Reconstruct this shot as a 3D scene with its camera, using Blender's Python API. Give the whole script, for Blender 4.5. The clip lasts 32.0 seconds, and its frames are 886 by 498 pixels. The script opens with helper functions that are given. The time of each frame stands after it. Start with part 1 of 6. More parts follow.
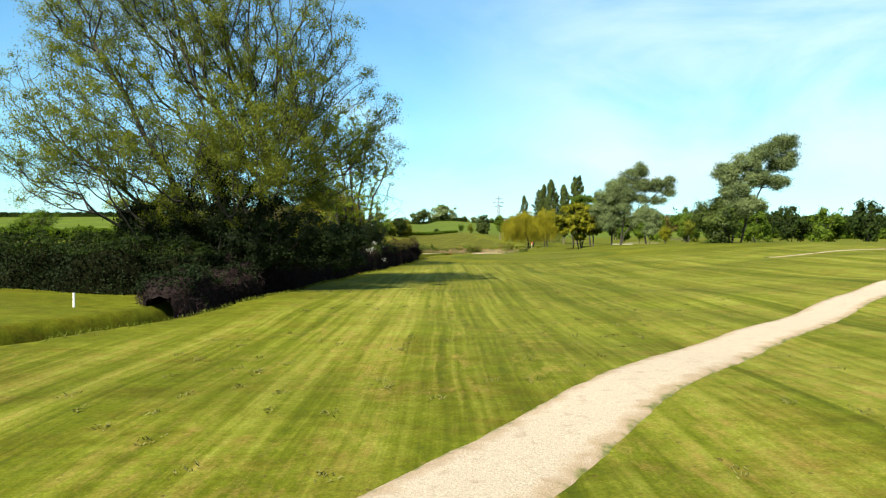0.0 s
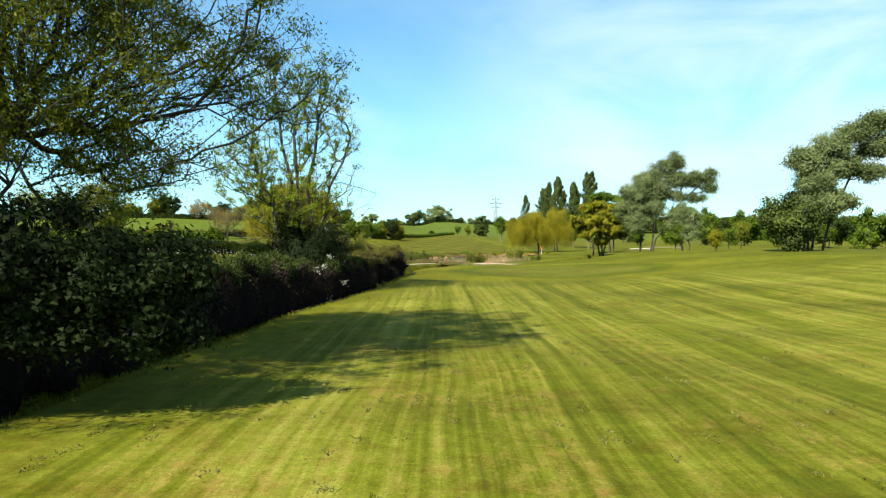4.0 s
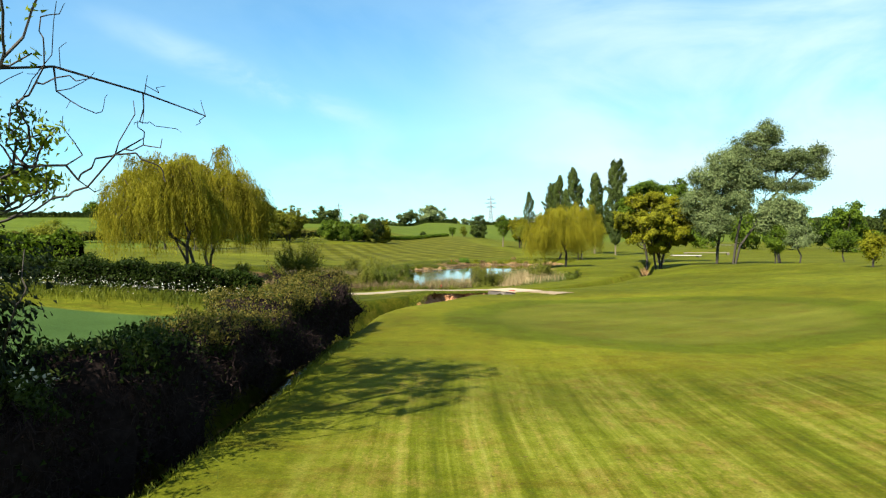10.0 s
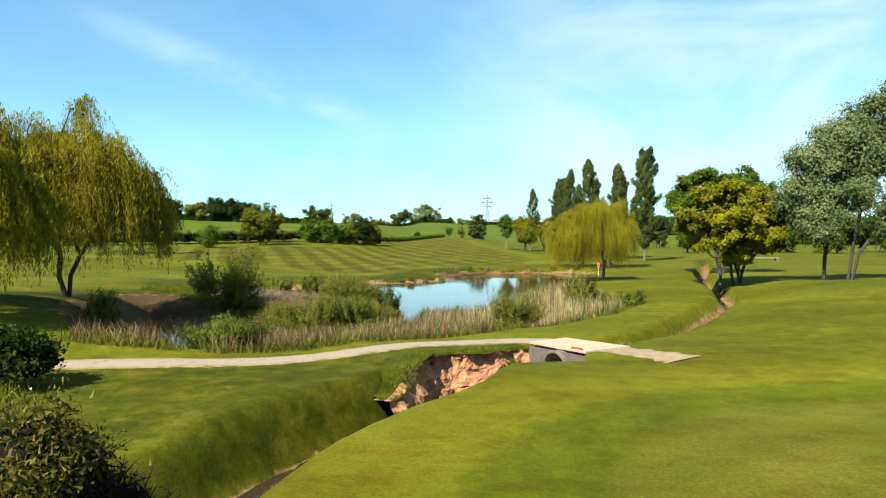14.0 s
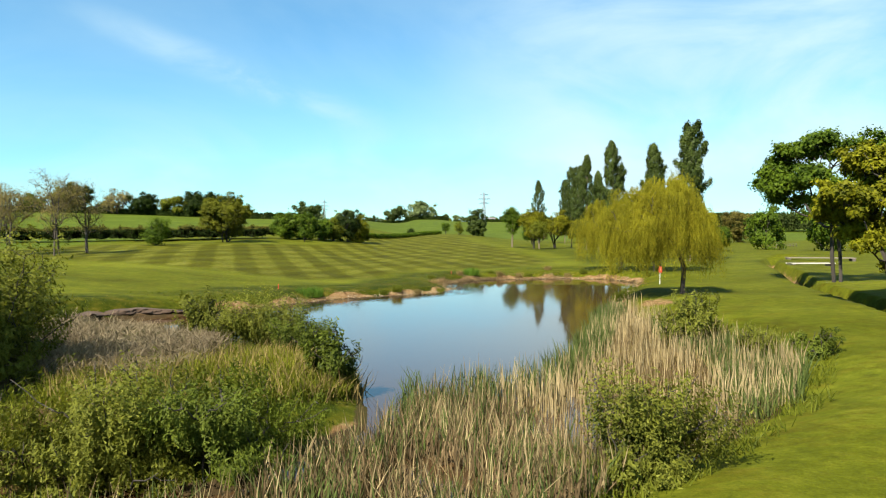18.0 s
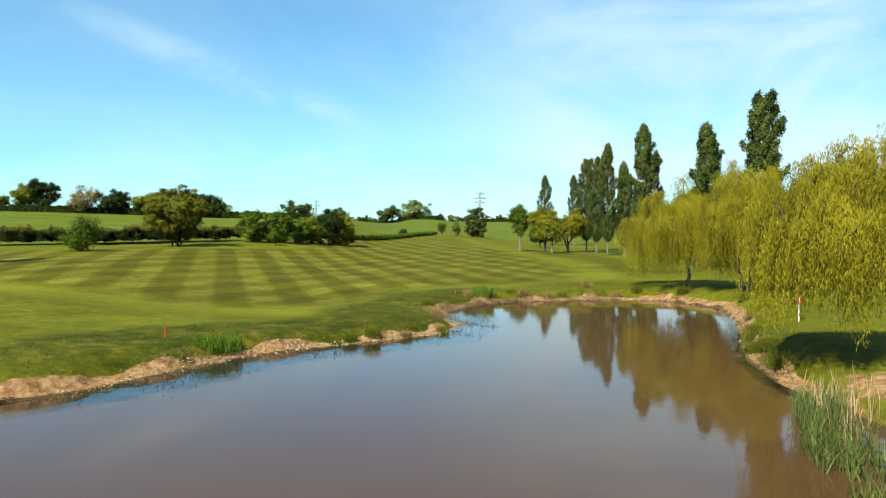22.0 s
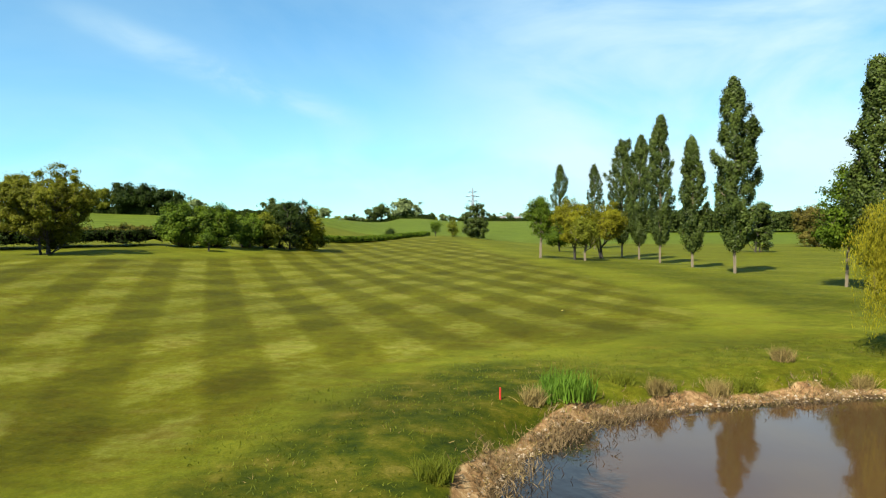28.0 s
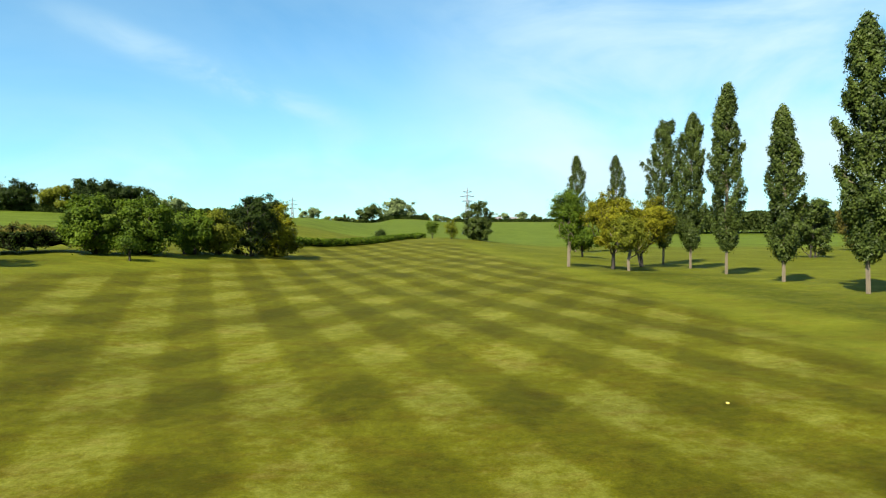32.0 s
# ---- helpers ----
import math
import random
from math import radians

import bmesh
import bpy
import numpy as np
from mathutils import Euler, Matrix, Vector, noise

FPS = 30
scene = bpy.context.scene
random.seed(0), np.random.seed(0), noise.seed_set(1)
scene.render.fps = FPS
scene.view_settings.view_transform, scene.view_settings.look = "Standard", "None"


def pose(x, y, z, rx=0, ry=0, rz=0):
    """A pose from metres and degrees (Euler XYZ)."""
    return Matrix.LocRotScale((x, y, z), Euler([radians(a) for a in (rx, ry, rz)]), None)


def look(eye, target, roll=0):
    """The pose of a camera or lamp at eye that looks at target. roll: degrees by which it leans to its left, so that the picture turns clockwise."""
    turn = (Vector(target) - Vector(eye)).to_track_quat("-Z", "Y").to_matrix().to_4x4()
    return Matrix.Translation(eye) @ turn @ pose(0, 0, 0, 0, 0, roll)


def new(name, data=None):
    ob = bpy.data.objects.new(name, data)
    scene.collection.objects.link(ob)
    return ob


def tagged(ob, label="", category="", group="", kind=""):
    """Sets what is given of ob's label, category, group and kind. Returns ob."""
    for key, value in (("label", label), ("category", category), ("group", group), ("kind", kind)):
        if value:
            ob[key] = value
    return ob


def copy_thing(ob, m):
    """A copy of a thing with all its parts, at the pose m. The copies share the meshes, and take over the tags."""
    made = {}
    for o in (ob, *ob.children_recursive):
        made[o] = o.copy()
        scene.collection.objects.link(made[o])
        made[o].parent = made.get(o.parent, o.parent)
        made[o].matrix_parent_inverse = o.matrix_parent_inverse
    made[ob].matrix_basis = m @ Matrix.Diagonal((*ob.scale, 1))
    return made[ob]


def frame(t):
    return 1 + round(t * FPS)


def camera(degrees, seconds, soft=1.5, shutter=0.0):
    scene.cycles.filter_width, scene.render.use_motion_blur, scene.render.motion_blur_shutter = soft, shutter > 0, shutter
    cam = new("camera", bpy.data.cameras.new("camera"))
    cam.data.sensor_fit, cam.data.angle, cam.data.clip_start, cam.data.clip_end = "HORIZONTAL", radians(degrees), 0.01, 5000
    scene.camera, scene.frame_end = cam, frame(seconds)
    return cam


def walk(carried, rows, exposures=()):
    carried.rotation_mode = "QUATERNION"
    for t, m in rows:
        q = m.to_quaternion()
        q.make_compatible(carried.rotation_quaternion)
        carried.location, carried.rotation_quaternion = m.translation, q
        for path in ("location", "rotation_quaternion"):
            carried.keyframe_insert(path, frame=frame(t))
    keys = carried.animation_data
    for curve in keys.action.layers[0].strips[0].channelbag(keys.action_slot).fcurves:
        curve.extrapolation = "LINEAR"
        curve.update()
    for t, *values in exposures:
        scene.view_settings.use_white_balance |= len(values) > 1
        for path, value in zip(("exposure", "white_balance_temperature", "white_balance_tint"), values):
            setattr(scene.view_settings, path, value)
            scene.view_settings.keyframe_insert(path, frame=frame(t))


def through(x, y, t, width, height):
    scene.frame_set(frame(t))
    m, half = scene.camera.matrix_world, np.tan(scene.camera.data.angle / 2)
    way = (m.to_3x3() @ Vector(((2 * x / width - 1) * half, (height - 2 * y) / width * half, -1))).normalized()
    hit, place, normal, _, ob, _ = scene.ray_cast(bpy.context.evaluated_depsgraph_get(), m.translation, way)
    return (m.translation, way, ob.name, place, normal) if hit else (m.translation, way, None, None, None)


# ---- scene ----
cam = camera(66, 32.0, soft=1.2)
PATH = [
    (0, 0.00, 0.00, 3.85, -0.906, 0.315), (1, -0.02, 6.85, 4.04, -0.877, 0.219), (2, -0.03, 13.69, 4.23, -0.849, 0.126),
    (3, 0.02, 20.46, 4.41, -0.822, 0.045), (4, 0.09, 27.22, 4.57, -0.800, -0.033), (5, 0.16, 34.02, 4.71, -0.791, -0.118),
    (6, 0.22, 40.81, 4.85, -0.786, -0.207), (7, 0.23, 47.55, 5.08, -0.781, -0.299), (8, 0.21, 54.25, 5.29, -0.775, -0.397),
    (9, 0.18, 60.87, 5.35, -0.765, -0.509), (10, 0.15, 67.44, 5.39, -0.754, -0.619), (11, 0.18, 73.91, 5.53, -0.745, -0.706),
    (12, 0.18, 80.44, 5.69, -0.741, -0.797), (13, 0.08, 87.16, 5.90, -0.743, -0.921), (14, -0.02, 94.06, 6.02, -0.763, -1.046),
    (15, -0.02, 101.33, 5.83, -0.826, -1.132), (16, 0.01, 108.55, 5.60, -0.894, -1.217), (17, 0.03, 115.24, 5.61, -0.931, -1.331),
    (18, 0.07, 121.77, 5.69, -0.951, -1.453), (19, 0.13, 128.42, 5.76, -0.953, -1.576), (20, 0.18, 135.06, 5.86, -0.949, -1.698),
    (21, 0.15, 141.66, 6.04, -0.952, -1.815), (22, 0.12, 148.24, 6.25, -0.957, -1.937), (23, 0.12, 154.79, 6.51, -0.961, -2.074),
    (24, 0.15, 161.37, 6.72, -0.969, -2.215), (25, 0.22, 168.06, 6.74, -0.990, -2.354), (26, 0.27, 174.78, 6.70, -1.008, -2.492),
    (27, 0.24, 181.44, 6.75, -1.001, -2.621), (28, 0.18, 188.11, 6.80, -0.988, -2.756), (29, 0.14, 194.87, 6.80, -0.990, -2.914),
    (30, 0.10, 201.64, 6.82, -0.985, -3.078), (31, 0.05, 208.35, 6.98, -0.952, -3.231), (32, 0.00, 215.04, 7.17, -0.910, -3.382),
]
walk(cam, [(t, pose(x, y, z, 90 + tilt, 0, turn)) for t, x, y, z, tilt, turn in PATH], exposures=[(0, 1.70), (12.5, 1.70), (16, 1.60), (32, 1.57)])

# ---- sky and sun ----
SUN_FROM = Vector((-0.59, -0.80, 1.0)).normalized()
world = bpy.data.worlds.new("world")
scene.world = world
world.use_nodes = True
wt = world.node_tree
wt.nodes.clear()


def wnode(kind, **values):
    n = wt.nodes.new(kind)
    for k, v in values.items():
        n.inputs[k].default_value = v
    return n


w_out = wnode("ShaderNodeOutputWorld")
w_bg = wnode("ShaderNodeBackground", Strength=0.052)
w_sky = wt.nodes.new("ShaderNodeTexSky")
w_sky.sky_type, w_sky.sun_disc = "NISHITA", False
w_sky.sun_elevation, w_sky.sun_rotation = radians(45), radians(216)
w_sky.air_density, w_sky.dust_density, w_sky.ozone_density = 1.0, 0.25, 2.5
w_co = wt.nodes.new("ShaderNodeTexCoord")
w_sep = wt.nodes.new("ShaderNodeSeparateXYZ")


def wmath(how, a, b=0.0, c=0.0, clamp=False):
    n = wt.nodes.new("ShaderNodeMath")
    n.operation, n.use_clamp = how, clamp
    for v, s in zip((a, b, c), n.inputs):
        if isinstance(v, (int, float)):
            s.default_value = v
        else:
            wt.links.new(v, s)
    return n.outputs[0]


def wease(v, lo, hi):
    n = wnode("ShaderNodeMapRange", **{"From Min": lo, "From Max": hi})
    n.interpolation_type = "SMOOTHSTEP"
    wt.links.new(v, n.inputs[0])
    return n.outputs[0]


def wcloud(scale, stretch, turn, lo, hi, detail=6.0):
    p = wnode("ShaderNodeMapping", Rotation=(0, 0, radians(turn)), Scale=stretch)
    n = wnode("ShaderNodeTexNoise", Scale=scale, Detail=detail, Roughness=0.55, Distortion=0.6)
    wt.links.new(w_co.outputs["Generated"], p.inputs[0])
    wt.links.new(p.outputs[0], n.inputs[0])
    return wease(n.outputs[0], lo, hi)


wt.links.new(w_co.outputs["Generated"], w_sep.inputs[0])
w_ahead = wmath("MAXIMUM", w_sep.outputs[1], 0.15)
w_side, w_high = wmath("DIVIDE", w_sep.outputs[0], w_ahead), wmath("DIVIDE", w_sep.outputs[2], w_ahead)
# thin high haze to the right, a long streak to the left, faint wisps all over
w_haze = wmath("MULTIPLY", wcloud(2.6, (1, 0.7, 2.2), 20, 0.30, 0.70, 9.0), wease(w_side, -0.06, 0.34))
w_off = wmath("SUBTRACT", wmath("ADD", w_high, wmath("MULTIPLY", w_side, 0.38)), 0.133)
w_band = wmath("SUBTRACT", 1.0, wease(wmath("ABSOLUTE", w_off), 0.0, 0.038))
w_band = wmath("MULTIPLY", wmath("MULTIPLY", w_band, wease(w_side, -0.60, -0.30)), wmath("MULTIPLY", wease(w_side, -0.02, -0.16), wcloud(7.0, (1, 1, 2), 0, 0.3, 0.75)))
w_low = wmath("MULTIPLY", wcloud(4.5, (1, 1, 2.2), 0, 0.35, 0.75), wmath("SUBTRACT", 1.0, wease(w_high, 0.05, 0.24)))
w_cover = wmath("ADD", wmath("MULTIPLY", w_haze, 0.9), wmath("ADD", wmath("MULTIPLY", w_band, 0.46), wmath("MULTIPLY", w_low, 0.45)), clamp=True)
w_cover = wmath("ADD", w_cover, wmath("MULTIPLY", wcloud(2.6, (1, 0.5, 2.0), -30, 0.3, 0.75), 0.17), clamp=True)
w_tint = wt.nodes.new("ShaderNodeMixRGB")
w_tint.blend_type, w_tint.inputs[0].default_value, w_tint.inputs[2].default_value = "MULTIPLY", 1.0, (0.68, 1.18, 1.26, 1)
w_mix = wt.nodes.new("ShaderNodeMixRGB")
w_mix.inputs[2].default_value = (4.9, 6.5, 7.0, 1)
for a, b in ((w_sky.outputs[0], w_tint.inputs[1]), (w_tint.outputs[0], w_mix.inputs[1]), (w_cover, w_mix.inputs[0]),
             (w_mix.outputs[0], w_bg.inputs[0]), (w_bg.outputs[0], w_out.inputs[0])):
    wt.links.new(a, b)
sun = new("sun", bpy.data.lights.new("sun", "SUN"))
sun.data.energy, sun.data.angle, sun.data.color = 5.3, radians(0.5), (1.0, 0.93, 0.78)
sun.matrix_world = look(SUN_FROM * 100, (0, 0, 0))


# ---- materials ----
ALBEDO = 0.60  # all base colours below are mixed a little light; this brings them to true reflectance


class Mat:
    """A node material in the making: m.n() adds a node, m.link() a link."""

    def __init__(self, name):
        self.mat = bpy.data.materials.new(name)
        self.mat.use_nodes = True
        self.t = self.mat.node_tree
        self.bsdf, self.out = self.t.nodes["Principled BSDF"], self.t.nodes["Material Output"]

    def n(self, kind, **values):
        node = self.t.nodes.new(kind)
        for k, v in values.items():
            node.inputs[k].default_value = v
        return node

    def link(self, a, b):
        self.t.links.new(a, b)

    def pos(self, scale=(1, 1, 1), turn=0.0):
        g, m = self.n("ShaderNodeNewGeometry"), self.n("ShaderNodeMapping")
        m.inputs["Scale"].default_value, m.inputs["Rotation"].default_value = scale, (0, 0, turn)
        self.link(g.outputs["Position"], m.inputs[0])
        return m.outputs[0]

    def noise(self, scale, detail=4.0, rough=0.6, at=None):
        n = self.n("ShaderNodeTexNoise", Scale=scale, Detail=detail, Roughness=rough)
        self.link(at if at is not None else self.pos(), n.inputs[0])
        return n.outputs[0]

    def ramp(self, fac, *stops):
        r = self.n("ShaderNodeValToRGB")
        while len(r.color_ramp.elements) < len(stops):
            r.color_ramp.elements.new(0.5)
        for e, (p, c) in zip(r.color_ramp.elements, stops):
            e.position, e.color = p, (*c, 1) if len(c) == 3 else c
        self.link(fac, r.inputs[0])
        return r.outputs[0]

    def mix(self, fac, a, b, how="MIX"):
        m = self.n("ShaderNodeMixRGB")
        m.blend_type = how
        for v, s in ((fac, m.inputs[0]), (a, m.inputs[1]), (b, m.inputs[2])):
            if isinstance(v, (int, float)):
                s.default_value = v
            elif isinstance(v, tuple):
                s.default_value = (*v, 1)
            else:
                self.link(v, s)
        return m.outputs[0]

    def math(self, how, a, b=0.0, clamp=False):
        m = self.n("ShaderNodeMath")
        m.operation, m.use_clamp = how, clamp
        for v, s in ((a, m.inputs[0]), (b, m.inputs[1])):
            if isinstance(v, (int, float)):
                s.default_value = v
            else:
                self.link(v, s)
        return m.outputs[0]

    def attr(self, name):
        a = self.n("ShaderNodeAttribute")
        a.attribute_name = name
        return a.outputs["Fac"]

    def bump(self, height, strength=0.4, distance=0.05):
        b = self.n("ShaderNodeBump", Strength=strength, Distance=distance)
        self.link(height, b.inputs["Height"])
        self.link(b.outputs[0], self.bsdf.inputs["Normal"])

    def done(self, colour=None, rough=0.8, **values):
        if colour is not None:
            if isinstance(colour, tuple):
                self.bsdf.inputs["Base Color"].default_value = (*(ALBEDO * v for v in colour), 1)
            else:
                self.link(self.mix(1.0, colour, (ALBEDO,) * 3, "MULTIPLY"), self.bsdf.inputs["Base Color"])
        self.bsdf.inputs["Roughness"].default_value = rough
        for k, v in values.items():
            self.bsdf.inputs[k].default_value = v
        return self.mat


def leaf_mat(name, dark, light, through=0.35, gloss=0.62, patch=0.35):
    """Leaves: a colour of its own for each leaf, drifting over the crown, with light shining through."""
    m = Mat(name)
    g = m.n("ShaderNodeNewGeometry")
    patches = m.ramp(m.noise(patch, 2.0), (0.35, (0, 0, 0)), (0.65, (1, 1, 1)))
    f = m.math("ADD", m.math("MULTIPLY", g.outputs["Random Per Island"], 0.55), m.math("MULTIPLY", patches, 0.45))
    c = m.mix(f, dark, tuple(1.22 * v for v in light))
    m.done(c, gloss)
    m.bsdf.inputs["Specular IOR Level"].default_value = 0.09
    t = m.n("ShaderNodeBsdfTranslucent")
    m.link(m.mix(1.0, c, (1.25 * ALBEDO, 1.3 * ALBEDO, 0.7 * ALBEDO), "MULTIPLY"), t.inputs[0])
    s = m.n("ShaderNodeMixShader", Fac=through)
    m.link(m.bsdf.outputs[0], s.inputs[1]), m.link(t.outputs[0], s.inputs[2]), m.link(s.outputs[0], m.out.inputs[0])
    return m.mat


def bark_mat(name, dark, light, scale=6.0):
    m = Mat(name)
    n = m.noise(scale, 6.0, 0.7, m.pos((1, 1, 0.25)))
    m.bump(n, 0.8, 0.04)
    return m.done(m.mix(m.noise(0.8), m.ramp(n, (0.3, dark), (0.7, light)), tuple(0.7 * v for v in light)), 0.9)


def plain_mat(name, colour, rough=0.6, vary=0.25, scale=8.0, **values):
    m = Mat(name)
    n = m.noise(scale, 5.0)
    m.bump(n, 0.2, 0.01)
    return m.done(m.ramp(n, (0.25, tuple((1 - vary) * v for v in colour)), (0.75, tuple(min(1, (1 + vary * 0.6) * v) for v in colour))), rough, **values)


MAT_BARK = bark_mat("bark_brown", (0.014, 0.011, 0.008), (0.056, 0.044, 0.032))
MAT_BARK_MID = bark_mat("bark_grey_brown", (0.032, 0.026, 0.019), (0.115, 0.092, 0.068))
MAT_BARK_ASH = bark_mat("bark_ash", (0.020, 0.016, 0.013), (0.078, 0.063, 0.048))
MAT_BARK_PALE = bark_mat("bark_pale", (0.080, 0.062, 0.038), (0.27, 0.21, 0.13))
MAT_LEAF_GREEN = leaf_mat("leaf_green", (0.024, 0.055, 0.004), (0.125, 0.185, 0.010))
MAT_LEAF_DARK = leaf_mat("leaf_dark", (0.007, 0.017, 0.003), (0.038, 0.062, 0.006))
# near-black leaves: the shade under the willow canopy is put into this colour
MAT_LEAF_SHADE = leaf_mat("leaf_shade_dark", (0.004, 0.009, 0.002), (0.016, 0.027, 0.005), 0.2, 0.75)
MAT_LEAF_FAR = leaf_mat("leaf_mid_green", (0.022, 0.036, 0.008), (0.085, 0.115, 0.024))
MAT_LEAF_OLIVE = leaf_mat("leaf_olive", (0.060, 0.078, 0.005), (0.22, 0.235, 0.018))
MAT_LEAF_WILLOW = leaf_mat("leaf_weeping_willow", (0.105, 0.100, 0.005), (0.37, 0.335, 0.020))
MAT_LEAF_YELLOW = leaf_mat("leaf_yellow_green", (0.062, 0.074, 0.003), (0.285, 0.275, 0.011))
MAT_LEAF_SILVER = leaf_mat("leaf_silver", (0.050, 0.080, 0.022), (0.235, 0.285, 0.115))
MAT_LEAF_POPLAR = leaf_mat("leaf_poplar", (0.009, 0.021, 0.004), (0.094, 0.128, 0.022), 0.22, 0.45)
MAT_LEAF_ASH = leaf_mat("leaf_fresh_ash", (0.07, 0.11, 0.006), (0.22, 0.27, 0.02))
MAT_LEAF_BUDS = leaf_mat("leaf_brown_buds", (0.13, 0.10, 0.035), (0.30, 0.245, 0.08))
MAT_LEAF_BRONZE = leaf_mat("leaf_bronze_green", (0.080, 0.085, 0.004), (0.265, 0.252, 0.012))
MAT_LEAF_MAPLE = leaf_mat("leaf_field_maple", (0.050, 0.060, 0.004), (0.200, 0.205, 0.014))
MAT_BLOSSOM = leaf_mat("may_blossom", (0.60, 0.58, 0.50), (0.86, 0.85, 0.79), 0.2)
MAT_REED_DRY = leaf_mat("reed_dry", (0.15, 0.108, 0.046), (0.50, 0.388, 0.205), 0.2, 0.6)
MAT_REED_GREEN = leaf_mat("reed_green", (0.038, 0.062, 0.014), (0.140, 0.176, 0.046), 0.3)
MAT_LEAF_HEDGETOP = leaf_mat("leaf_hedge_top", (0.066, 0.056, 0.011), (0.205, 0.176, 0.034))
MAT_TUFT = leaf_mat("tuft_grass", (0.040, 0.062, 0.005), (0.165, 0.180, 0.016), 0.3)
MAT_TUFT_DRY = leaf_mat("tuft_dry", (0.105, 0.074, 0.024), (0.31, 0.232, 0.085), 0.2, 0.7)
MAT_SEDGE_DEAD = leaf_mat("sedge_dead", (0.11, 0.082, 0.048), (0.29, 0.232, 0.145), 0.15, 0.7)
MAT_LEAF_CRACK = leaf_mat("leaf_crack_willow", (0.048, 0.068, 0.007), (0.200, 0.225, 0.022), 0.4)
MAT_LEAF_WILLOW_OLIVE = leaf_mat("leaf_olive_willow", (0.092, 0.086, 0.005), (0.325, 0.292, 0.019))
MAT_REED_BROWN = leaf_mat("reed_brown", (0.070, 0.046, 0.021), (0.25, 0.176, 0.090), 0.2, 0.7)
MAT_LEAF_SALLOW = leaf_mat("leaf_sallow", (0.048, 0.060, 0.006), (0.215, 0.225, 0.030))
MAT_LEAF_SALLOW_DARK = leaf_mat("leaf_sallow_dark", (0.030, 0.048, 0.006), (0.150, 0.185, 0.020))
MAT_HERB = leaf_mat("bank_herbs", (0.070, 0.082, 0.006), (0.235, 0.240, 0.022), 0.3)
MAT_CLIPPINGS = leaf_mat("grass_clippings", (0.075, 0.080, 0.016), (0.21, 0.195, 0.060), 0.2, 0.8)
MAT_WEED_DEAD = leaf_mat("weed_dead", (0.022, 0.015, 0.010), (0.085, 0.058, 0.034), 0.1, 0.7)
MAT_IRIS = leaf_mat("iris_leaf", (0.038, 0.095, 0.008), (0.125, 0.215, 0.020), 0.3)


# ---- mesh helpers ----
def mesh_of(name, verts, faces, mat):
    me = bpy.data.meshes.new(name)
    me.from_pydata([tuple(v) for v in verts], [], [tuple(f) for f in faces])
    me.materials.append(mat)
    me.update()
    return me


def polys(name, verts, size, mat, smooth=False):
    """A mesh of separate polygons of that many corners, from an array of their corners in order."""
    verts = np.ascontiguousarray(verts, dtype=np.float32).reshape(-1, 3)
    count = len(verts) // size
    me = bpy.data.meshes.new(name)
    me.vertices.add(len(verts)), me.loops.add(len(verts)), me.polygons.add(count)
    me.vertices.foreach_set("co", verts.ravel())
    me.loops.foreach_set("vertex_index", np.arange(len(verts), dtype=np.int32))
    me.polygons.foreach_set("loop_start", np.arange(0, len(verts), size, dtype=np.int32))
    me.materials.append(mat)
    me.update(calc_edges=True)
    return me


def sheet(name, grid, mat, smooth=True):
    """A mesh from an array of rows x columns of points."""
    r, c, _ = grid.shape
    i = np.arange(r * c, dtype=np.int32).reshape(r, c)
    quads = np.stack([i[:-1, :-1], i[:-1, 1:], i[1:, 1:], i[1:, :-1]], -1).reshape(-1, 4)
    me = bpy.data.meshes.new(name)
    me.vertices.add(r * c), me.loops.add(quads.size), me.polygons.add(len(quads))
    me.vertices.foreach_set("co", np.ascontiguousarray(grid, dtype=np.float32).ravel())
    me.loops.foreach_set("vertex_index", quads.ravel())
    me.polygons.foreach_set("loop_start", np.arange(0, quads.size, 4, dtype=np.int32))
    me.polygons.foreach_set("use_smooth", np.full(len(quads), smooth))
    me.materials.append(mat)
    me.update(calc_edges=True)
    return me


def put(name, me, parent=None, at=(0, 0, 0), label=""):
    ob = new(name, me)
    ob.location = at
    if parent is not None:
        ob.parent = parent
    return tagged(ob, label) if label else ob


def part(name, bm, mat, parent, label=""):
    me = bpy.data.meshes.new(name)
    bm.to_mesh(me)
    bm.free()
    me.materials.append(mat)
    return put(name, me, parent, label=label)


def box_bm(size, at=(0, 0, 0), bevel=0.0, turn=0.0):
    bm = bmesh.new()
    bmesh.ops.create_cube(bm, size=1.0, matrix=Matrix.Translation(at) @ Matrix.Rotation(turn, 4, "Z") @ Matrix.Diagonal((*size, 1)))
    if bevel:
        bmesh.ops.bevel(bm, geom=bm.edges[:], offset=bevel, segments=2, affect="EDGES")
    return bm


def rod_bm(a, b, ra, rb, sides=8):
    bm = bmesh.new()
    d = Vector(b) - Vector(a)
    m = Matrix.Translation((Vector(a) + Vector(b)) / 2) @ d.to_track_quat("Z", "Y").to_matrix().to_4x4()
    bmesh.ops.create_cone(bm, cap_ends=True, segments=sides, radius1=ra, radius2=rb, depth=d.length, matrix=m)
    return bm


def unit(v):
    return v / np.maximum(np.linalg.norm(v, axis=-1, keepdims=True), 1e-9)


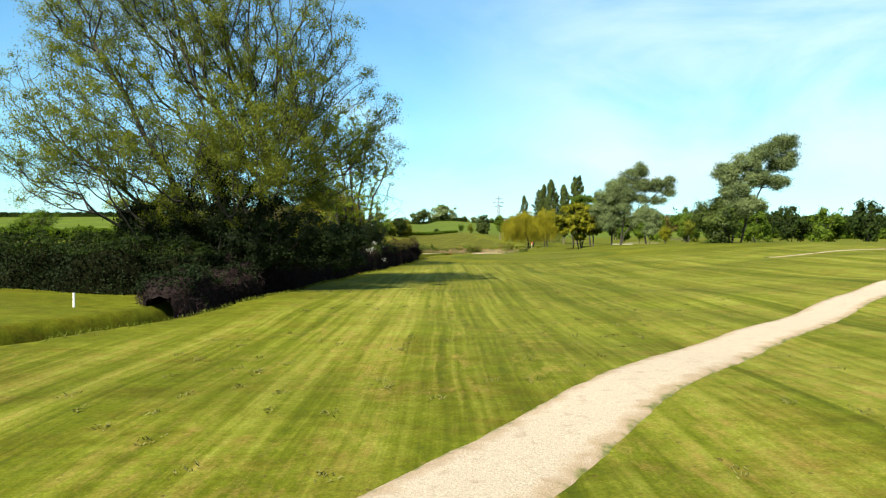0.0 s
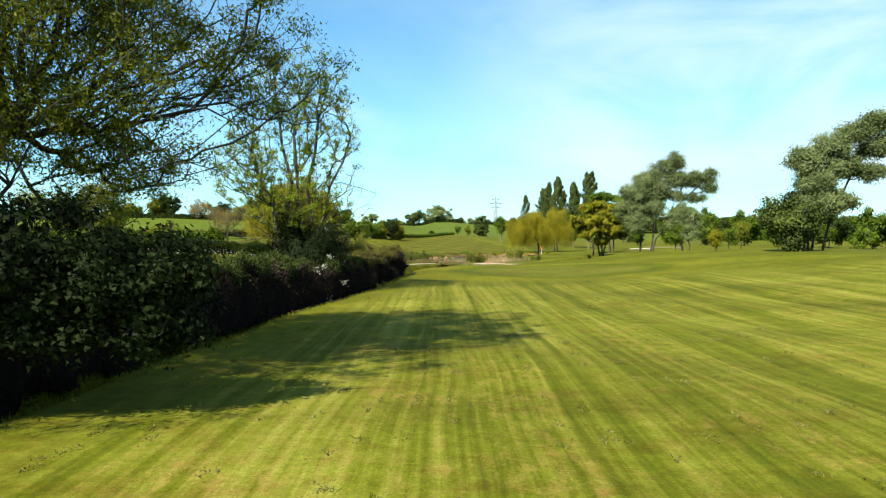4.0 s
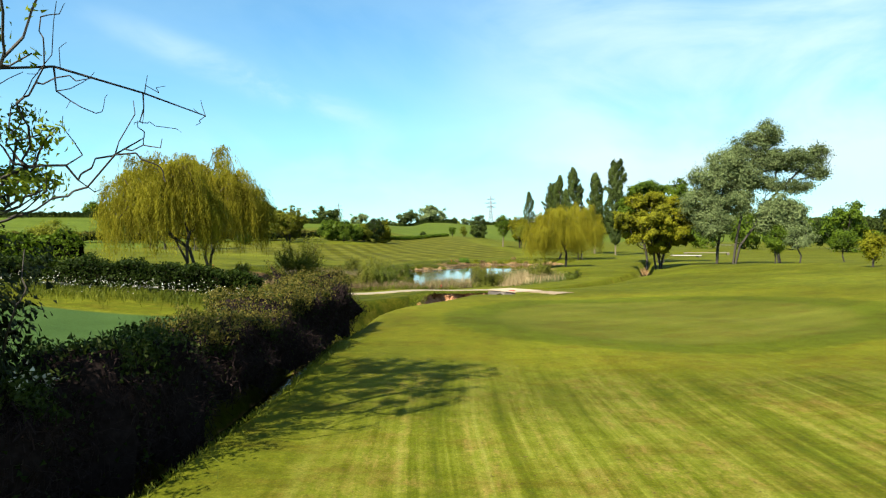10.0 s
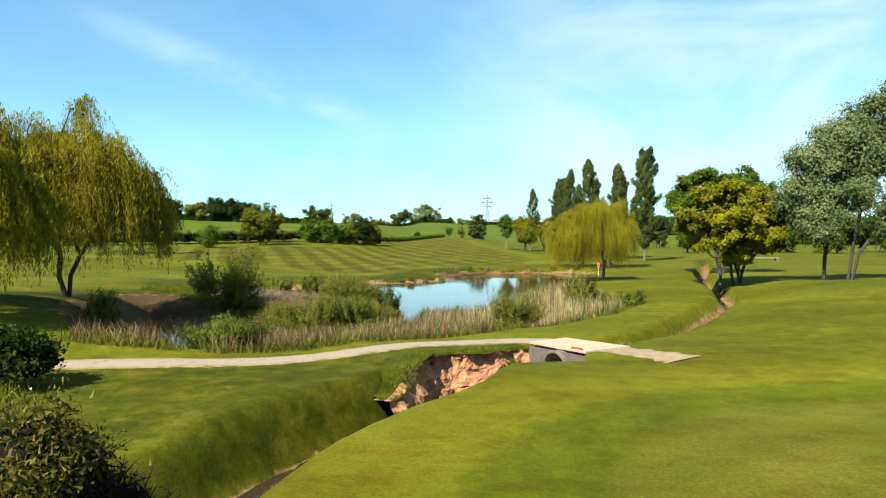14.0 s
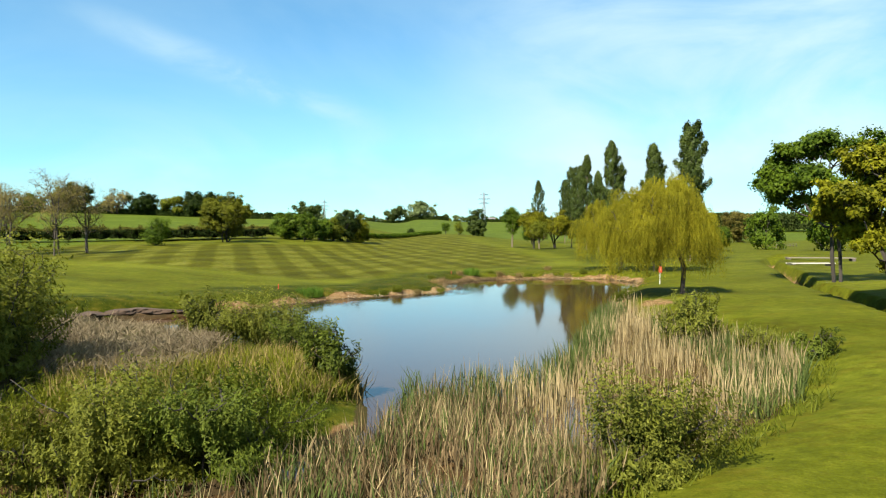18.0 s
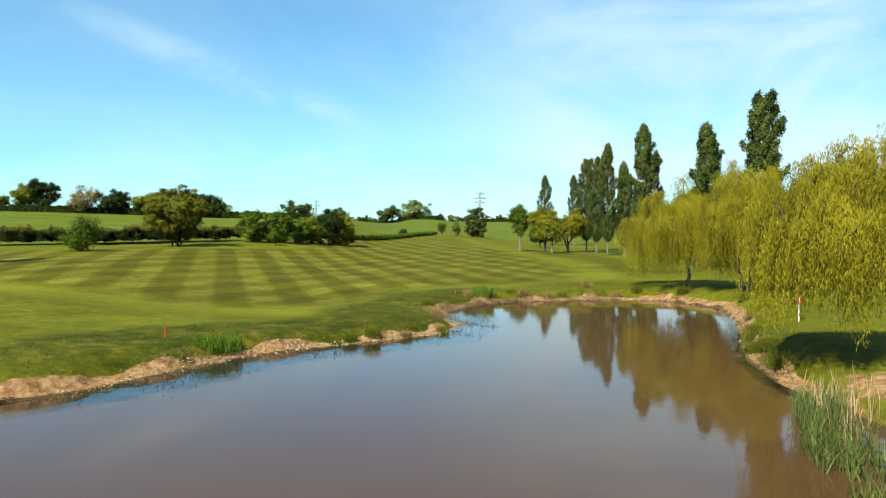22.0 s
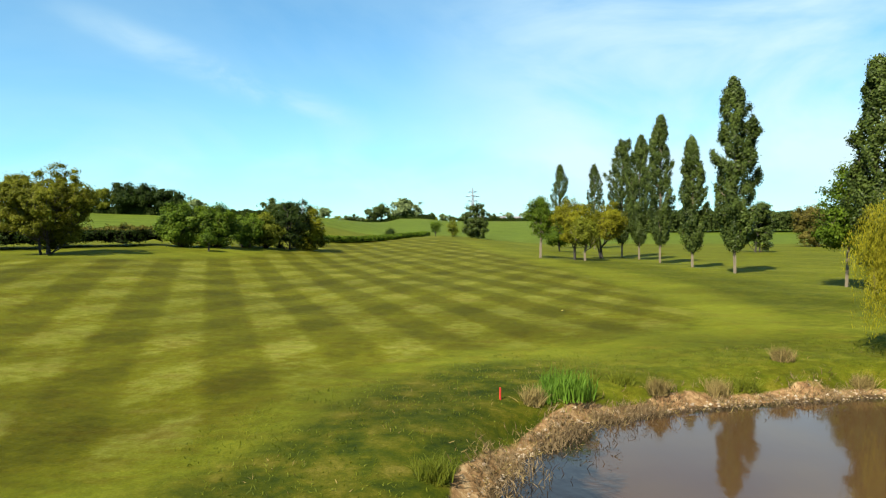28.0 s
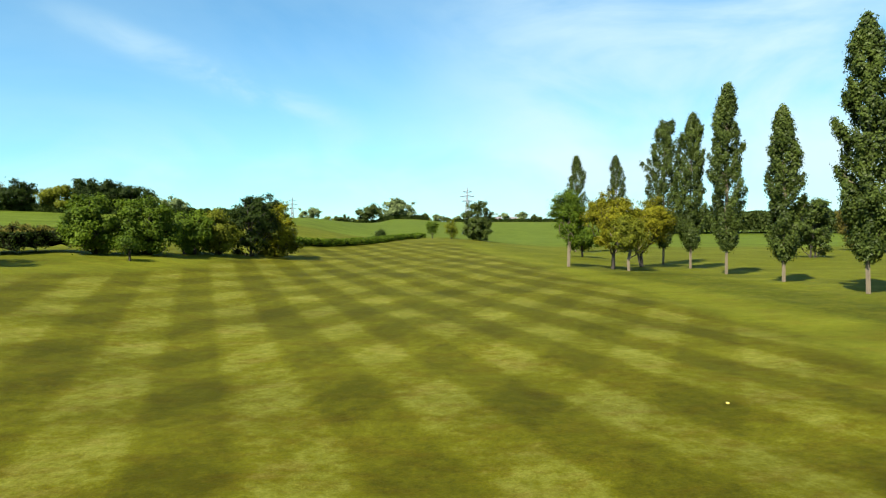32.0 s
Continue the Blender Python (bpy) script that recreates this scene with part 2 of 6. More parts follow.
def leaf_cards(rng, at, length, width, along=None, spread=1.0, face=None):
    """Small pointed leaves at an array of places; along: the way that they point; face: the way that they turn their blades."""
    n = len(at)
    if face is None:
        a = unit(rng.normal(size=(n, 3)) * spread + (along if along is not None else 0))
        b = unit(np.cross(a, rng.normal(size=(n, 3))))
    else:
        up = unit(face + rng.normal(size=(n, 3)) * 0.42)
        b = unit(np.cross(up, rng.normal(size=(n, 3)) + (along if along is not None else 0)))
        a = np.cross(b, up)
    ln, wd = (length * rng.uniform(0.6, 1.4, (n, 1))), (width * rng.uniform(0.6, 1.4, (n, 1)))
    return np.stack([at - a * ln * 0.4 + b * wd * 0.62, at + a * ln * 0.6, at - a * ln * 0.4 - b * wd * 0.62], 1)


def tubes(name, a, b, ra, rb, mat, sides=5):
    """Tapered rods between two arrays of points, as one mesh."""
    d = unit(b - a)
    u = unit(np.cross(d, np.where(np.abs(d[:, 2:]) > 0.9, (1.0, 0, 0), (0, 0, 1.0))))
    v = np.cross(d, u)
    ang = np.arange(sides + 1) * 2 * np.pi / sides
    ring = u[:, None] * np.cos(ang)[None, :, None] + v[:, None] * np.sin(ang)[None, :, None]
    lo, hi = a[:, None] + ring * ra[:, None, None], b[:, None] + ring * rb[:, None, None]
    quads = np.stack([lo[:, :-1], lo[:, 1:], hi[:, 1:], hi[:, :-1]], 2)
    me = polys(name, quads.reshape(-1, 3), 4, mat)
    return me


def grow(rng, stems, targets, tip=0.012, power=2.6, droop=0.0, up=0.9, wiggle=0.05, straight=0.45):
    """A branching skeleton from stems (lists of points from the ground up) to many targets: arrays of both ends and radii."""
    pos, par, run = [], [], []
    for stem in stems:
        for k, p in enumerate(stem):
            run.append(run[-1] + np.linalg.norm(np.subtract(p, stem[k - 1])) * 0.75 if k else 0.0)
            pos.append(p)
            par.append(len(pos) - 2 if k else -1)
    size = len(pos) + 3 * len(targets)
    P, L = np.zeros((size, 3)), np.zeros(size)
    P[:len(pos)], L[:len(pos)] = pos, run
    n = len(pos)
    base = np.mean([s[0] for s in stems], 0)
    for q in targets[np.argsort(np.linalg.norm((targets - base) * (1, 1, 0.7), axis=1))]:
        d = q - P[:n]
        dist = np.linalg.norm(d, axis=1)
        cost = dist + straight * L[:n] + up * np.maximum(0, 0.55 * np.hypot(d[:, 0], d[:, 1]) - d[:, 2])
        j = int(np.argmin(cost))
        s, far = P[j].copy(), L[j]
        for f in (0.36, 0.7, 1.0):
            m = s + (q - s) * f + rng.normal(size=3) * wiggle * dist[j] * (f < 1)
            m[2] += (droop - 0.10 * (f < 1)) * dist[j] * f * (1 - f) * 4
            P[n], L[n] = m, far + dist[j] * f
            par.append(j if f == 0.36 else n - 1)
            n += 1
    par = np.array(par)
    load = np.full(n, tip**power)
    for i in range(n - 1, -1, -1):
        if par[i] >= 0:
            load[par[i]] += load[i]
    rad = load ** (1 / power)
    kids = np.where(par >= 0)[0]
    return P[par[kids]], P[kids], np.minimum(rad[par[kids]], rad[kids] * 1.5), rad[kids]


def lobes_points(rng, lobes, count):
    """Points in and near the skin of ellipsoids (x, y, z, rx, ry, rz), shared out by size."""
    lobes = np.array(lobes, float)
    w = (lobes[:, 3] * lobes[:, 4] * lobes[:, 5]) ** (2 / 3)
    k = rng.choice(len(lobes), count, p=w / w.sum())
    r = rng.uniform(0.12, 1.0, count) ** 0.42
    return lobes[k, :3] + unit(rng.normal(size=(count, 3))) * r[:, None] * lobes[k, 3:]


def tree_thing(name, at, label, group=""):
    e = tagged(new(name), label, "tree", group)
    e.location = at
    e.empty_display_size = 0.3
    return e


def make_tree(name, at, label, seed, stems, lobes, twigs, leaves, leaf, wood, size=(0.16, 0.09), spread=0.5, tip=0.014, group="", **how):
    """A tree: stems and branches in one mesh, leaves round the ends of the twigs in another."""
    rng = np.random.default_rng(seed)
    targets = lobes_points(rng, lobes, twigs)
    targets[:, 2] = np.maximum(targets[:, 2], 0.35)
    a, b, ra, rb = grow(rng, [[np.array(p, float) for p in s] for s in stems], targets, tip, **how)
    thing = tree_thing(name, at, label, group)
    put("trunk", tubes("trunk", a, b, ra, rb, wood, 4 if twigs > 300 else 5), thing)
    if leaves:
        bushy = rng.uniform(0.1, 1, len(targets)) ** 1.6
        off = rng.normal(size=(leaves, 3)) * spread * np.array((1, 1, 0.75))
        c = targets[rng.choice(len(targets), leaves, p=bushy / bushy.sum())] + off
        c[:, 2] = np.maximum(c[:, 2], 0.1)
        face = unit(off) * 0.8 + unit(c - c.mean(0)) * 0.5 + (0, 0, 0.45)
        put("crown", polys("crown", leaf_cards(rng, c, *size, face=face), 3, leaf), thing)
    return thing


# ---- the lie of the land ----
def ease(lo, hi, v):
    t = np.clip((v - lo) / (hi - lo), 0, 1)
    return t * t * (3 - 2 * t)


STREAM_LOW = [(-40, 2), (-24, 11), (-14.4, 21), (-12.2, 29), (-11.5, 37), (-10.5, 62), (-9.0, 72), (-7.1, 81), (-6.4, 90), (-6.2, 100), (-6.0, 109), (-4.93, 112.43), (-3.92, 114.63), (-2.58, 116.83), (-1.24, 118.36), (-0.38, 119.79), (0.14, 121.61), (0.67, 122.76), (1.91, 124.01), (3.25, 124.58), (4.79, 124.96), (6.12, 125.35)]
STREAM_HIGH = [(8.05, 126.8), (10.2, 129.0), (13.0, 131.8), (18.2, 140), (26.7, 154.5), (31, 167), (36.5, 186), (45, 205), (55, 230), (75, 262)]
POND = [(-1.6, 142), (-2.4, 148), (-3.5, 150.8), (-5.6, 153.4), (-8.5, 155.4), (-12, 157.6), (-17, 160), (-22.0, 163), (-22.8, 167.2), (-20.2, 170.2), (-17.6, 172.2), (-13.6, 176), (-11.1, 180.1), (-9.1, 183.7), (-6.2, 186.5), (-2.4, 188.8), (1.3, 191.9), (3.2, 196.5),
        (2.2, 201), (2.6, 206), (4.4, 209.4), (7.1, 212.6), (10.6, 214), (15.7, 215.2), (20, 215.8), (24.5, 214), (26.2, 207), (23, 197), (19.7, 189.8), (16.6, 182.5), (15.2, 177),
        (14.5, 168), (16.5, 158), (16.4, 151.5), (12.2, 144.3), (6.5, 138.6), (2.2, 134.8), (-1.2, 132), (-4.6, 130.4), (-9.2, 127.2), (-15, 128.6), (-18.6, 134.5), (-20.5, 142), (-22, 148), (-18.4, 147.2), (-14.2, 142.2), (-10, 138), (-4.5, 136.8)]


PATH_A = [(-8.8, -14.1), (-3.4, 2.4), (0.2, 8.2), (3.5, 13.7), (8.2, 19.9), (16.2, 28.75), (23.7, 36.8), (42.2, 53.8), (70.2, 72.8)]
PATH_B = [(-28.71, 115.68), (-18.18, 119.03), (-11.01, 121.04), (-8.13, 121.52), (-5.26, 122.67), (-3.25, 124.1), (-0.77, 126.49), (2.11, 128.31), (4.21, 128.89), (5.74, 128.31), (6.7, 127.36)]


def along(x, y, line):
    """Distance to a line of points, and the distance run along it."""
    best, run, far = np.full(np.shape(x), 1e9), 0.0, np.zeros(np.shape(x))
    for (ax, ay), (bx, by) in zip(line, line[1:]):
        dx, dy = bx - ax, by - ay
        l2 = dx * dx + dy * dy
        t = np.clip(((x - ax) * dx + (y - ay) * dy) / l2, 0, 1)
        d = np.hypot(x - ax - t * dx, y - ay - t * dy)
        far = np.where(d < best, run + t * l2**0.5, far)
        best = np.minimum(best, d)
        run += l2**0.5
    return best, far


def within(x, y, ring):
    """Distance to a closed ring: less than nought inside."""
    d, _ = along(x, y, ring + ring[:1])
    odd = np.zeros(np.shape(x), bool)
    for (ax, ay), (bx, by) in zip(ring, ring[1:] + ring[:1]):
        odd ^= ((ay > y) != (by > y)) & (x < (bx - ax) * (y - ay) / ((by - ay) if by != ay else 1e-9) + ax)
    return np.where(odd, -d, d)


def slope(y, ys, zs):
    return sum(np.interp(y + k, ys, zs) for k in (-9, -4, 0, 4, 9)) / 5


def rolling(x, y):
    """The ground without its stream and pond."""
    mid = slope(y, [-80, 0, 26, 71, 100, 112, 119, 127, 134, 140, 175, 198, 211, 238, 275, 330, 420, 600, 1000, 4000], [0.9, 0.75, 0.65, 0.45, 0.62, 0.98, 1.14, 1.14, 0.84, 0.7, 0.8, 0.7, 0.75, 1.3, 2.0, 3.7, 7.2, 13, 29, 30])
    right = slope(y, [-80, 0, 111, 155, 171, 200, 240, 275, 330, 420, 600, 1000, 4000], [2.4, 2.6, 3.2, 2.7, 1.9, 1.5, 1.7, 2.15, 2.4, 4.2, 9, 26, 30])
    left = slope(y, [-80, 0, 60, 110, 122, 150, 175, 200, 240, 273, 324, 420, 490, 1000, 4000], [1.2, 1.4, 1.8, 2.4, 3.0, 2.4, 2.0, 2.2, 3.7, 4.6, 6.6, 11.5, 15.5, 22, 24])
    r, l = ease(8, 52, x), ease(-8, -40, x)
    z = mid * (1 - r - l) + right * r + left * l
    z = z + ease(-60, -220, x) * ease(250, 480, y) * 4.0
    z = z + 1.3 * np.exp(-(((x + 26) / 8) ** 2 + ((y - 131) / 11) ** 2))
    z = z + 0.10 * np.sin(x * 0.21 + 0.7) * np.sin(y * 0.13) + 0.05 * np.sin(x * 0.5 + y * 0.37)
    return z


def height(x, y):
    x, y = np.asarray(x, float), np.asarray(y, float)
    z = rolling(x, y)
    d, run = along(x, y, STREAM_HIGH)
    near = np.maximum(ease(1.0, 6.5, d), 1 - ease(3, 14, run))
    z = (0.72 + 0.010 * run) * (1 - near) + z * near
    made = 1 - ease(1.4, 3.2, np.hypot(x - 8.05, y - 124.7))
    z = np.maximum(z, 1.06) * made + z * (1 - made)
    d, run = along(x, y, STREAM_LOW)
    leftside = x < np.interp(y, [p[1] for p in STREAM_LOW], [p[0] for p in STREAM_LOW])
    bank = np.where(leftside, 1.5, 1.9 + 1.2 * ease(98, 108, y))
    # below the culvert the far side is cut steeply
    mouth = 1 - ease(2.0, 7.2, np.hypot(x - 2.9, y - 123.3))
    cut = (x > -2.2) & (y > np.interp(x, [-2.58, -1.24, -0.38, 0.14, 0.67, 1.91, 3.25, 4.79, 6.12], [116.83, 118.36, 119.79, 121.61, 122.76, 124.01, 124.58, 124.96, 125.35])) & (mouth > 0)
    full = ease(0.02, 0.4, mouth)
    lip = (0.3 + 0.5 * mouth) * (1 - full) + (1.32 + 0.45 * ease(1, 4, x)) * full
    bank = np.where(cut, 1.5 * (1 - full) + (lip + 0.3) * full, np.where(x > 6.7, 1.2, bank))
    k = ease(np.where(cut, lip, 0.3 + 0.5 * mouth), bank, d)
    z = np.where(d < bank, -1.05 * (1 - k) + z * k, z)
    d, run = along(x, y, STREAM_HIGH)
    k = ease(0.5, 1.25, d) ** 0.7
    z = np.where(d < 1.25, (-0.75 + 0.004 * run) * (1 - k) + z * k, z)
    s = within(x, y, POND)
    k = ease(-0.3, 3.2, s) ** 0.55
    worn_in = ease(170, 176, y) * (1 - ease(24, 28, x))
    lip_at = 1.25 + 0.35 * np.sin(x * 0.9 + y * 0.5) + 0.2 * np.sin(x * 2.3 - y * 1.7)
    scarp = 0.30 * np.clip(s / lip_at, 0, 1) + 0.36 * ease(lip_at - 0.1, lip_at + 0.35, s) + 0.34 * ease(lip_at, 3.6, s)
    k = k * (1 - worn_in) + scarp * worn_in
    z = np.where(s < 0, np.maximum(-0.9, s * 0.35 - 0.05), np.where(s < 3.2, -0.05 * (1 - k) + z * k, z))
    return z


def ground_at(x, y):
    return float(height(np.array([x]), np.array([y]))[0])


def steps(*bands):
    out = []
    for lo, hi, d in bands:
        out += list(np.arange(lo, hi, d))
    return np.array(out)


GX = steps((-3000, -600, 300), (-600, -150, 25), (-150, -60, 6), (-60, -30, 3), (-30, -16, 1), (-16, 20, 0.4), (20, 62, 0.7), (62, 80, 2.5), (80, 200, 10), (200, 600, 50), (600, 3001, 300))
GY = steps((-600, -60, 60), (-60, -4, 4), (-4, 60, 0.6), (60, 100, 0.7), (100, 116, 0.5), (116, 130, 0.3), (130, 220, 0.5), (220, 300, 1.2), (300, 440, 4), (440, 1100, 11), (1100, 4501, 200))
gx, gy = np.meshgrid(GX, GY)
gz = height(gx, gy)
s_pond = within(gx, gy, POND)
d_low, _ = along(gx, gy, STREAM_LOW)
d_high, _ = along(gx, gy, STREAM_HIGH)
low_x = np.interp(gy, [p[1] for p in STREAM_LOW], [p[0] for p in STREAM_LOW])
far_shore = ease(168, 176, gy)
shore_wear = 0.92 + 0.34 * np.sin(gx * 0.55 + 0.8) * np.sin(gy * 0.41) + 0.22 * np.sin(gx * 1.7 + gy * 1.1)
beach = 1 - ease(0.8, 3.2, np.hypot((gx - 17.4) / 0.8, (gy - 172.5) / 1.5))
worn = 0.42 * (1 - ease(0.85, 1.5, along(gx, gy, PATH_A)[0])) + 0.42 * (1 - ease(0.85, 1.45, along(gx, gy, PATH_B)[0]))
soil = np.maximum((1 - ease(0.35 + 0.5 * far_shore, 1.1 + 0.55 * far_shore, s_pond)) * (0.35 + 0.65 * far_shore) * shore_wear, np.maximum((1 - ease(0.3, 0.7, d_low)) * 0.8, 0.85 * (1 - ease(0.5, 1.1, d_high))))
lane = ease(0, 4, gx - low_x - 2.2) * (1 - ease(86, 102, gy + 0.15 * np.abs(gx - 6))) * ease(-60, -40, gy) * (1 - ease(34, 46, gx - 0.12 * gy))
ring = np.hypot((gx - 13.6) / 1.2, gy - 106.5) - 8.0
green = np.maximum(1 - ease(0, 0.6, ring), 1 - ease(0, 4, np.hypot((gx - 4) / 1.2, (gy - 404)) - 14))
ring_far = within(gx, gy, [(-75, 232), (-45, 212), (-19, 201.5), (-11.5, 202), (-6, 207), (-2.4, 216.5), (0.7, 220.5), (4.2, 222.8), (10.8, 225.3), (17.2, 229), (20.8, 234), (23.2, 253), (21.8, 294), (17, 345), (12, 400), (-8, 400), (-19.6, 352), (-24.6, 291), (-33.6, 270), (-50, 262), (-72, 258)])
check = 1 - ease(-2.5, 0.5, ring_far)
field = (gx < low_x - 3.6) & (gy < np.where(gx < -34, 134, 107)) & (gy > 40)
field = ease(0, 0.5, field.astype(float)) * ease(-3000, -2900, gx)
deep_rough = (1 - ease(6.5, 10.5, s_pond + 1.5 * np.sin(gx * 0.3) * np.sin(gy * 0.23))) * ease(-0.5, 1.5, ring_far) * ease(172, 182, gy) * (1 - ease(18, 26, gx)) * (1 - 0.55 * ease(4, 9, gx) * ease(212, 215, gy))
deep_rough = np.maximum(deep_rough, (1 - ease(5, 9, s_pond)) * (1 - ease(-3, 0, gx)) * ease(127, 131, gy) * (1 - ease(172, 176, gy)))
deep_rough = np.maximum(deep_rough, 0.62 * ease(5.5, 8, ring_far + 1.2 * np.sin(gy * 0.11)) * (1 - ease(13, 19, ring_far)) * ease(14, 22, gx) * ease(226, 240, gy) * (1 - ease(300, 330, gy)))
to_path = gy - np.interp(gx, [-28.7, -18.2, -11, -8.1, -5.3, -3.25, -0.8, 2.1], [114.5, 117.8, 119.8, 120.2, 121.3, 122.8, 125.2, 127])
deep_rough = np.maximum(deep_rough, 0.75 * ease(-19, -15, gx) * (1 - ease(0.5, 3.5, gx)) * ease(109, 113, gy) * (1 - ease(0.0, 2.2, to_path)) * ease(-0.8, 0.6, low_x + 1.0 - gx + 0.35 * (gy - 112)))
meadow = np.maximum(ease(0, 4, gy - 425), ease(0, 10, np.interp(gy, [150, 250, 420], [-62, -66, -60]) - gx) * ease(220, 240, gy))

bog = (1 - ease(1.5, 4.5, s_pond)) * (1 - ease(-11, -7.5, gx)) * ease(126, 128, gy) * (1 - ease(151, 156, gy))
soil = np.maximum(np.maximum(np.maximum(soil, 0.62 * beach), worn), 0.8 * bog)
soil = np.maximum(soil, 1 - ease(0.7, 1.6, np.hypot(gx + 1.5, (gy - 140.8) / 1.3)))

# ---- ground materials ----
m = Mat("turf")
speck = m.noise(26.0, 4.0, 0.7)
fine = m.noise(9.0, 6.0, 0.7)
blotch = m.noise(0.35, 5.0, 0.6)
mottle = m.noise(1.6, 6.0, 0.68)
# lengthwise mowing tracks on the first fairway, with straw along them
def bent(scale, turn, amount=2.6):
    """Position, bent sideways in long waves, then scaled."""
    g, w, v, p = m.n("ShaderNodeNewGeometry"), m.n("ShaderNodeTexNoise", Scale=0.045, Detail=2.0), m.n("ShaderNodeVectorMath"), m.n("ShaderNodeMapping")
    v.operation, v.inputs[1].default_value = "MULTIPLY_ADD", (amount * 2, amount, 0)
    m.link(w.outputs["Color"], v.inputs[0]), m.link(g.outputs["Position"], w.inputs[0]), m.link(g.outputs["Position"], v.inputs[2])
    p.inputs["Scale"].default_value, p.inputs["Rotation"].default_value = scale, (0, 0, turn)
    m.link(v.outputs[0], p.inputs[0])
    return p.outputs[0]


tracks = m.noise(1.0, 4.0, 0.6, bent((1.0, 0.016, 0.0), 0.145, 0.9))
wide = m.noise(1.0, 2.0, 0.5, m.pos((0.32, 0.008, 0.0), 0.145))
thin = m.noise(1.0, 5.0, 0.65, bent((3.6, 0.07, 0.0), 0.145, 0.5))
straw = m.noise(1.0, 6.0, 0.72, m.pos((3.2, 1.1, 0.0), 0.145))
lane_f = m.math("ADD", m.math("MULTIPLY", tracks, 0.36), m.math("ADD", m.math("MULTIPLY", wide, 0.2), m.math("ADD", m.math("MULTIPLY", thin, 0.36), m.math("MULTIPLY", mottle, 0.20))))
lane_c = m.ramp(lane_f, (0.42, (0.055, 0.072, 0.003)), (0.52, (0.114, 0.130, 0.005)), (0.59, (0.184, 0.196, 0.018)), (0.66, (0.268, 0.268, 0.044)))
dry = m.math("MULTIPLY", m.ramp(straw, (0.47, (0, 0, 0)), (0.62, (1, 1, 1))), m.ramp(m.math("ADD", m.math("MULTIPLY", blotch, 0.5), m.math("MULTIPLY", tracks, 0.5)), (0.44, (0, 0, 0)), (0.60, (0.8, 0.8, 0.8))))
lane_c = m.mix(dry, lane_c, (0.300, 0.225, 0.052))
bits = m.ramp(m.noise(7.0, 3.0, 0.6), (0.655, (0, 0, 0)), (0.70, (0.85, 0.85, 0.85)))
lane_c = m.mix(bits, lane_c, (0.115, 0.080, 0.026))


# two crossing sets of stripes on the second fairway
def stripes(turn, width, shift, soft):
    p = m.pos((1, 1, 1), turn)
    sep = m.n("ShaderNodeSeparateXYZ")
    m.link(p, sep.inputs[0])
    u = m.math("ADD", m.math("ADD", sep.outputs[0], shift), m.math("MULTIPLY", m.noise(0.25, 3.0), 0.7))
    wave = m.math("MULTIPLY_ADD", m.math("SINE", m.math("MULTIPLY", u, math.pi / width)), 0.5)
    wave.node.inputs[2].default_value = 0.5
    return m.ramp(wave, (0.5 - soft, (0, 0, 0)), (0.5 + soft, (1, 1, 1)))


s1, s2 = stripes(radians(-16.1), 2.85, 1.83, 0.18), stripes(radians(26), 2.9, 0.6, 0.16)
wash = m.noise(1.0, 5.0, 0.6, m.pos((0.20, 0.24, 0.0), -0.1))
grain = m.noise(1.0, 7.0, 0.74, m.pos((1.7, 1.5, 0.0), -0.1))
check_f = m.math("ADD", m.math("ADD", m.math("MULTIPLY", s1, 0.098), m.math("MULTIPLY", s2, 0.06)), m.math("ADD", m.math("MULTIPLY", grain, 0.40), m.math("MULTIPLY", wash, 0.24)))
check_c = m.ramp(check_f, (0.29, (0.062, 0.060, 0.001)), (0.42, (0.117, 0.115, 0.004)), (0.55, (0.214, 0.218, 0.034)))
green_c = m.ramp(m.math("ADD", m.math("MULTIPLY", blotch, 0.7), m.math("MULTIPLY", fine, 0.2)), (0.3, (0.112, 0.120, 0.008)), (0.65, (0.172, 0.166, 0.024)))
rough_f = m.math("ADD", m.math("MULTIPLY", mottle, 0.5), m.math("ADD", m.math("MULTIPLY", blotch, 0.3), m.math("MULTIPLY", grain, 0.2)))
rough_c = m.ramp(rough_f, (0.33, (0.058, 0.068, 0.003)), (0.50, (0.120, 0.132, 0.006)), (0.67, (0.205, 0.208, 0.016)))
field_c = m.ramp(blotch, (0.3, (0.040, 0.082, 0.022)), (0.7, (0.062, 0.115, 0.034)))
meadow_c = m.ramp(blotch, (0.3, (0.085, 0.125, 0.009)), (0.7, (0.135, 0.170, 0.018)))
soil_c = m.ramp(m.noise(2.2, 7.0, 0.74), (0.32, (0.060, 0.034, 0.016)), (0.48, (0.21, 0.118, 0.052)), (0.60, (0.34, 0.222, 0.112)), (0.72, (0.43, 0.325, 0.19)))
c = m.mix(m.attr("lane"), rough_c, lane_c)
c = m.mix(m.attr("check"), c, check_c)
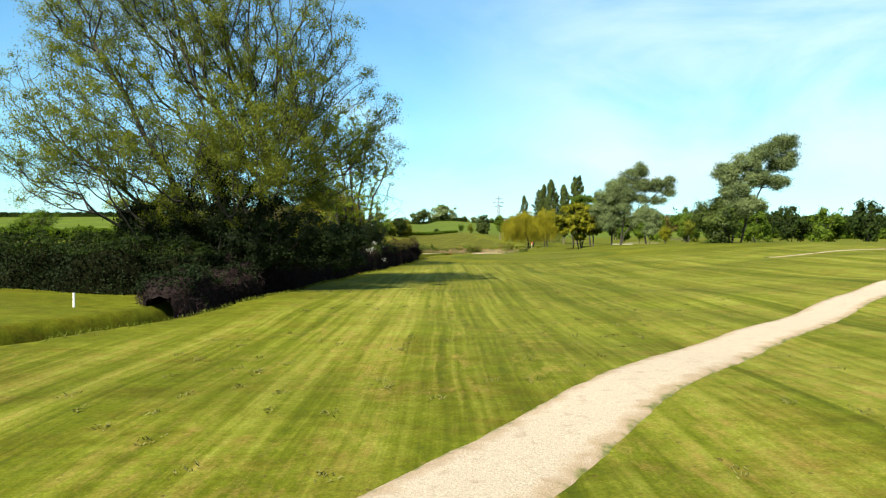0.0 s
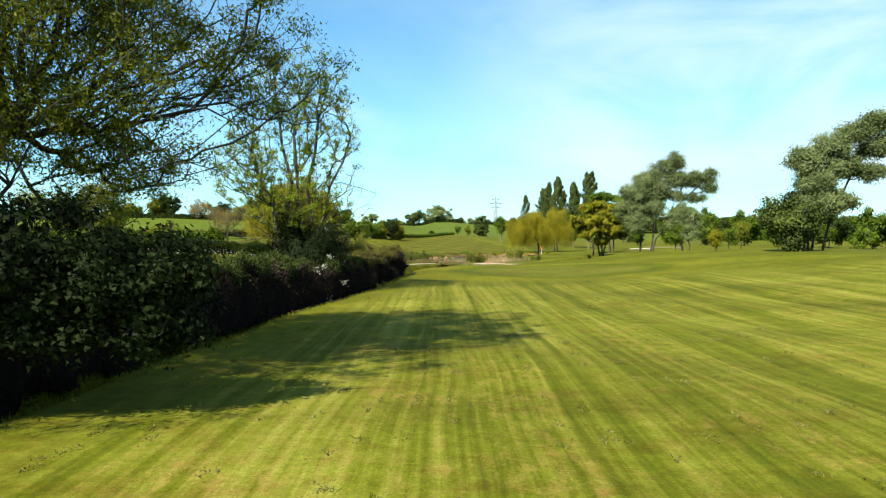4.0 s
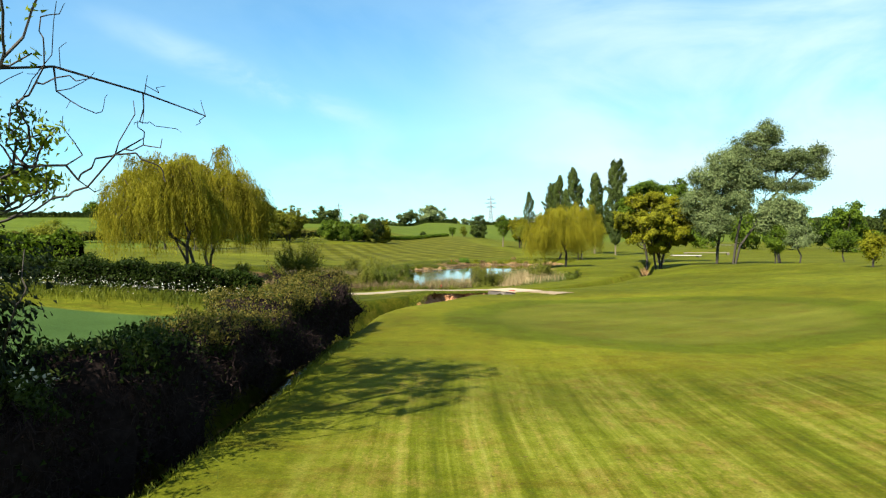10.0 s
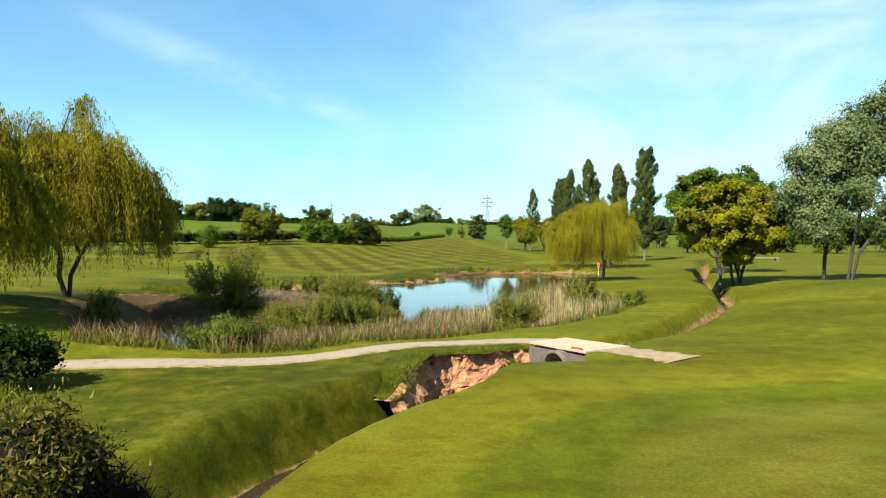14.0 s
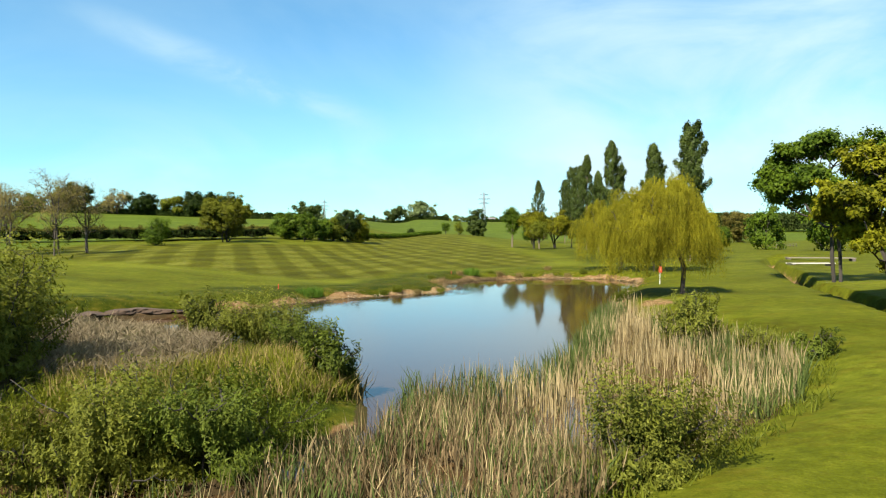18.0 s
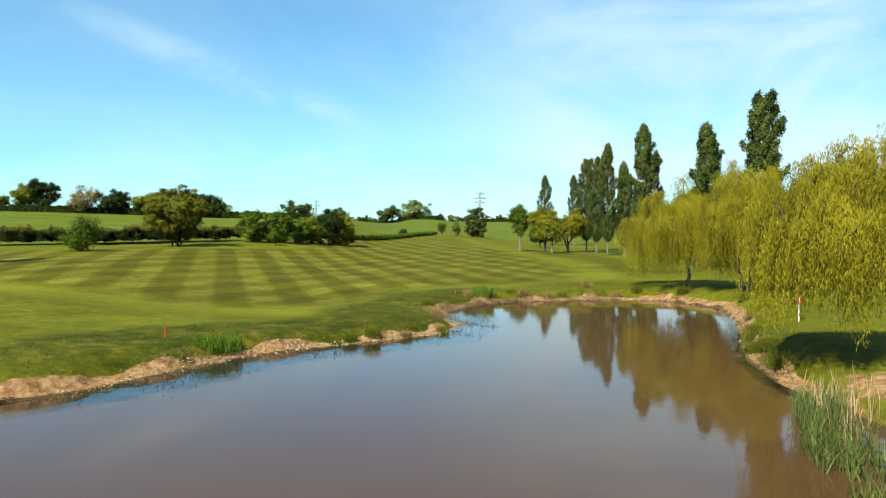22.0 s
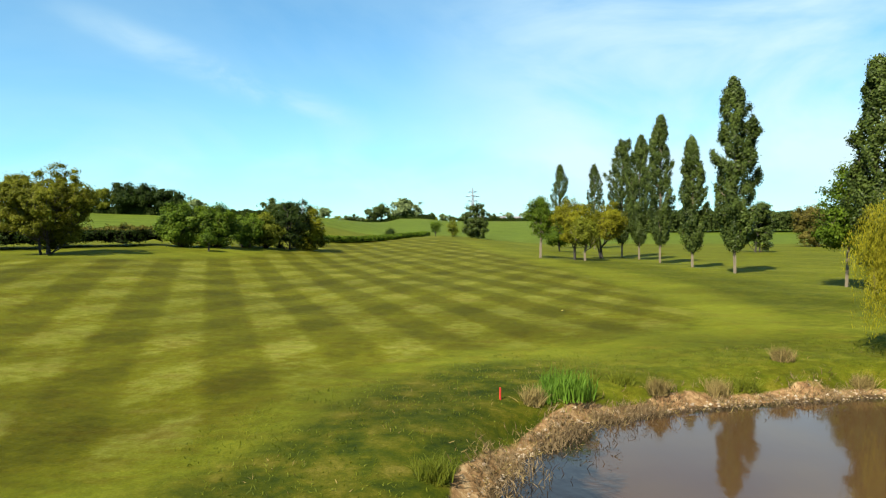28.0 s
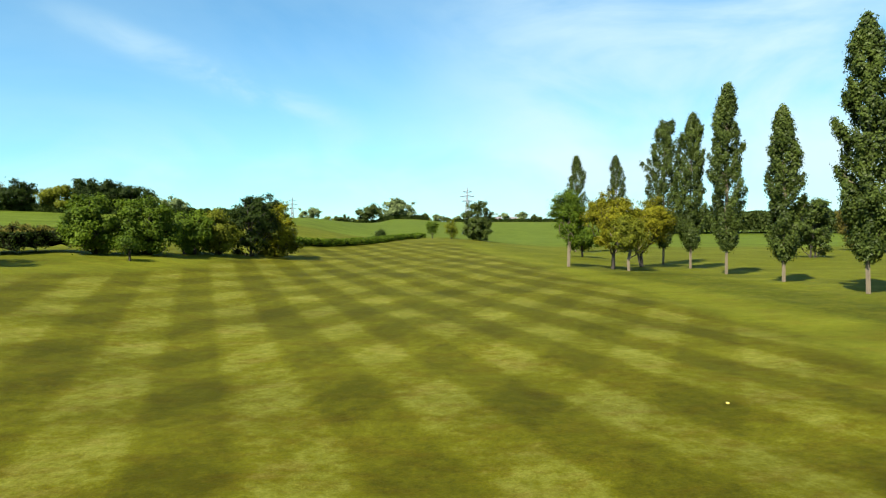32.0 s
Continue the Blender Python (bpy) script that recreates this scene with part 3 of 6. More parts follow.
# rings of cut round the putting green, and the pale cut round the far fairway
ring_t = m.math("ADD", m.attr("ring"), m.math("MULTIPLY", m.math("SUBTRACT", mottle, 0.3), 1.6))
ring_c = m.ramp(m.math("DIVIDE", ring_t, 8.0, True), (0.0, (0.100, 0.118, 0.005)), (0.08, (0.078, 0.104, 0.003)), (0.36, (0.096, 0.120, 0.003)), (0.42, (0.175, 0.180, 0.007)), (0.72, (0.185, 0.182, 0.009)), (1.0, (0.150, 0.150, 0.005)))
c = m.mix(m.math("SUBTRACT", 1.0, m.math("DIVIDE", m.math("SUBTRACT", m.attr("ring"), 6.5), 2.0, True), True), c, m.mix(0.36, m.mix(m.ramp(m.noise(1.0, 6.0, 0.7, m.pos((0.9, 0.5, 0.0), 0.145)), (0.44, (0, 0, 0)), (0.60, (0.7, 0.7, 0.7))), ring_c, m.mix(1.0, ring_c, (0.60, 0.60, 0.5), "MULTIPLY")), c))
pale = m.math("MULTIPLY", m.ramp(m.math("DIVIDE", m.attr("collar"), 8.0, True), (0.0, (0, 0, 0)), (0.12, (1, 1, 1)), (0.5, (1, 1, 1)), (0.75, (0, 0, 0))), m.math("ADD", m.math("MULTIPLY", mottle, 0.6), 0.25))
c = m.mix(pale, c, (0.172, 0.184, 0.012))
cuts = m.mix(stripes(radians(62), 1.1, 0.3, 0.2), m.mix(1.0, green_c, (0.88, 0.9, 0.85), "MULTIPLY"), green_c)
c = m.mix(m.math("MULTIPLY", m.attr("green"), 0.75), c, cuts)
# olive-brown thin patches all over the mown turf
thatch = m.math("MULTIPLY", m.ramp(m.noise(0.9, 7.0, 0.72, m.pos((0.5, 1.0, 1.0), 0.1)), (0.47, (0, 0, 0)), (0.64, (1, 1, 1))), 0.75)
c = m.mix(thatch, c, m.mix(1.0, c, (0.86, 0.66, 0.8), "MULTIPLY"))
deep_c = m.ramp(m.noise(0.8, 7.0, 0.7), (0.34, (0.014, 0.026, 0.002)), (0.48, (0.044, 0.055, 0.002)), (0.58, (0.084, 0.080, 0.005)), (0.68, (0.145, 0.118, 0.018)))
c = m.mix(m.attr("deep_rough"), c, deep_c)
c = m.mix(m.attr("meadow"), c, meadow_c)
swath = m.noise(1.0, 4.0, 0.55, bent((0.05, 0.11, 0.0), 0.4))
c = m.mix(1.0, c, m.ramp(swath, (0.32, (0.70, 0.70, 0.70)), (0.50, (0.94, 0.94, 0.94)), (0.66, (1.16, 1.16, 1.4))), "MULTIPLY")
c = m.mix(m.attr("field"), c, field_c)
c = m.mix(m.ramp(fine, (0.38, (0.7, 0.7, 0.7)), (0.62, (0, 0, 0))), c, m.mix(1.0, c, (0.62, 0.66, 0.5), "MULTIPLY"))
c = m.mix(m.ramp(speck, (0.40, (0.5, 0.5, 0.5)), (0.60, (0, 0, 0))), c, m.mix(1.0, c, (0.50, 0.55, 0.40), "MULTIPLY"))
c = m.mix(m.ramp(speck, (0.56, (0, 0, 0)), (0.72, (0.5, 0.5, 0.5))), c, m.mix(1.0, c, (1.7, 1.6, 1.9), "MULTIPLY"))
edge = m.math("ADD", m.attr("soil"), m.math("MULTIPLY", m.math("SUBTRACT", m.noise(1.3, 5.0), 0.5), 0.9))
c = m.mix(m.ramp(edge, (0.42, (0, 0, 0)), (0.58, (1, 1, 1))), c, soil_c)
c = m.mix(m.ramp(m.math("ADD", m.attr("wet"), m.math("MULTIPLY", m.math("SUBTRACT", m.noise(1.8, 5.0), 0.5), 0.8)), (0.45, (0, 0, 0)), (0.6, (0.9, 0.9, 0.9))), c, (0.050, 0.032, 0.017))
m.bump(m.math("ADD", m.math("MULTIPLY", fine, 0.6), mottle), 0.38, 0.05)
MAT_TURF = m.done(c, 0.9)
for key, value in (("Specular IOR Level", 0.04), ("Sheen Weight", 0.030), ("Sheen Roughness", 0.42), ("Sheen Tint", (0.80, 0.92, 0.12, 1))):
    MAT_TURF.node_tree.nodes["Principled BSDF"].inputs[key].default_value = value

def verge(m, c):
    """Turf that creeps in over the edges of a path."""
    creep = m.math("ADD", m.attr("edge"), m.math("MULTIPLY", m.math("SUBTRACT", m.noise(1.7, 6.0, 0.7), 0.5), 0.9))
    tan = m.mix(m.ramp(creep, (0.52, (0, 0, 0)), (0.72, (0.65, 0.65, 0.65))), c, (0.27, 0.175, 0.085))
    return m.mix(m.ramp(creep, (0.76, (0, 0, 0)), (0.90, (1, 1, 1))), tan, m.ramp(m.noise(9.0, 5.0, 0.7), (0.35, (0.055, 0.062, 0.004)), (0.65, (0.150, 0.155, 0.010))))


m = Mat("gravel")
g1 = m.noise(28.0, 4.0, 0.7)
m.bump(g1, 0.7, 0.03)
c = m.mix(m.noise(0.7, 5.0), m.ramp(g1, (0.3, (0.25, 0.198, 0.132)), (0.7, (0.50, 0.425, 0.315))), m.ramp(g1, (0.3, (0.31, 0.235, 0.150)), (0.7, (0.57, 0.48, 0.35))))
c = m.mix(m.ramp(m.noise(2.2, 6.0), (0.58, (0, 0, 0)), (0.72, (0.6, 0.6, 0.6))), c, (0.216, 0.1368, 0.0792))
MAT_GRAVEL = m.done(verge(m, c), 0.95)

m = Mat("worn_sand")
g1 = m.noise(18.0, 5.0, 0.7)
m.bump(g1, 0.5, 0.02)
c = m.mix(m.ramp(m.noise(1.6, 6.0, 0.7), (0.4, (0, 0, 0)), (0.62, (1, 1, 1))), m.ramp(g1, (0.3, (0.165, 0.105, 0.056)), (0.7, (0.31, 0.215, 0.128))), m.ramp(g1, (0.3, (0.24, 0.168, 0.098)), (0.7, (0.41, 0.31, 0.20))))
MAT_SAND = m.done(verge(m, c), 0.95)

m = Mat("gravel_grey")
g1 = m.noise(22.0, 4.0, 0.7)
m.bump(g1, 0.7, 0.03)
c = m.mix(m.noise(0.9, 5.0), m.ramp(g1, (0.3, (0.165, 0.130, 0.088)), (0.7, (0.37, 0.305, 0.222))), m.ramp(g1, (0.3, (0.22, 0.172, 0.115)), (0.7, (0.46, 0.378, 0.272))))
c = m.mix(m.ramp(m.noise(2.6, 6.0), (0.58, (0, 0, 0)), (0.7, (0.6, 0.6, 0.6))), c, (0.07, 0.085, 0.02))
MAT_GRAVEL_GREY = m.done(verge(m, c), 0.95)

m = Mat("pond_water")
# darker base in the shallows stands in for ripples reflecting darker sky
weed = m.math("ADD", m.attr("shallow"), m.math("MULTIPLY", m.math("SUBTRACT", m.noise(0.9, 5.0, 0.65), 0.5), 1.3))
m.bump(m.math("MULTIPLY", m.noise(2.2, 3.0, 0.5, m.pos((1, 0.6, 1))), m.math("ADD", 1.0, m.math("MULTIPLY", m.ramp(weed, (0.4, (0, 0, 0)), (0.7, (1, 1, 1))), 6.0))), 0.05, 0.05)
reflect_dark = m.ramp(weed, (0.45, (0, 0, 0)), (0.75, (0.9, 0.9, 0.9)))
MAT_WATER = m.done(m.mix(reflect_dark, m.mix(m.noise(0.12, 3.0), (0.078, 0.042, 0.018), (0.064, 0.036, 0.016)), (0.012, 0.011, 0.009)), 0.05, IOR=1.32)
m = Mat("stream_water")
m.bump(m.noise(5.0, 3.0), 0.15, 0.05)
MAT_STREAM = m.done((0.036, 0.023, 0.0144), 0.06, IOR=1.33)

MAT_CONCRETE = plain_mat("concrete_pale", (0.46, 0.365, 0.245), 0.9, 0.3, 3.0)
MAT_CONCRETE_DARK = plain_mat("concrete_weathered", (0.1224, 0.1008, 0.0828), 0.92, 0.45, 4.0)
m = Mat("red_earth")
e1 = m.noise(2.4, 7.0, 0.7)
m.bump(e1, 1.0, 0.12)
MAT_EARTH = m.done(m.ramp(e1, (0.3, (0.17, 0.068, 0.030)), (0.5, (0.46, 0.205, 0.092)), (0.7, (0.60, 0.325, 0.162))), 0.95)

# ---- ground, water, paths ----
me = sheet("ground", np.stack([gx, gy, gz], -1), MAT_TURF)
for key, values in (("lane", lane), ("ring", ring), ("collar", ring_far), ("check", check), ("green", green), ("soil", soil), ("field", field), ("meadow", meadow), ("deep_rough", deep_rough), ("wet", np.maximum(1 - ease(0.15, 0.6, s_pond), 0.85 * bog))):
    me.attributes.new(key, "FLOAT", "POINT").data.foreach_set("value", values.astype(np.float32).ravel())
tagged(put("ground", me), "mown golf course turf with rough banks and far fields", "ground", kind="structure")

wx, wy = np.meshgrid(np.arange(-25, 30, 0.5), np.arange(124, 219, 0.5))
me = sheet("water", np.stack([wx, wy, 0 * wx], -1), MAT_WATER)
w_in = -within(wx, wy, POND)
shallow = (1 - ease(0.8, 5.5, w_in)) * ease(168, 176, wy) * (1 - ease(4, 9, wx)) + 0.8 * (1 - ease(0.2, 0.9, w_in)) * ease(4, 9, wx) * ease(168, 176, wy)
me.attributes.new("shallow", "FLOAT", "POINT").data.foreach_set("value", shallow.astype(np.float32).ravel())
wet = within(wx, wy, POND) < 1.3
bm = bmesh.new()
bm.from_mesh(me)
bm.verts.ensure_lookup_table()
bmesh.ops.delete(bm, geom=[bm.verts[i] for i in np.where(~wet.ravel())[0]], context="VERTS")
bm.to_mesh(me)
bm.free()
tagged(put("water", me), "still brown pond water reflecting the sky", "pond", kind="structure")


def ribbon(name, line, width, mat, label, lift=0.05, ragged=0.12, seed=1, step=0.35, flat=None):
    """A strip that lies on the ground along a line, with uneven edges."""
    rng = np.random.default_rng(seed)
    line = np.array(line, float)
    seg = np.r_[0, np.cumsum(np.linalg.norm(np.diff(line, axis=0), axis=1))]
    s = np.arange(0, seg[-1], step)
    px = sum(np.interp(np.clip(s + k, 0, seg[-1]), seg, line[:, 0]) for k in (-2, -1, 0, 1, 2)) / 5
    py = sum(np.interp(np.clip(s + k, 0, seg[-1]), seg, line[:, 1]) for k in (-2, -1, 0, 1, 2)) / 5
    tx, ty = np.gradient(px), np.gradient(py)
    ln = np.hypot(tx, ty)
    nx, ny = -ty / ln, tx / ln
    across = np.linspace(-1, 1, 9)
    wl, wr = (width / 2 + ragged * 1.6 * np.convolve(rng.normal(size=len(s) + 10), np.ones(11) / 11, "valid") + ragged * 0.35 * rng.normal(size=len(s)) for _ in range(2))
    w = np.where(across[None] < 0, wl[:, None], wr[:, None]) * across[None]
    x, y = px[:, None] + nx[:, None] * w, py[:, None] + ny[:, None] * w
    z = (height(x, y) if flat is None else flat + 0 * x) + lift * (1 - 1.9 * np.abs(across[None]) ** 6)
    me = sheet(name, np.stack([x, y, z], -1), mat)
    me.attributes.new("edge", "FLOAT", "POINT").data.foreach_set("value", (np.abs(across)[None] + 0 * x).astype(np.float32).ravel())
    return tagged(put(name, me), label, name.replace("_", " "), kind="structure")


ribbon("gravel_path", PATH_A, 2.3, MAT_GRAVEL, "pale gravel buggy path crossing the mown fairway", seed=3, ragged=0.05)
ribbon("gravel_path", PATH_B, 2.0, MAT_GRAVEL_GREY, "curving pale gravel path beside the reed bed", seed=4)
ribbon("gravel_path", [(7.85, 125.82), (8.8, 124.29), (9.57, 122.76), (10.14, 121.8), (10.72, 121.04)], 2.4, MAT_SAND, "worn sandy path end beside the putting green", seed=5, ragged=0.45)
ribbon("gravel_path", [(31, 67.3), (36, 68.5), (44, 70), (60, 71)], 0.7, MAT_GRAVEL_GREY, "pale worn path crossing the fairway farther on", seed=6, ragged=0.3)
ribbon("stream", STREAM_LOW, 0.75, MAT_STREAM, "narrow dark brook in a deep ditch", flat=-0.86, ragged=0.15)
ribbon("stream", STREAM_HIGH, 1.25, MAT_STREAM, "narrow brook winding through mown banks", flat=-0.45, ragged=0.15)


# ---- trees, hedges, reeds ----
def zed(x, y):
    return (x, y, ground_at(x, y))


def stem(x0, y0, x1, y1, h, bends=5, wob=0.1, seed=0):
    r = np.random.default_rng(seed)
    f = np.linspace(0, 1, bends)
    return [(x0 + (x1 - x0) * k**1.5 + (r.normal() * wob if 0 < k < 1 else 0), y0 + (y1 - y0) * k**1.5 + (r.normal() * wob if 0 < k < 1 else 0), h * k) for k in f]


def lumpy(rng, cx, cy, cz, rx, ry, rz, lumps, size, flat=1.0, core=0.8, shell=0.72):
    out = [(cx, cy, cz, rx * core, ry * core, rz * core)] if core else []
    for _ in range(lumps):
        d = unit(rng.normal(size=3))
        k = rng.uniform(shell - 0.12, shell + 0.12)
        w = size * rng.uniform(0.7, 1.25)
        out.append((cx + d[0] * rx * k, cy + d[1] * ry * k, cz + d[2] * rz * k, w * rx, w * ry, w * (rz if flat == 1.0 else rx * flat)))
    return out


def round_tree(name, at, label, seed, tall, wide, leaf, twigs=160, leaves=9000, clear=0.22, wood=None, size=(0.3, 0.2), lumps=9, lump=0.45, spread=0.5, trunks=1, group="", tip=0.02, flat=1.0, core=0.8, shell=0.72, fork=0.72):
    rng = np.random.default_rng(seed)
    lo = tall * clear
    lobes = lumpy(rng, 0, 0, (tall + lo) / 2, wide / 2, wide / 2, (tall - lo) / 2, lumps, lump, flat, core, shell)
    stems = [stem(rng.normal() * 0.4 * (trunks > 1), rng.normal() * 0.4 * (trunks > 1), rng.normal() * wide * 0.12, rng.normal() * wide * 0.12, tall * fork, 5, 0.12, seed + k) for k in range(trunks)]
    return make_tree(name, at, label, seed, stems, lobes, twigs, leaves, leaf, wood or MAT_BARK, size, spread, tip, group)


def poplar(at, label, seed, tall, wide, leaves=9000, group="row of poplars", leaf=None, clear=0.15, leaders=1):
    """A spire of upswept boughs, each a ragged plume of leaves."""
    rng = np.random.default_rng(seed)
    n = 150
    f = (np.arange(n) + rng.uniform(0, 1, n)) / n
    ang = np.arange(n) * 2.4 + rng.normal(size=n) * 0.5
    prof = np.interp(f, [0, 0.06, 0.2, 0.45, 0.7, 0.86, 0.95, 1], [0.22, 0.50, 0.86, 1.0, 0.84, 0.56, 0.32, 0.08])
    r = wide / 2 * prof * (1 + 0.17 * np.sin(f * 21 + ang + seed) + rng.normal(size=n) * 0.13)
    tip = np.stack([np.cos(ang) * r, np.sin(ang) * r, tall * (clear + (1 - clear) * f)], 1)
    tip[:, 0] += 0.02 * tall * np.sin(f * 5 + seed) * f
    if leaders == 2:
        tip[:, 0] += np.where(rng.uniform(size=n) < 0.5, -1, 1) * wide * 0.15 * ease(0.45, 0.9, f)
    rise = np.clip(tall * rng.uniform(0.05, 0.12, n) * (1.2 - 0.6 * f), 0.5, None)
    root = tip * (0.12, 0.12, 1)
    root[:, 2] = np.maximum(tall * clear * 0.9, tip[:, 2] - rise)
    thing = tree_thing("poplar_tree", at, label, group)
    a, b, ra, rb = grow(rng, [[np.array((rng.normal() * 0.08 * (k > 0), rng.normal() * 0.08 * (k > 0), tall * k / 8)) for k in range(9)]], np.concatenate([tip * (0.85, 0.85, 0.985), root[::2]]), 0.018, up=2.2, wiggle=0.04)
    put("trunk", tubes("trunk", a, b, ra * 0.9, rb * 0.9, MAT_BARK_PALE, 5), thing)
    pick = rng.integers(0, n, leaves)
    g = rng.uniform(0.12, 1.03, (leaves, 1)) ** 0.75
    spine = root[pick] * (1 - g) + tip[pick] * g
    spine[:, :2] += (tip[pick] - root[pick])[:, :2] * (0.22 * np.sin(np.pi * g))
    off = rng.normal(size=(leaves, 3)) * (0.30, 0.30, 0.38) * (1.15 - 0.55 * g) * (0.55 + 0.09 * wide)
    c = spine + off
    face = unit(off * (1, 1, 0.4)) * 0.8 + unit(c * (1, 1, 0)) * 0.6 + (0, 0, 0.25)
    put("crown", polys("crown", leaf_cards(rng, c, 0.23, 0.17, face=face), 3, leaf or MAT_LEAF_POPLAR), thing)
    return thing


def weeping_willow(at, label, seed, tall, wide, strands=420, per=34, deep=None, trunks=2, group="", leaf=None, size=(0.17, 0.026), low=0.9, side=0.0, lean=(0.03, 0.01), bunches=110):
    """Arching boughs, each ending in a bunch of hanging strands."""
    rng = np.random.default_rng(seed)
    n = bunches
    ang, r = rng.uniform(0, 2 * np.pi, n), rng.uniform(0.02, 1, n) ** 0.55
    dome = tall * (0.97 - 0.36 * r**2.2) * (1 + 0.07 * np.sin(3 * ang + seed) + 0.05 * np.sin(7 * ang)) + rng.normal(size=n) * tall * 0.055
    tops = np.stack([np.cos(ang) * r * wide / 2 * 0.86 + side * (0.3 + 0.7 * r), np.sin(ang) * r * (deep or wide) / 2 * 0.86, dome], 1)
    stems = [stem(rng.normal() * 0.35, rng.normal() * 0.35, rng.normal() * wide * 0.13 + side * 0.4, rng.normal() * wide * 0.13, tall * 0.62, 6, 0.25, seed + k) for k in range(trunks)]
    thing = tree_thing("weeping_willow", at, label, group)
    a, b, ra, rb = grow(rng, [[np.array(p) for p in s] for s in stems], tops, 0.020, droop=0.25)
    put("trunk", tubes("trunk", a, b, ra, rb, MAT_BARK), thing)
    k = rng.integers(0, n, strands)
    reach = rng.uniform(0.2, 1.0, n)[k] * rng.uniform(0.5, 1.3, strands)
    hang = rng.uniform(0.16, 0.68, n)[k] * rng.uniform(0.6, 1.25, strands)
    start = tops[k] + rng.normal(size=(strands, 3)) * (0.34, 0.34, 0.22)
    out = unit((tops[k] - (side * 0.5, 0, 0)) * (1, 1, 0) + rng.normal(size=(strands, 3)) * (wide * 0.12, wide * 0.12, 0))
    ln = np.clip(np.minimum(start[:, 2] - low * rng.uniform(0.5, 1.9, strands), tall * hang), 0.7, None)
    f = np.linspace(0, 1, per)
    sway = np.array((*lean, 0)) * tall + rng.normal(size=(n, 3))[k] * (0.25, 0.25, 0)
    line = start[:, None] + out[:, None] * ((1 - (1 - f) ** 2.4)[None] * reach[:, None] * wide * 0.10)[:, :, None] + sway[:, None] * (f**2)[None, :, None]
    line[:, :, 2] += 0.28 * reach[:, None] * np.sin(np.minimum(1, f * 3.4) * np.pi)[None] - ln[:, None] * f[None] ** 1.35
    q = line.reshape(-1, 3) + rng.normal(size=(strands * per, 3)) * 0.06
    put("crown", polys("crown", leaf_cards(rng, q, *size, np.array((0, 0, -4.0))), 3, leaf or MAT_LEAF_WILLOW), thing)
    return thing


def shrub(name, at, label, seed, tall, wide, leaf, leaves=5000, size=(0.14, 0.05), twigs=90, group="", category="bush", deep=None, up=False, wood=None):
    rng = np.random.default_rng(seed)
    lobes = lumpy(rng, 0, 0, tall * 0.5, wide / 2, (deep or wide) / 2, tall * 0.5, 11, 0.38, core=0.6, shell=0.8)
    stems = [stem(rng.normal() * wide * 0.1, rng.normal() * wide * 0.1, rng.normal() * wide * 0.15, rng.normal() * wide * 0.15, tall * 0.6, 4, 0.08, seed + k) for k in range(4)]
    t = make_tree(name, at, label, seed, stems, lobes, twigs, 0, leaf, wood or MAT_BARK, tip=0.008)
    tagged(t, label, category, group)
    # leaves stand along shoots that reach a little past the outline
    shoots = max(40, leaves // 45)
    tips = lobes_points(rng, lobes, shoots) * rng.uniform(0.9, 1.16, (shoots, 1))
    feet = tips * np.array((0.55, 0.55, 0.25)) + rng.normal(size=(shoots, 3)) * 0.1
    k, f = rng.integers(0, shoots, leaves), rng.uniform(0.15, 1, (leaves, 1)) ** 0.7
    pts = feet[k] * (1 - f) + tips[k] * f + rng.normal(size=(leaves, 3)) * 0.075
    pts[:, 2] = np.abs(pts[:, 2])
    face = unit(pts - (0, 0, tall * 0.35)) * (0.7 if up else 1.0) + (0, 0, 0.3)
    put("crown", polys("crown", leaf_cards(rng, pts, *size, np.array((0, 0, 1.4)) if up else None, face=face), 3, leaf), t)
    return t


def hedge(name, line, label, seed, tall, wide, leaf, density=260, size=(0.13, 0.09), foot=None, category="hedge", top_leaf=None, sink=0.1, lumps=0.16, core=None, bare=0.0):
    """A clipped hedge along a line: a bumpy solid body and a thick skin of leaves."""
    rng = np.random.default_rng(seed)
    line = np.array(line, float)
    seg = np.r_[0, np.cumsum(np.linalg.norm(np.diff(line, axis=0), axis=1))]
    s = np.arange(0, seg[-1], 0.5)
    px = np.interp(s, seg, line[:, 0])
    py = np.interp(s, seg, line[:, 1])
    tx, ty = np.gradient(px), np.gradient(py)
    l = np.hypot(tx, ty)
    nx, ny = -ty / l, tx / l
    tall = np.interp(py, [p[0] for p in tall], [p[1] for p in tall]) if isinstance(tall, list) else np.full(len(s), float(tall))
    base = height(px, py) if foot is None else np.full(len(s), foot)
    ang = np.linspace(-0.12, 1.12, 11) * np.pi
    lump = 1 + 0.12 * np.sin(s * 0.9 + seed)[:, None] + 0.09 * np.sin(s * 2.3)[:, None] + lumps * (0.5 * rng.normal(size=(len(s), 11)) + np.array([[noise.noise(Vector((a * 0.55, b * 0.9, seed * 3.7))) for b in range(11)] for a in s]) * 1.6)
    ends = np.minimum(1, np.minimum(s + 0.3, s[-1] - s + 0.3) / 1.2)[:, None] ** 0.5
    cr, sr = np.sign(np.cos(ang)) * np.abs(np.cos(ang)) ** 0.6, np.sign(np.sin(ang)) * np.abs(np.sin(ang)) ** 0.6
    off, up = cr[None] * wide / 2 * lump * ends, (0.5 + 0.5 * sr[None] * lump * ends)
    g = np.stack([px[:, None] + nx[:, None] * off, py[:, None] + ny[:, None] * off, base[:, None] - sink + (tall[:, None] + sink) * up], -1)
    thing = tagged(new(name), label, category)
    centre = g.mean((0, 1))
    centre[2] = base.min()
    thing.location = centre
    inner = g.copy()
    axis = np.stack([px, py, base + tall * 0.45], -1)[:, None]
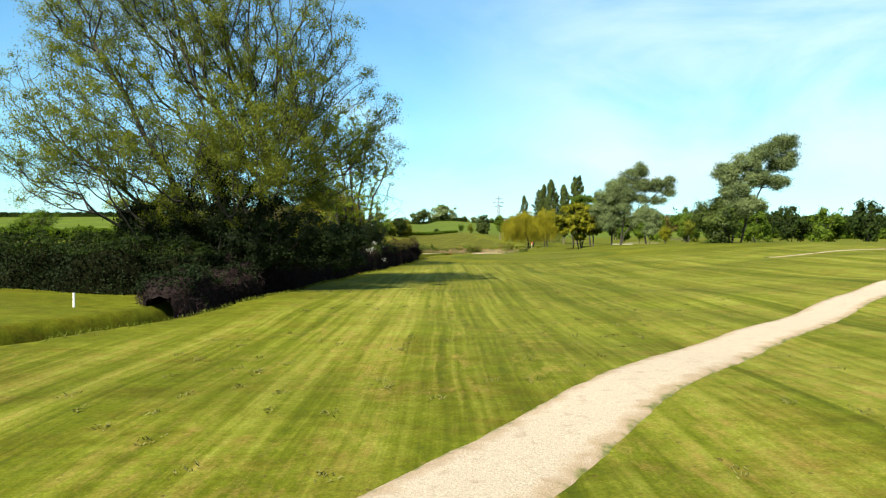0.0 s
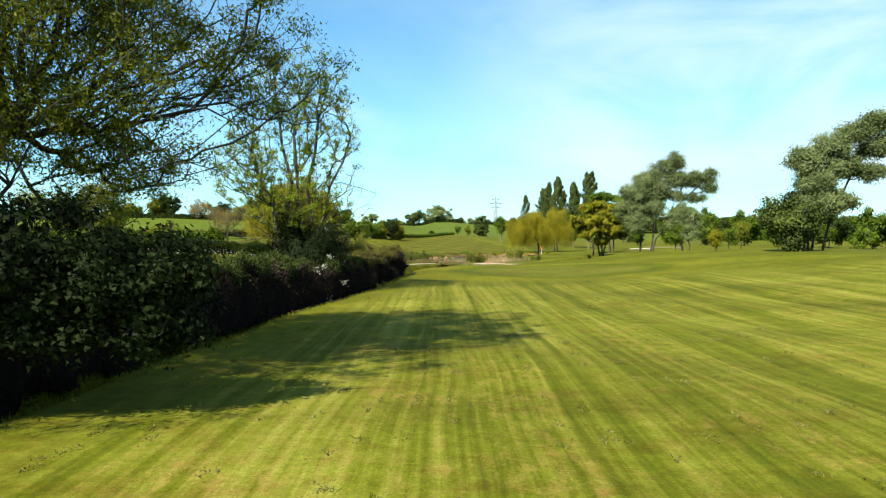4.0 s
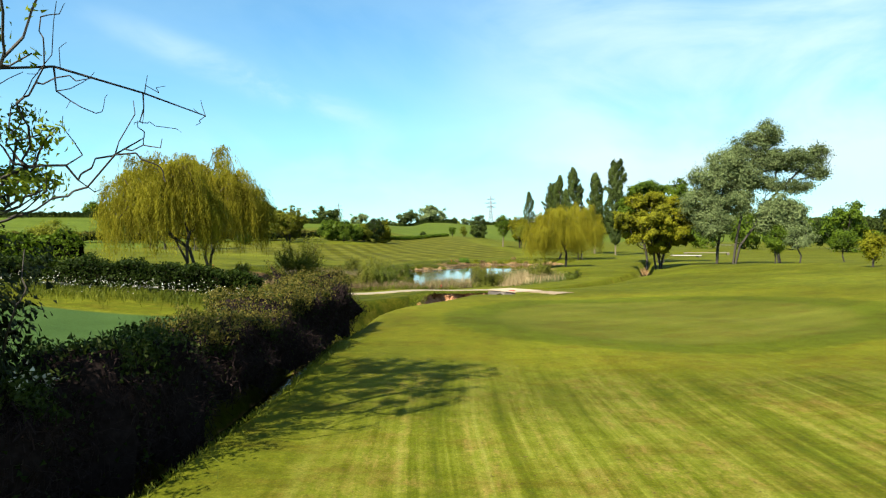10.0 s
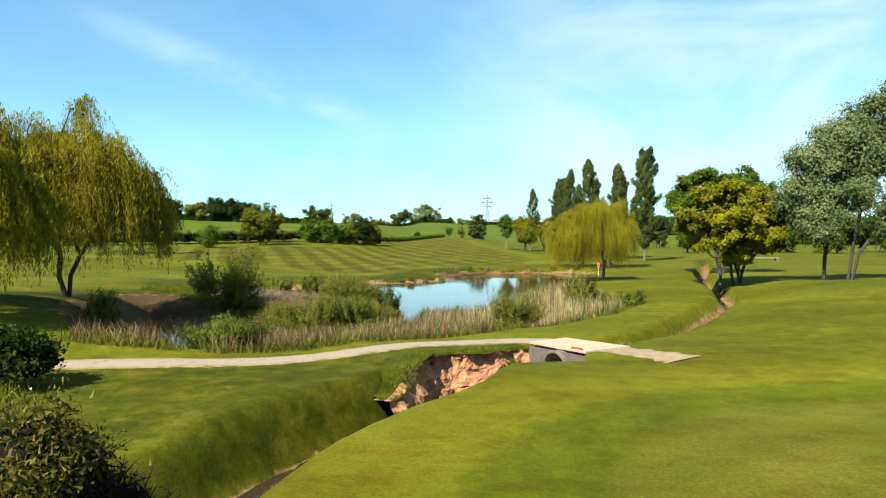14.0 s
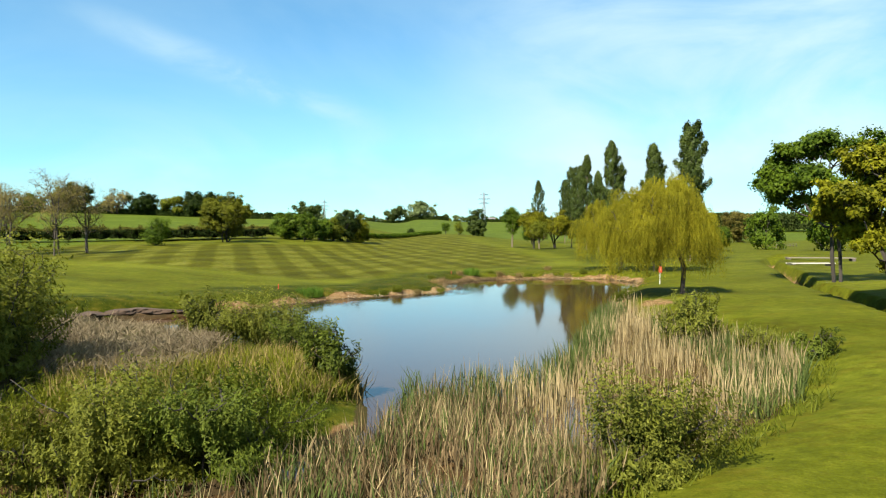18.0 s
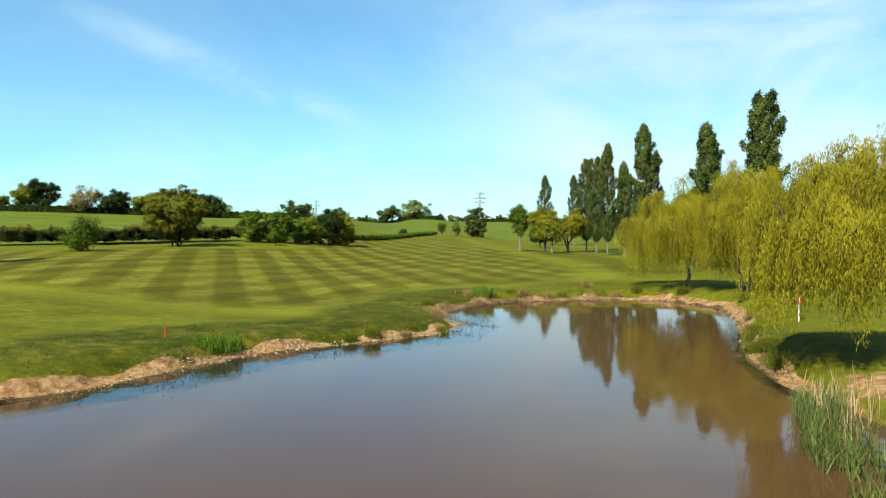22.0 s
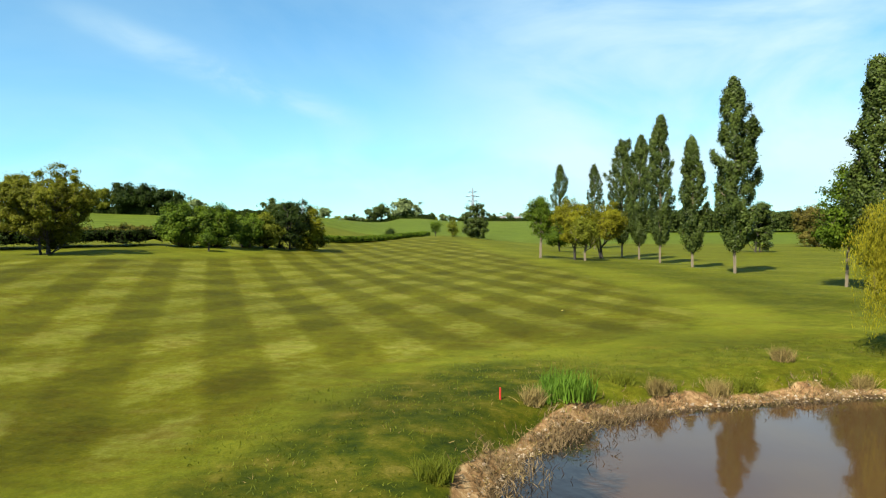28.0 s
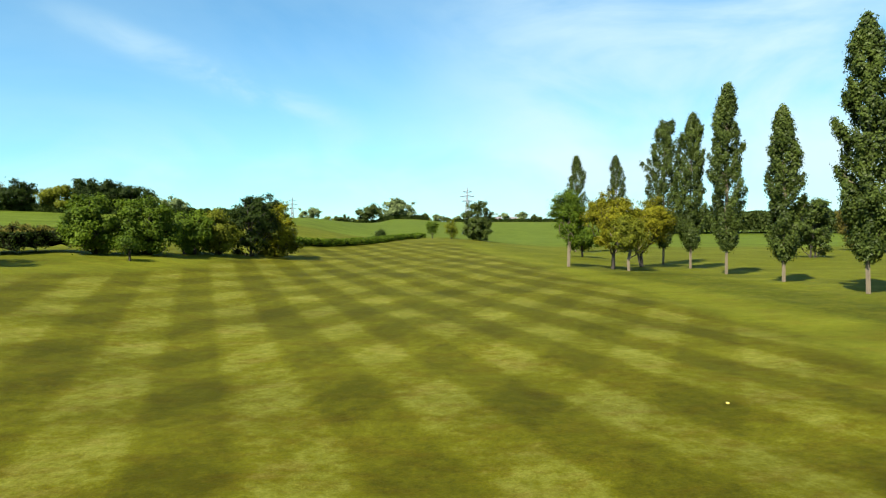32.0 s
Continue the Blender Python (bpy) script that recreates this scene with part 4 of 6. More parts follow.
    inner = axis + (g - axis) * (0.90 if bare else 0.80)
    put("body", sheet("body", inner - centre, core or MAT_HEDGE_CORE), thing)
    n = int(seg[-1] * density)
    i, j = rng.uniform(0, len(s) - 1.01, n), rng.uniform(0, 9.99, n)
    i0, j0 = i.astype(int), j.astype(int)
    fi, fj = (i - i0)[:, None], (j - j0)[:, None]
    p = (g[i0, j0] * (1 - fi) + g[i0 + 1, j0] * fi) * (1 - fj) + (g[i0, j0 + 1] * (1 - fi) + g[i0 + 1, j0 + 1] * fi) * fj
    p = p + rng.normal(size=(n, 3)) * 0.11 - centre
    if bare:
        # below the leafy top a tangle of dark bare twigs stands in for the shaded face
        # high j, the side away from the sun, loses more leaves to look shaded
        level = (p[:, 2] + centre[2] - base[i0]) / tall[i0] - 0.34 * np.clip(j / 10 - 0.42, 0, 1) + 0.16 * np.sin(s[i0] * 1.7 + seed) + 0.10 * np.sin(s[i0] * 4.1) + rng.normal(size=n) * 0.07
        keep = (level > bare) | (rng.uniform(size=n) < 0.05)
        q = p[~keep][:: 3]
        put("twig_tangle", polys("twig_tangle", leaf_cards(rng, q, 0.42, 0.022, np.array((0, 0, 0.8))), 3, MAT_TWIG), thing, label="tangle of bare twigs, darkened for the shaded face")
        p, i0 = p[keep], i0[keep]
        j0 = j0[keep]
    # top growth has its own tint, also lightened for the sun on the top
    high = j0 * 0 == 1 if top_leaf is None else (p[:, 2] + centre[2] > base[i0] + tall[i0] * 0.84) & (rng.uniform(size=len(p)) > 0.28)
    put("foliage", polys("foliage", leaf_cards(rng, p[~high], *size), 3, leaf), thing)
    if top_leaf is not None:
        put("top_growth", polys("top_growth", leaf_cards(rng, p[high] + (0, 0, 0.04), size[0] * 1.1, size[1] * 0.7, np.array((0, 0, 1.0))), 3, top_leaf), thing, label="clipped olive-brown top growth, lightened as if sunlit")
    return thing


MAT_THICKET = plain_mat("distant_foliage", (0.040, 0.056, 0.014), 1.0, 0.5, 0.8, **{"Specular IOR Level": 0.0})
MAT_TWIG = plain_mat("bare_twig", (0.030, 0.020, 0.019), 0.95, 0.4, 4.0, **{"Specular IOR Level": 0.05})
# near-black brown: shade on the hedge face and ditch bank put into the colour
MAT_HEDGE_SHADE = plain_mat("shaded_hedge_foot", (0.022, 0.016, 0.015), 1.0, 0.6, 5.0, **{"Specular IOR Level": 0.0})
MAT_HEDGE_CORE = plain_mat("hedge_core_dark", (0.010, 0.011, 0.005), 1.0, 0.5, 6.0, **{"Specular IOR Level": 0.0})

hedge("hedge", [(-70, 44), (-45, 41.5), (-30, 40), (-19, 38.0), (-15.2, 38.6), (-13.6, 40.5)], "tall leafy hawthorn hedge bounding the field", 11, 3.6, 3.0, MAT_LEAF_SHADE, 1500, (0.12, 0.09), foot=-0.1, lumps=0.3, top_leaf=MAT_LEAF_DARK)
# bodies with a deep sink stand in for the shaded ditch bank below
hedge("hedge", [(-13.5, 40), (-13.1, 47), (-12.8, 53.5)], "tall shade-dark hedge under the great willow", 9, 3.2, 3.0, MAT_LEAF_SHADE, 2600, (0.11, 0.08), foot=-0.1, lumps=0.34, sink=1.0, core=MAT_HEDGE_SHADE, bare=0.88)
hedge("hedge", [(-12.6, 52.6), (-11.9, 62), (-10.3, 72), (-8.4, 81), (-7.5, 88.5)], "clipped hawthorn hedge along a dark ditch", 10, [(52, 3.2), (62, 3.2), (72, 3.0), (86, 2.7)], 3.0, MAT_LEAF_DARK, 3000, (0.115, 0.08), foot=-0.1, lumps=0.24, top_leaf=MAT_LEAF_FAR, sink=1.0, core=MAT_HEDGE_SHADE, bare=0.85)
hedge("hedge", [(-7.6, 87.6), (-7.0, 92), (-6.3, 98), (-5.9, 106)], "thick hawthorn hedge end with olive-brown clipped top", 8, [(86, 2.7), (95, 2.9), (102, 3.4), (106, 2.9)], 3.0, MAT_LEAF_DARK, 5600, (0.085, 0.055), foot=-0.1, lumps=0.34, top_leaf=MAT_LEAF_HEDGETOP, core=MAT_HEDGE_SHADE, bare=0.83)
hedge("hedge", [(-60, 110), (-34, 113.5), (-20, 115.5), (-12.5, 117)], "dense dark hedge round the field corner", 12, 1.9, 1.8, MAT_LEAF_DARK, 900, (0.16, 0.12), lumps=0.3)
hedge("hedge", [(-140, 122), (-70, 131), (-34, 134)], "field hedge with cow parsley at its foot", 13, 2.8, 2.6, MAT_LEAF_GREEN, 300, (0.30, 0.22), lumps=0.3)

# the great willow at the hedge corner, of many stems
big = [(-3.5, 0, 12.5, 6.2, 5, 7), (2.2, 0, 14.5, 6.5, 5, 6.5), (6.6, 4.5, 11.5, 4.0, 4.0, 4.0), (-8.6, -1, 10.5, 4.6, 4.4, 5), (-1, 0, 6.8, 6, 4.4, 4), (8.4, 8.0, 9.5, 2.4, 2.4, 2.2), (2, 0, 8, 4.5, 3, 3.2), (-4, 0, 8.5, 4, 3, 3.2), (-11.5, 0, 7, 2.8, 2.2, 2.6), (-1.2, 1.5, 21, 7.2, 5.5, 5), (3, 1, 17, 5.4, 5, 5), (3.2, 4.5, 8.0, 3.2, 3.2, 2.4), (1.4, 5.6, 10.2, 3.6, 3.2, 2.6), (4.4, 3.6, 10.0, 3.0, 3.0, 2.4), (-6, 1, 16.5, 6, 5, 5), (-3, -5, 8.5, 6, 3.2, 3.6), (2.5, -3.5, 8.5, 4, 3, 3.4), (-8, -4, 8.5, 4, 3, 3), (6.0, 4.0, 7.4, 3.0, 2.8, 2.2), (3.6, 3.0, 5.8, 3.2, 3.0, 2.2), (4.6, 5.6, 6.0, 2.4, 2.6, 1.8), (0.5, 8.0, 12.5, 3.4, 3.4, 2.6), (-2.0, 6.5, 15.5, 3.8, 3.4, 2.8), (-6, 1, 21, 6.5, 5, 4.5), (-2.5, 0, 24, 5, 4.5, 4), (-9, 1, 18, 4.5, 4, 4), (3.4, 13.4, 6.8, 1.7, 1.3, 0.5), (4.6, 13.4, 9.7, 2.9, 1.6, 0.7), (3.6, 9.5, 11.5, 2.4, 2.6, 1.6), (3.6, 7, 15, 3, 4, 3)]
make_tree("crack_willow", zed(-13.8, 42), "huge many-stemmed willow tree rising from the hedge", 21,
          [stem(-1.5, 0, -7, -1, 14, 7, 0.3, 1), stem(-0.6, 0.3, -4, 0, 22, 7, 0.3, 2), stem(0.3, 0, 1.5, 0, 22, 7, 0.3, 3), stem(0.9, 0.2, 5, 0.5, 15, 7, 0.3, 4), stem(1.6, 0, 8.5, 0.8, 10, 7, 0.25, 5), stem(-2.2, 0.4, -10, 0, 9, 7, 0.3, 6),
           [(0.8, 0.6, 0), (1.4, 2.6, 4.5), (2.4, 5.4, 8.4), (3.2, 8.6, 10.6), (3.8, 11.2, 10.6), (5.6, 13.4, 9.8)], [(1.9, 4.2, 6.8), (2.2, 7.4, 8.2), (2.4, 10.6, 8.0), (3.0, 12.6, 7.1), (4.4, 13.8, 6.7)]],
          big, 4300, 345000, MAT_LEAF_CRACK, MAT_BARK, (0.135, 0.042), 0.27, 0.0082, power=2.4, wiggle=0.035, up=1.0, straight=0.6)
make_tree("ivy", zed(-13.8, 41.6), "shade-dark ivy and elder round the foot of the willow", 22, [stem(-2, 0, -2.4, 0, 5, 4, 0.1, 1), stem(0, 0, 0, 0, 6, 4, 0.1, 2), stem(2, 0, 2.6, 0, 5, 4, 0.1, 3)],
          [(-2.2, 0, 4, 0.9, 0.9, 4.2), (-0.8, 0.1, 5, 0.8, 0.8, 5), (0.6, 0, 4.6, 0.8, 0.8, 4.8), (1.9, 0.2, 3.6, 0.9, 0.9, 3.8), (-4.8, 0, 3.2, 1.7, 1.3, 2.2), (5, 0.3, 3.0, 2.0, 1.4, 1.8), (7.2, 1, 2.6, 1.6, 1.4, 1.4), (0, 0, 2.6, 5.0, 1.8, 2.0), (3.2, 0, 3.6, 1.4, 1.2, 2.2)], 620, 90000, MAT_LEAF_SHADE, MAT_BARK, (0.12, 0.09), 0.26, 0.010)
# the half-bare ash
ash = make_tree("ash_tree", zed(-11.2, 80), "half-bare ash tree with fresh tufts of leaves", 31,
          [stem(-0.7, 0, -4.5, 0, 13, 7, 0.2, 1), stem(-0.3, 0.2, -2, 1, 17, 7, 0.2, 2), stem(0, 0, 0.4, 0, 18, 7, 0.2, 3), stem(0.4, 0, 2.4, 0.6, 16, 7, 0.2, 4), stem(0.8, 0.2, 4.2, 0, 12, 7, 0.2, 5)],
          [(-1, 0, 12, 4.8, 3.0, 6), (2.2, -0.8, 12, 3.3, 1.8, 6), (-4.0, 0, 9.5, 2.7, 2.2, 3), (-0.3, -0.6, 16, 3.7, 1.8, 3.0), (0, 0, 6.5, 4.4, 3, 2)], 1250, 40000, MAT_LEAF_ASH, MAT_BARK_ASH, (0.14, 0.062), 0.16, 0.011, wiggle=0.04, up=1.2)
rng = np.random.default_rng(33)
bare = np.concatenate([lobes_points(rng, [(4.2, 0.5, 6.6, 2.6, 1.5, 1.8), (2.8, 0, 8.6, 2.0, 1.5, 2.2)], 60), lobes_points(rng, [(-4, -1, 5.5, 2.5, 1.5, 2.0)], 25)])
a, b, ra, rb = grow(rng, [[np.array(p) for p in ((0.5, 0, 2.5), (1.2, 0.2, 4.4), (2.4, 0.4, 5.6), (3.6, 0.5, 6.2))], [np.array(p) for p in ((-0.5, 0, 2.5), (-1.8, -0.4, 4.2), (-3.0, -0.8, 5.0))]], bare, 0.007, wiggle=0.08)
reach = rng.normal(size=(16, 3)) * (0.5, 0.5, 0.35)
f = rng.uniform(0.35, 1.0, 16)[:, None]
reach += np.array((1.6, 1.4, 8.2)) * (1 - f) + np.array((5.7, 4.0, 7.9)) * f
c, d, rc, rd = grow(rng, [[np.array(p) for p in ((0.4, 0.2, 6.6), (1.6, 1.2, 8.2), (3.0, 2.5, 8.6), (4.6, 3.3, 8.2), (5.8, 4.0, 7.8))]], reach, 0.006, wiggle=0.10, up=0.2)
a, b, ra, rb = np.concatenate([a, c]), np.concatenate([b, d]), np.concatenate([ra, rc]), np.concatenate([rb, rd])
put("dead_branch", tubes("dead_branch", a, b, ra, rb, MAT_BARK, 4), ash, label="bare dead branches")
hedge("bramble", [(-13.1, 31), (-12.7, 35), (-12.3, 41.5)], "shade-dark bramble thicket leaning over the ditch", 7, 2.1, 2.7, MAT_LEAF_SHADE, 2600, (0.11, 0.08), foot=-0.1, lumps=0.34, category="bramble", sink=1.0, core=MAT_HEDGE_SHADE, bare=0.88)
shrub("hawthorn", zed(-10.6, 78.6), "dark hawthorn with white may blossom", 32, 6.6, 6.2, MAT_LEAF_SHADE, 70000, (0.13, 0.10))

weeping_willow(zed(-23.2, 138.0), "wide golden weeping willow beyond the boggy ground", 41, 10.6, 13.0, 2900, 56, trunks=2, bunches=120, leaf=MAT_LEAF_WILLOW_OLIVE, low=2.4, size=(0.24, 0.036))
weeping_willow(zed(-20.9, 126.0), "golden weeping willow with a dark trunk", 42, 9.6, 10.6, 2300, 56, trunks=2, side=-2.6, bunches=110, leaf=MAT_LEAF_WILLOW_OLIVE, low=2.6, size=(0.24, 0.036))
weeping_willow(zed(21.0, 176.8), "yellow weeping willow on the pond bank", 43, 8.5, 9.6, 3300, 66, deep=7.6, trunks=1, low=1.9, side=-2.2, lean=(0.015, 0.0), bunches=130)
weeping_willow(zed(26.9, 217.0), "yellow weeping willow beside the pond corner", 44, 9.2, 11.4, 3600, 64, trunks=1, low=1.2, side=-0.4, bunches=130)
weeping_willow(zed(30.6, 211.0), "tall yellow weeping willow with a forked trunk", 45, 11.2, 9.6, 3300, 66, trunks=2, low=1.8, side=0.3, bunches=120)

# poplars
for k, (x, y, tall, wide, n, tops) in enumerate([(44.6, 235.6, 23.4, 5.8, 42000, 2), (42.4, 248, 21.3, 5.2, 30000, 1), (42.2, 274.5, 25, 6.2, 42000, 1), (42.9, 289.5, 19.6, 4.6, 23000, 1), (43.3, 304, 25.4, 5.0, 27000, 1), (44.4, 318, 23.8, 5.6, 26000, 1), (44.8, 330, 24.8, 6.4, 26000, 2), (43.4, 384, 24, 6.0, 15000, 1), (54, 385, 24.5, 5.8, 15000, 1)]):
    poplar(zed(x, y), "tall slender Lombardy poplar with a bare pale foot", 60 + k, tall, wide * 0.80, int(n * 1.25), leaders=tops)
round_tree("field_tree", zed(88, 357), "dark rounded field tree behind the poplars", 70, 13.0, 9.4, MAT_LEAF_POPLAR, 260, 22000, 0.04, size=(0.36, 0.26), lumps=16, lump=0.34, spread=0.4, trunks=2)
round_tree("maple_tree", zed(35.5, 348), "small bushy green tree near the poplars", 71, 7.0, 6.0, MAT_LEAF_GREEN, 160, 12000)
round_tree("maple_tree", zed(30.3, 311.5), "gold and olive maple among the poplars", 72, 11.2, 8.4, MAT_LEAF_BRONZE, 320, 18000, 0.24, size=(0.24, 0.16), lumps=16, lump=0.34, trunks=2, spread=0.35)
round_tree("maple_tree", zed(38.5, 322), "broad bronze-leaved maple near the poplars", 73, 11.6, 9.0, MAT_LEAF_BRONZE, 320, 18000, 0.2, size=(0.24, 0.16), lumps=16, lump=0.34, trunks=2, spread=0.35)
round_tree("maple_tree", zed(24.6, 315), "slim green tree with a pale stem", 74, 11.0, 5.4, MAT_LEAF_GREEN, 260, 15000, 0.26, MAT_BARK_PALE, size=(0.22, 0.15), lumps=12, lump=0.34, spread=0.35)
round_tree("maple_tree", zed(31.0, 307), "small green tree before the maples", 75, 7.6, 4.6, MAT_LEAF_OLIVE, 160, 9000, 0.3, MAT_BARK_PALE, size=(0.22, 0.15), spread=0.35)

# trees on the right
round_tree("oak_tree", zed(32.4, 165.5), "spreading yellow-green oak beside the brook", 81, 11.6, 12.0, MAT_LEAF_YELLOW, 850, 84000, 0.2, trunks=4, size=(0.23, 0.18), lumps=60, lump=0.2, spread=0.22, flat=0.5, core=0.62, shell=0.8, fork=0.5, tip=0.013)
round_tree("oak_tree", zed(39.4, 186), "tall green oak with open branches", 82, 14.6, 14.5, MAT_LEAF_GREEN, 620, 52000, 0.40, trunks=2, size=(0.26, 0.2), lumps=46, lump=0.22, spread=0.30, flat=0.5, core=0, shell=0.82, fork=0.7, tip=0.014)
make_tree("white_poplar", zed(40.3, 159.5), "wind-swept silver poplar with two trunks", 83, [stem(-1.6, 1, -1, 0, 11, 6, 0.2, 1), stem(0.2, 0, 4.2, 0.5, 17, 6, 0.25, 2), stem(0.4, -0.3, 9, 0, 12.5, 6, 0.25, 4)],
          [(4.7, 0, 17.6, 2.0, 2.0, 1.7), (2.4, 0, 16.0, 2.3, 2.2, 1.7), (-0.4, 0, 13.8, 2.7, 2.6, 1.9), (-3.0, 0, 11.4, 2.6, 2.6, 2.0), (1.2, 0, 11.8, 3.0, 2.8, 1.8), (5.0, 0, 14.0, 2.4, 2.3, 1.5), (8.4, 0, 14.2, 2.1, 2.0, 1.4), (11.4, 0, 14.7, 1.6, 1.5, 1.5), (11.0, 0, 12.4, 1.7, 1.6, 0.9), (-4.2, 1, 8.2, 2.6, 2.6, 2.2), (0, 0, 8.4, 3.0, 2.8, 1.9), (4.6, 0, 10.8, 2.2, 2.0, 1.1), (8.6, 0, 10.6, 2.0, 1.8, 0.9), (-2.6, 0, 5.6, 2.5, 2.4, 1.9)], 1100, 84000, MAT_LEAF_SILVER, MAT_BARK, (0.23, 0.14), 0.46, 0.012)
round_tree("whitebeam_tree", zed(46.2, 158.2), "low rounded silver-green tree under the poplar", 86, 9.0, 7.0, MAT_LEAF_SILVER, 180, 21000, 0.3, size=(0.24, 0.17), lumps=14, lump=0.36)
make_tree("white_poplar", zed(49.2, 118), "wind-swept silver poplar on the ridge", 84, [stem(0, 0, 5.5, 0, 15, 6, 0.2, 1), stem(1.8, 0.6, 9, 1, 16, 6, 0.2, 2), stem(-0.4, 0, -1.4, 0, 10, 6, 0.2, 5)],
          [(9.0, 0, 17.2, 2.0, 2.0, 1.5), (5.6, 0, 15.8, 2.4, 2.3, 1.7), (2.4, 0, 13.8, 2.4, 2.3, 1.9), (-1.2, 0, 12.0, 2.2, 2.2, 1.9), (8.2, 0, 13.6, 2.1, 2.0, 1.4), (9.8, 0, 14.6, 1.5, 1.5, 1.2), (4.4, 0, 11.2, 2.4, 2.2, 1.5), (7.6, 0, 10.6, 1.8, 1.8, 1.1), (0.4, 0, 9.0, 2.4, 2.3, 1.8), (1.0, -0.5, 6.2, 2.4, 2.2, 1.6), (3.4, -0.5, 6.6, 1.9, 1.9, 1.3)], 820, 64000, MAT_LEAF_SILVER, MAT_BARK, (0.24, 0.15), 0.46, 0.013)
round_tree("sycamore_tree", zed(46.8, 119.2), "dark dense sycamore on the ridge", 85, 8.8, 6.4, MAT_LEAF_POPLAR, 260, 30000, 0.14, size=(0.26, 0.2))
for k, (x, y, tall, wide, lf) in enumerate([(44.5, 150, 5.0, 3.4, MAT_LEAF_SILVER), (43.2, 153.4, 4.6, 3, MAT_LEAF_GREEN), (56, 160, 4.6, 3.2, MAT_LEAF_GREEN), (49.4, 140, 4.6, 2.6, MAT_LEAF_OLIVE), (47.6, 122.5, 5.2, 3.4, MAT_LEAF_YELLOW), (42.5, 133, 3.2, 2.0, MAT_LEAF_YELLOW), (62, 138, 4.4, 3, MAT_LEAF_GREEN)]):
    round_tree("young_tree", zed(x, y), "slender young tree planted in the mown rough", 90 + k, tall, wide, lf, 70, 5000, 0.3, size=(0.17, 0.11), spread=0.3, lumps=5, group="young trees", tip=0.012)

# trees on the left and far off
round_tree("field_maple", zed(-44, 273), "broad bronze-olive field maple at the fairway edge", 101, 11.2, 12.2, MAT_LEAF_MAPLE, 950, 74000, 0.08, size=(0.19, 0.12), lumps=26, lump=0.30, spread=0.24, trunks=4, fork=0.6, tip=0.012)
for k, (x, y, tall, wide, lf, lab) in enumerate([(-35.6, 296, 7.0, 6.6, MAT_LEAF_GREEN, "rounded hawthorn in late blossom"), (-31.4, 300, 8.0, 8.2, MAT_LEAF_GREEN, "dense green hawthorn tree"), (-28.0, 307, 6.0, 5.6, MAT_LEAF_GREEN, "pale hawthorn in a thicket"), (-25.6, 311, 6.2, 5.8, MAT_LEAF_OLIVE, "pale hawthorn with fading blossom"), (-22.0, 317, 9.8, 8.2, MAT_LEAF_DARK, "tall green tree in a thicket"), (-19.4, 322, 8.4, 7.2, MAT_LEAF_YELLOW, "bright green rounded hawthorn")]):
    round_tree("hawthorn_tree", zed(x, y), lab, 110 + k, tall, wide, lf, 240, 12500, -0.08, size=(0.27, 0.2), lumps=16, lump=0.34, spread=0.34, trunks=2, group="thicket")
round_tree("young_tree", zed(-30, 292), "small round sapling before the thicket", 118, 2.6, 2.2, MAT_LEAF_GREEN, 50, 2000, 0.3, size=(0.16, 0.12), lumps=4)
round_tree("young_tree", zed(-52, 255), "bushy young green tree on the rough bank", 119, 5.8, 4.6, MAT_LEAF_GREEN, 120, 8000, 0.1, size=(0.2, 0.14))
for k, (x, y, tall, wide, n) in enumerate([(-55, 225, 12.5, 7.5, 9000), (-53, 230, 12.8, 7, 7000), (-62, 226, 11.5, 8, 12000), (-68, 232, 11, 7, 8000)]):
    round_tree("alder_tree", zed(x, y), "tall thin tree with few brown spring leaves", 120 + k, tall, wide, MAT_LEAF_BUDS, 300, int(n * 0.75), 0.28, MAT_BARK_MID, size=(0.14, 0.09), spread=0.45, lumps=8, trunks=2, group="bare trees", tip=0.014)
for k, (x, y, tall, wide, lf) in enumerate([(-57, 141, 12.8, 10, MAT_LEAF_OLIVE), (-68, 164, 13, 9.8, MAT_LEAF_GREEN), (-64, 139, 10.5, 10, MAT_LEAF_OLIVE), (-58, 172, 6.4, 7.2, MAT_LEAF_OLIVE), (-97, 160, 9, 10, MAT_LEAF_GREEN)]):
    round_tree("field_tree", zed(x, y), "leafy field tree behind the hedge", 130 + k, tall, wide, lf, 180, 9500, 0.12, size=(0.26, 0.18), lumps=11, trunks=2)
hedge("hedge", [(-130, 268), (-95, 272), (-70, 280), (-52, 290), (-40, 300)], "overgrown field hedge of bramble and hawthorn", 14, 2.9, 8.0, MAT_LEAF_DARK, 520, (0.22, 0.16), lumps=0.42, top_leaf=MAT_LEAF_HEDGETOP)
hedge("hedge", [(-320, 470), (-220, 484), (-150, 490), (-100, 492), (-60, 492)], "low clipped hedge on the ridge", 15, 3.0, 3.0, MAT_LEAF_DARK, 130, (0.5, 0.4), sink=2, core=MAT_THICKET)
hedge("hedge", [(-26, 340), (-12, 372), (-4, 398), (6, 426)], "low bramble hedge at the fairway end", 16, 1.3, 3.0, MAT_LEAF_GREEN, 170, (0.32, 0.24), core=MAT_THICKET)
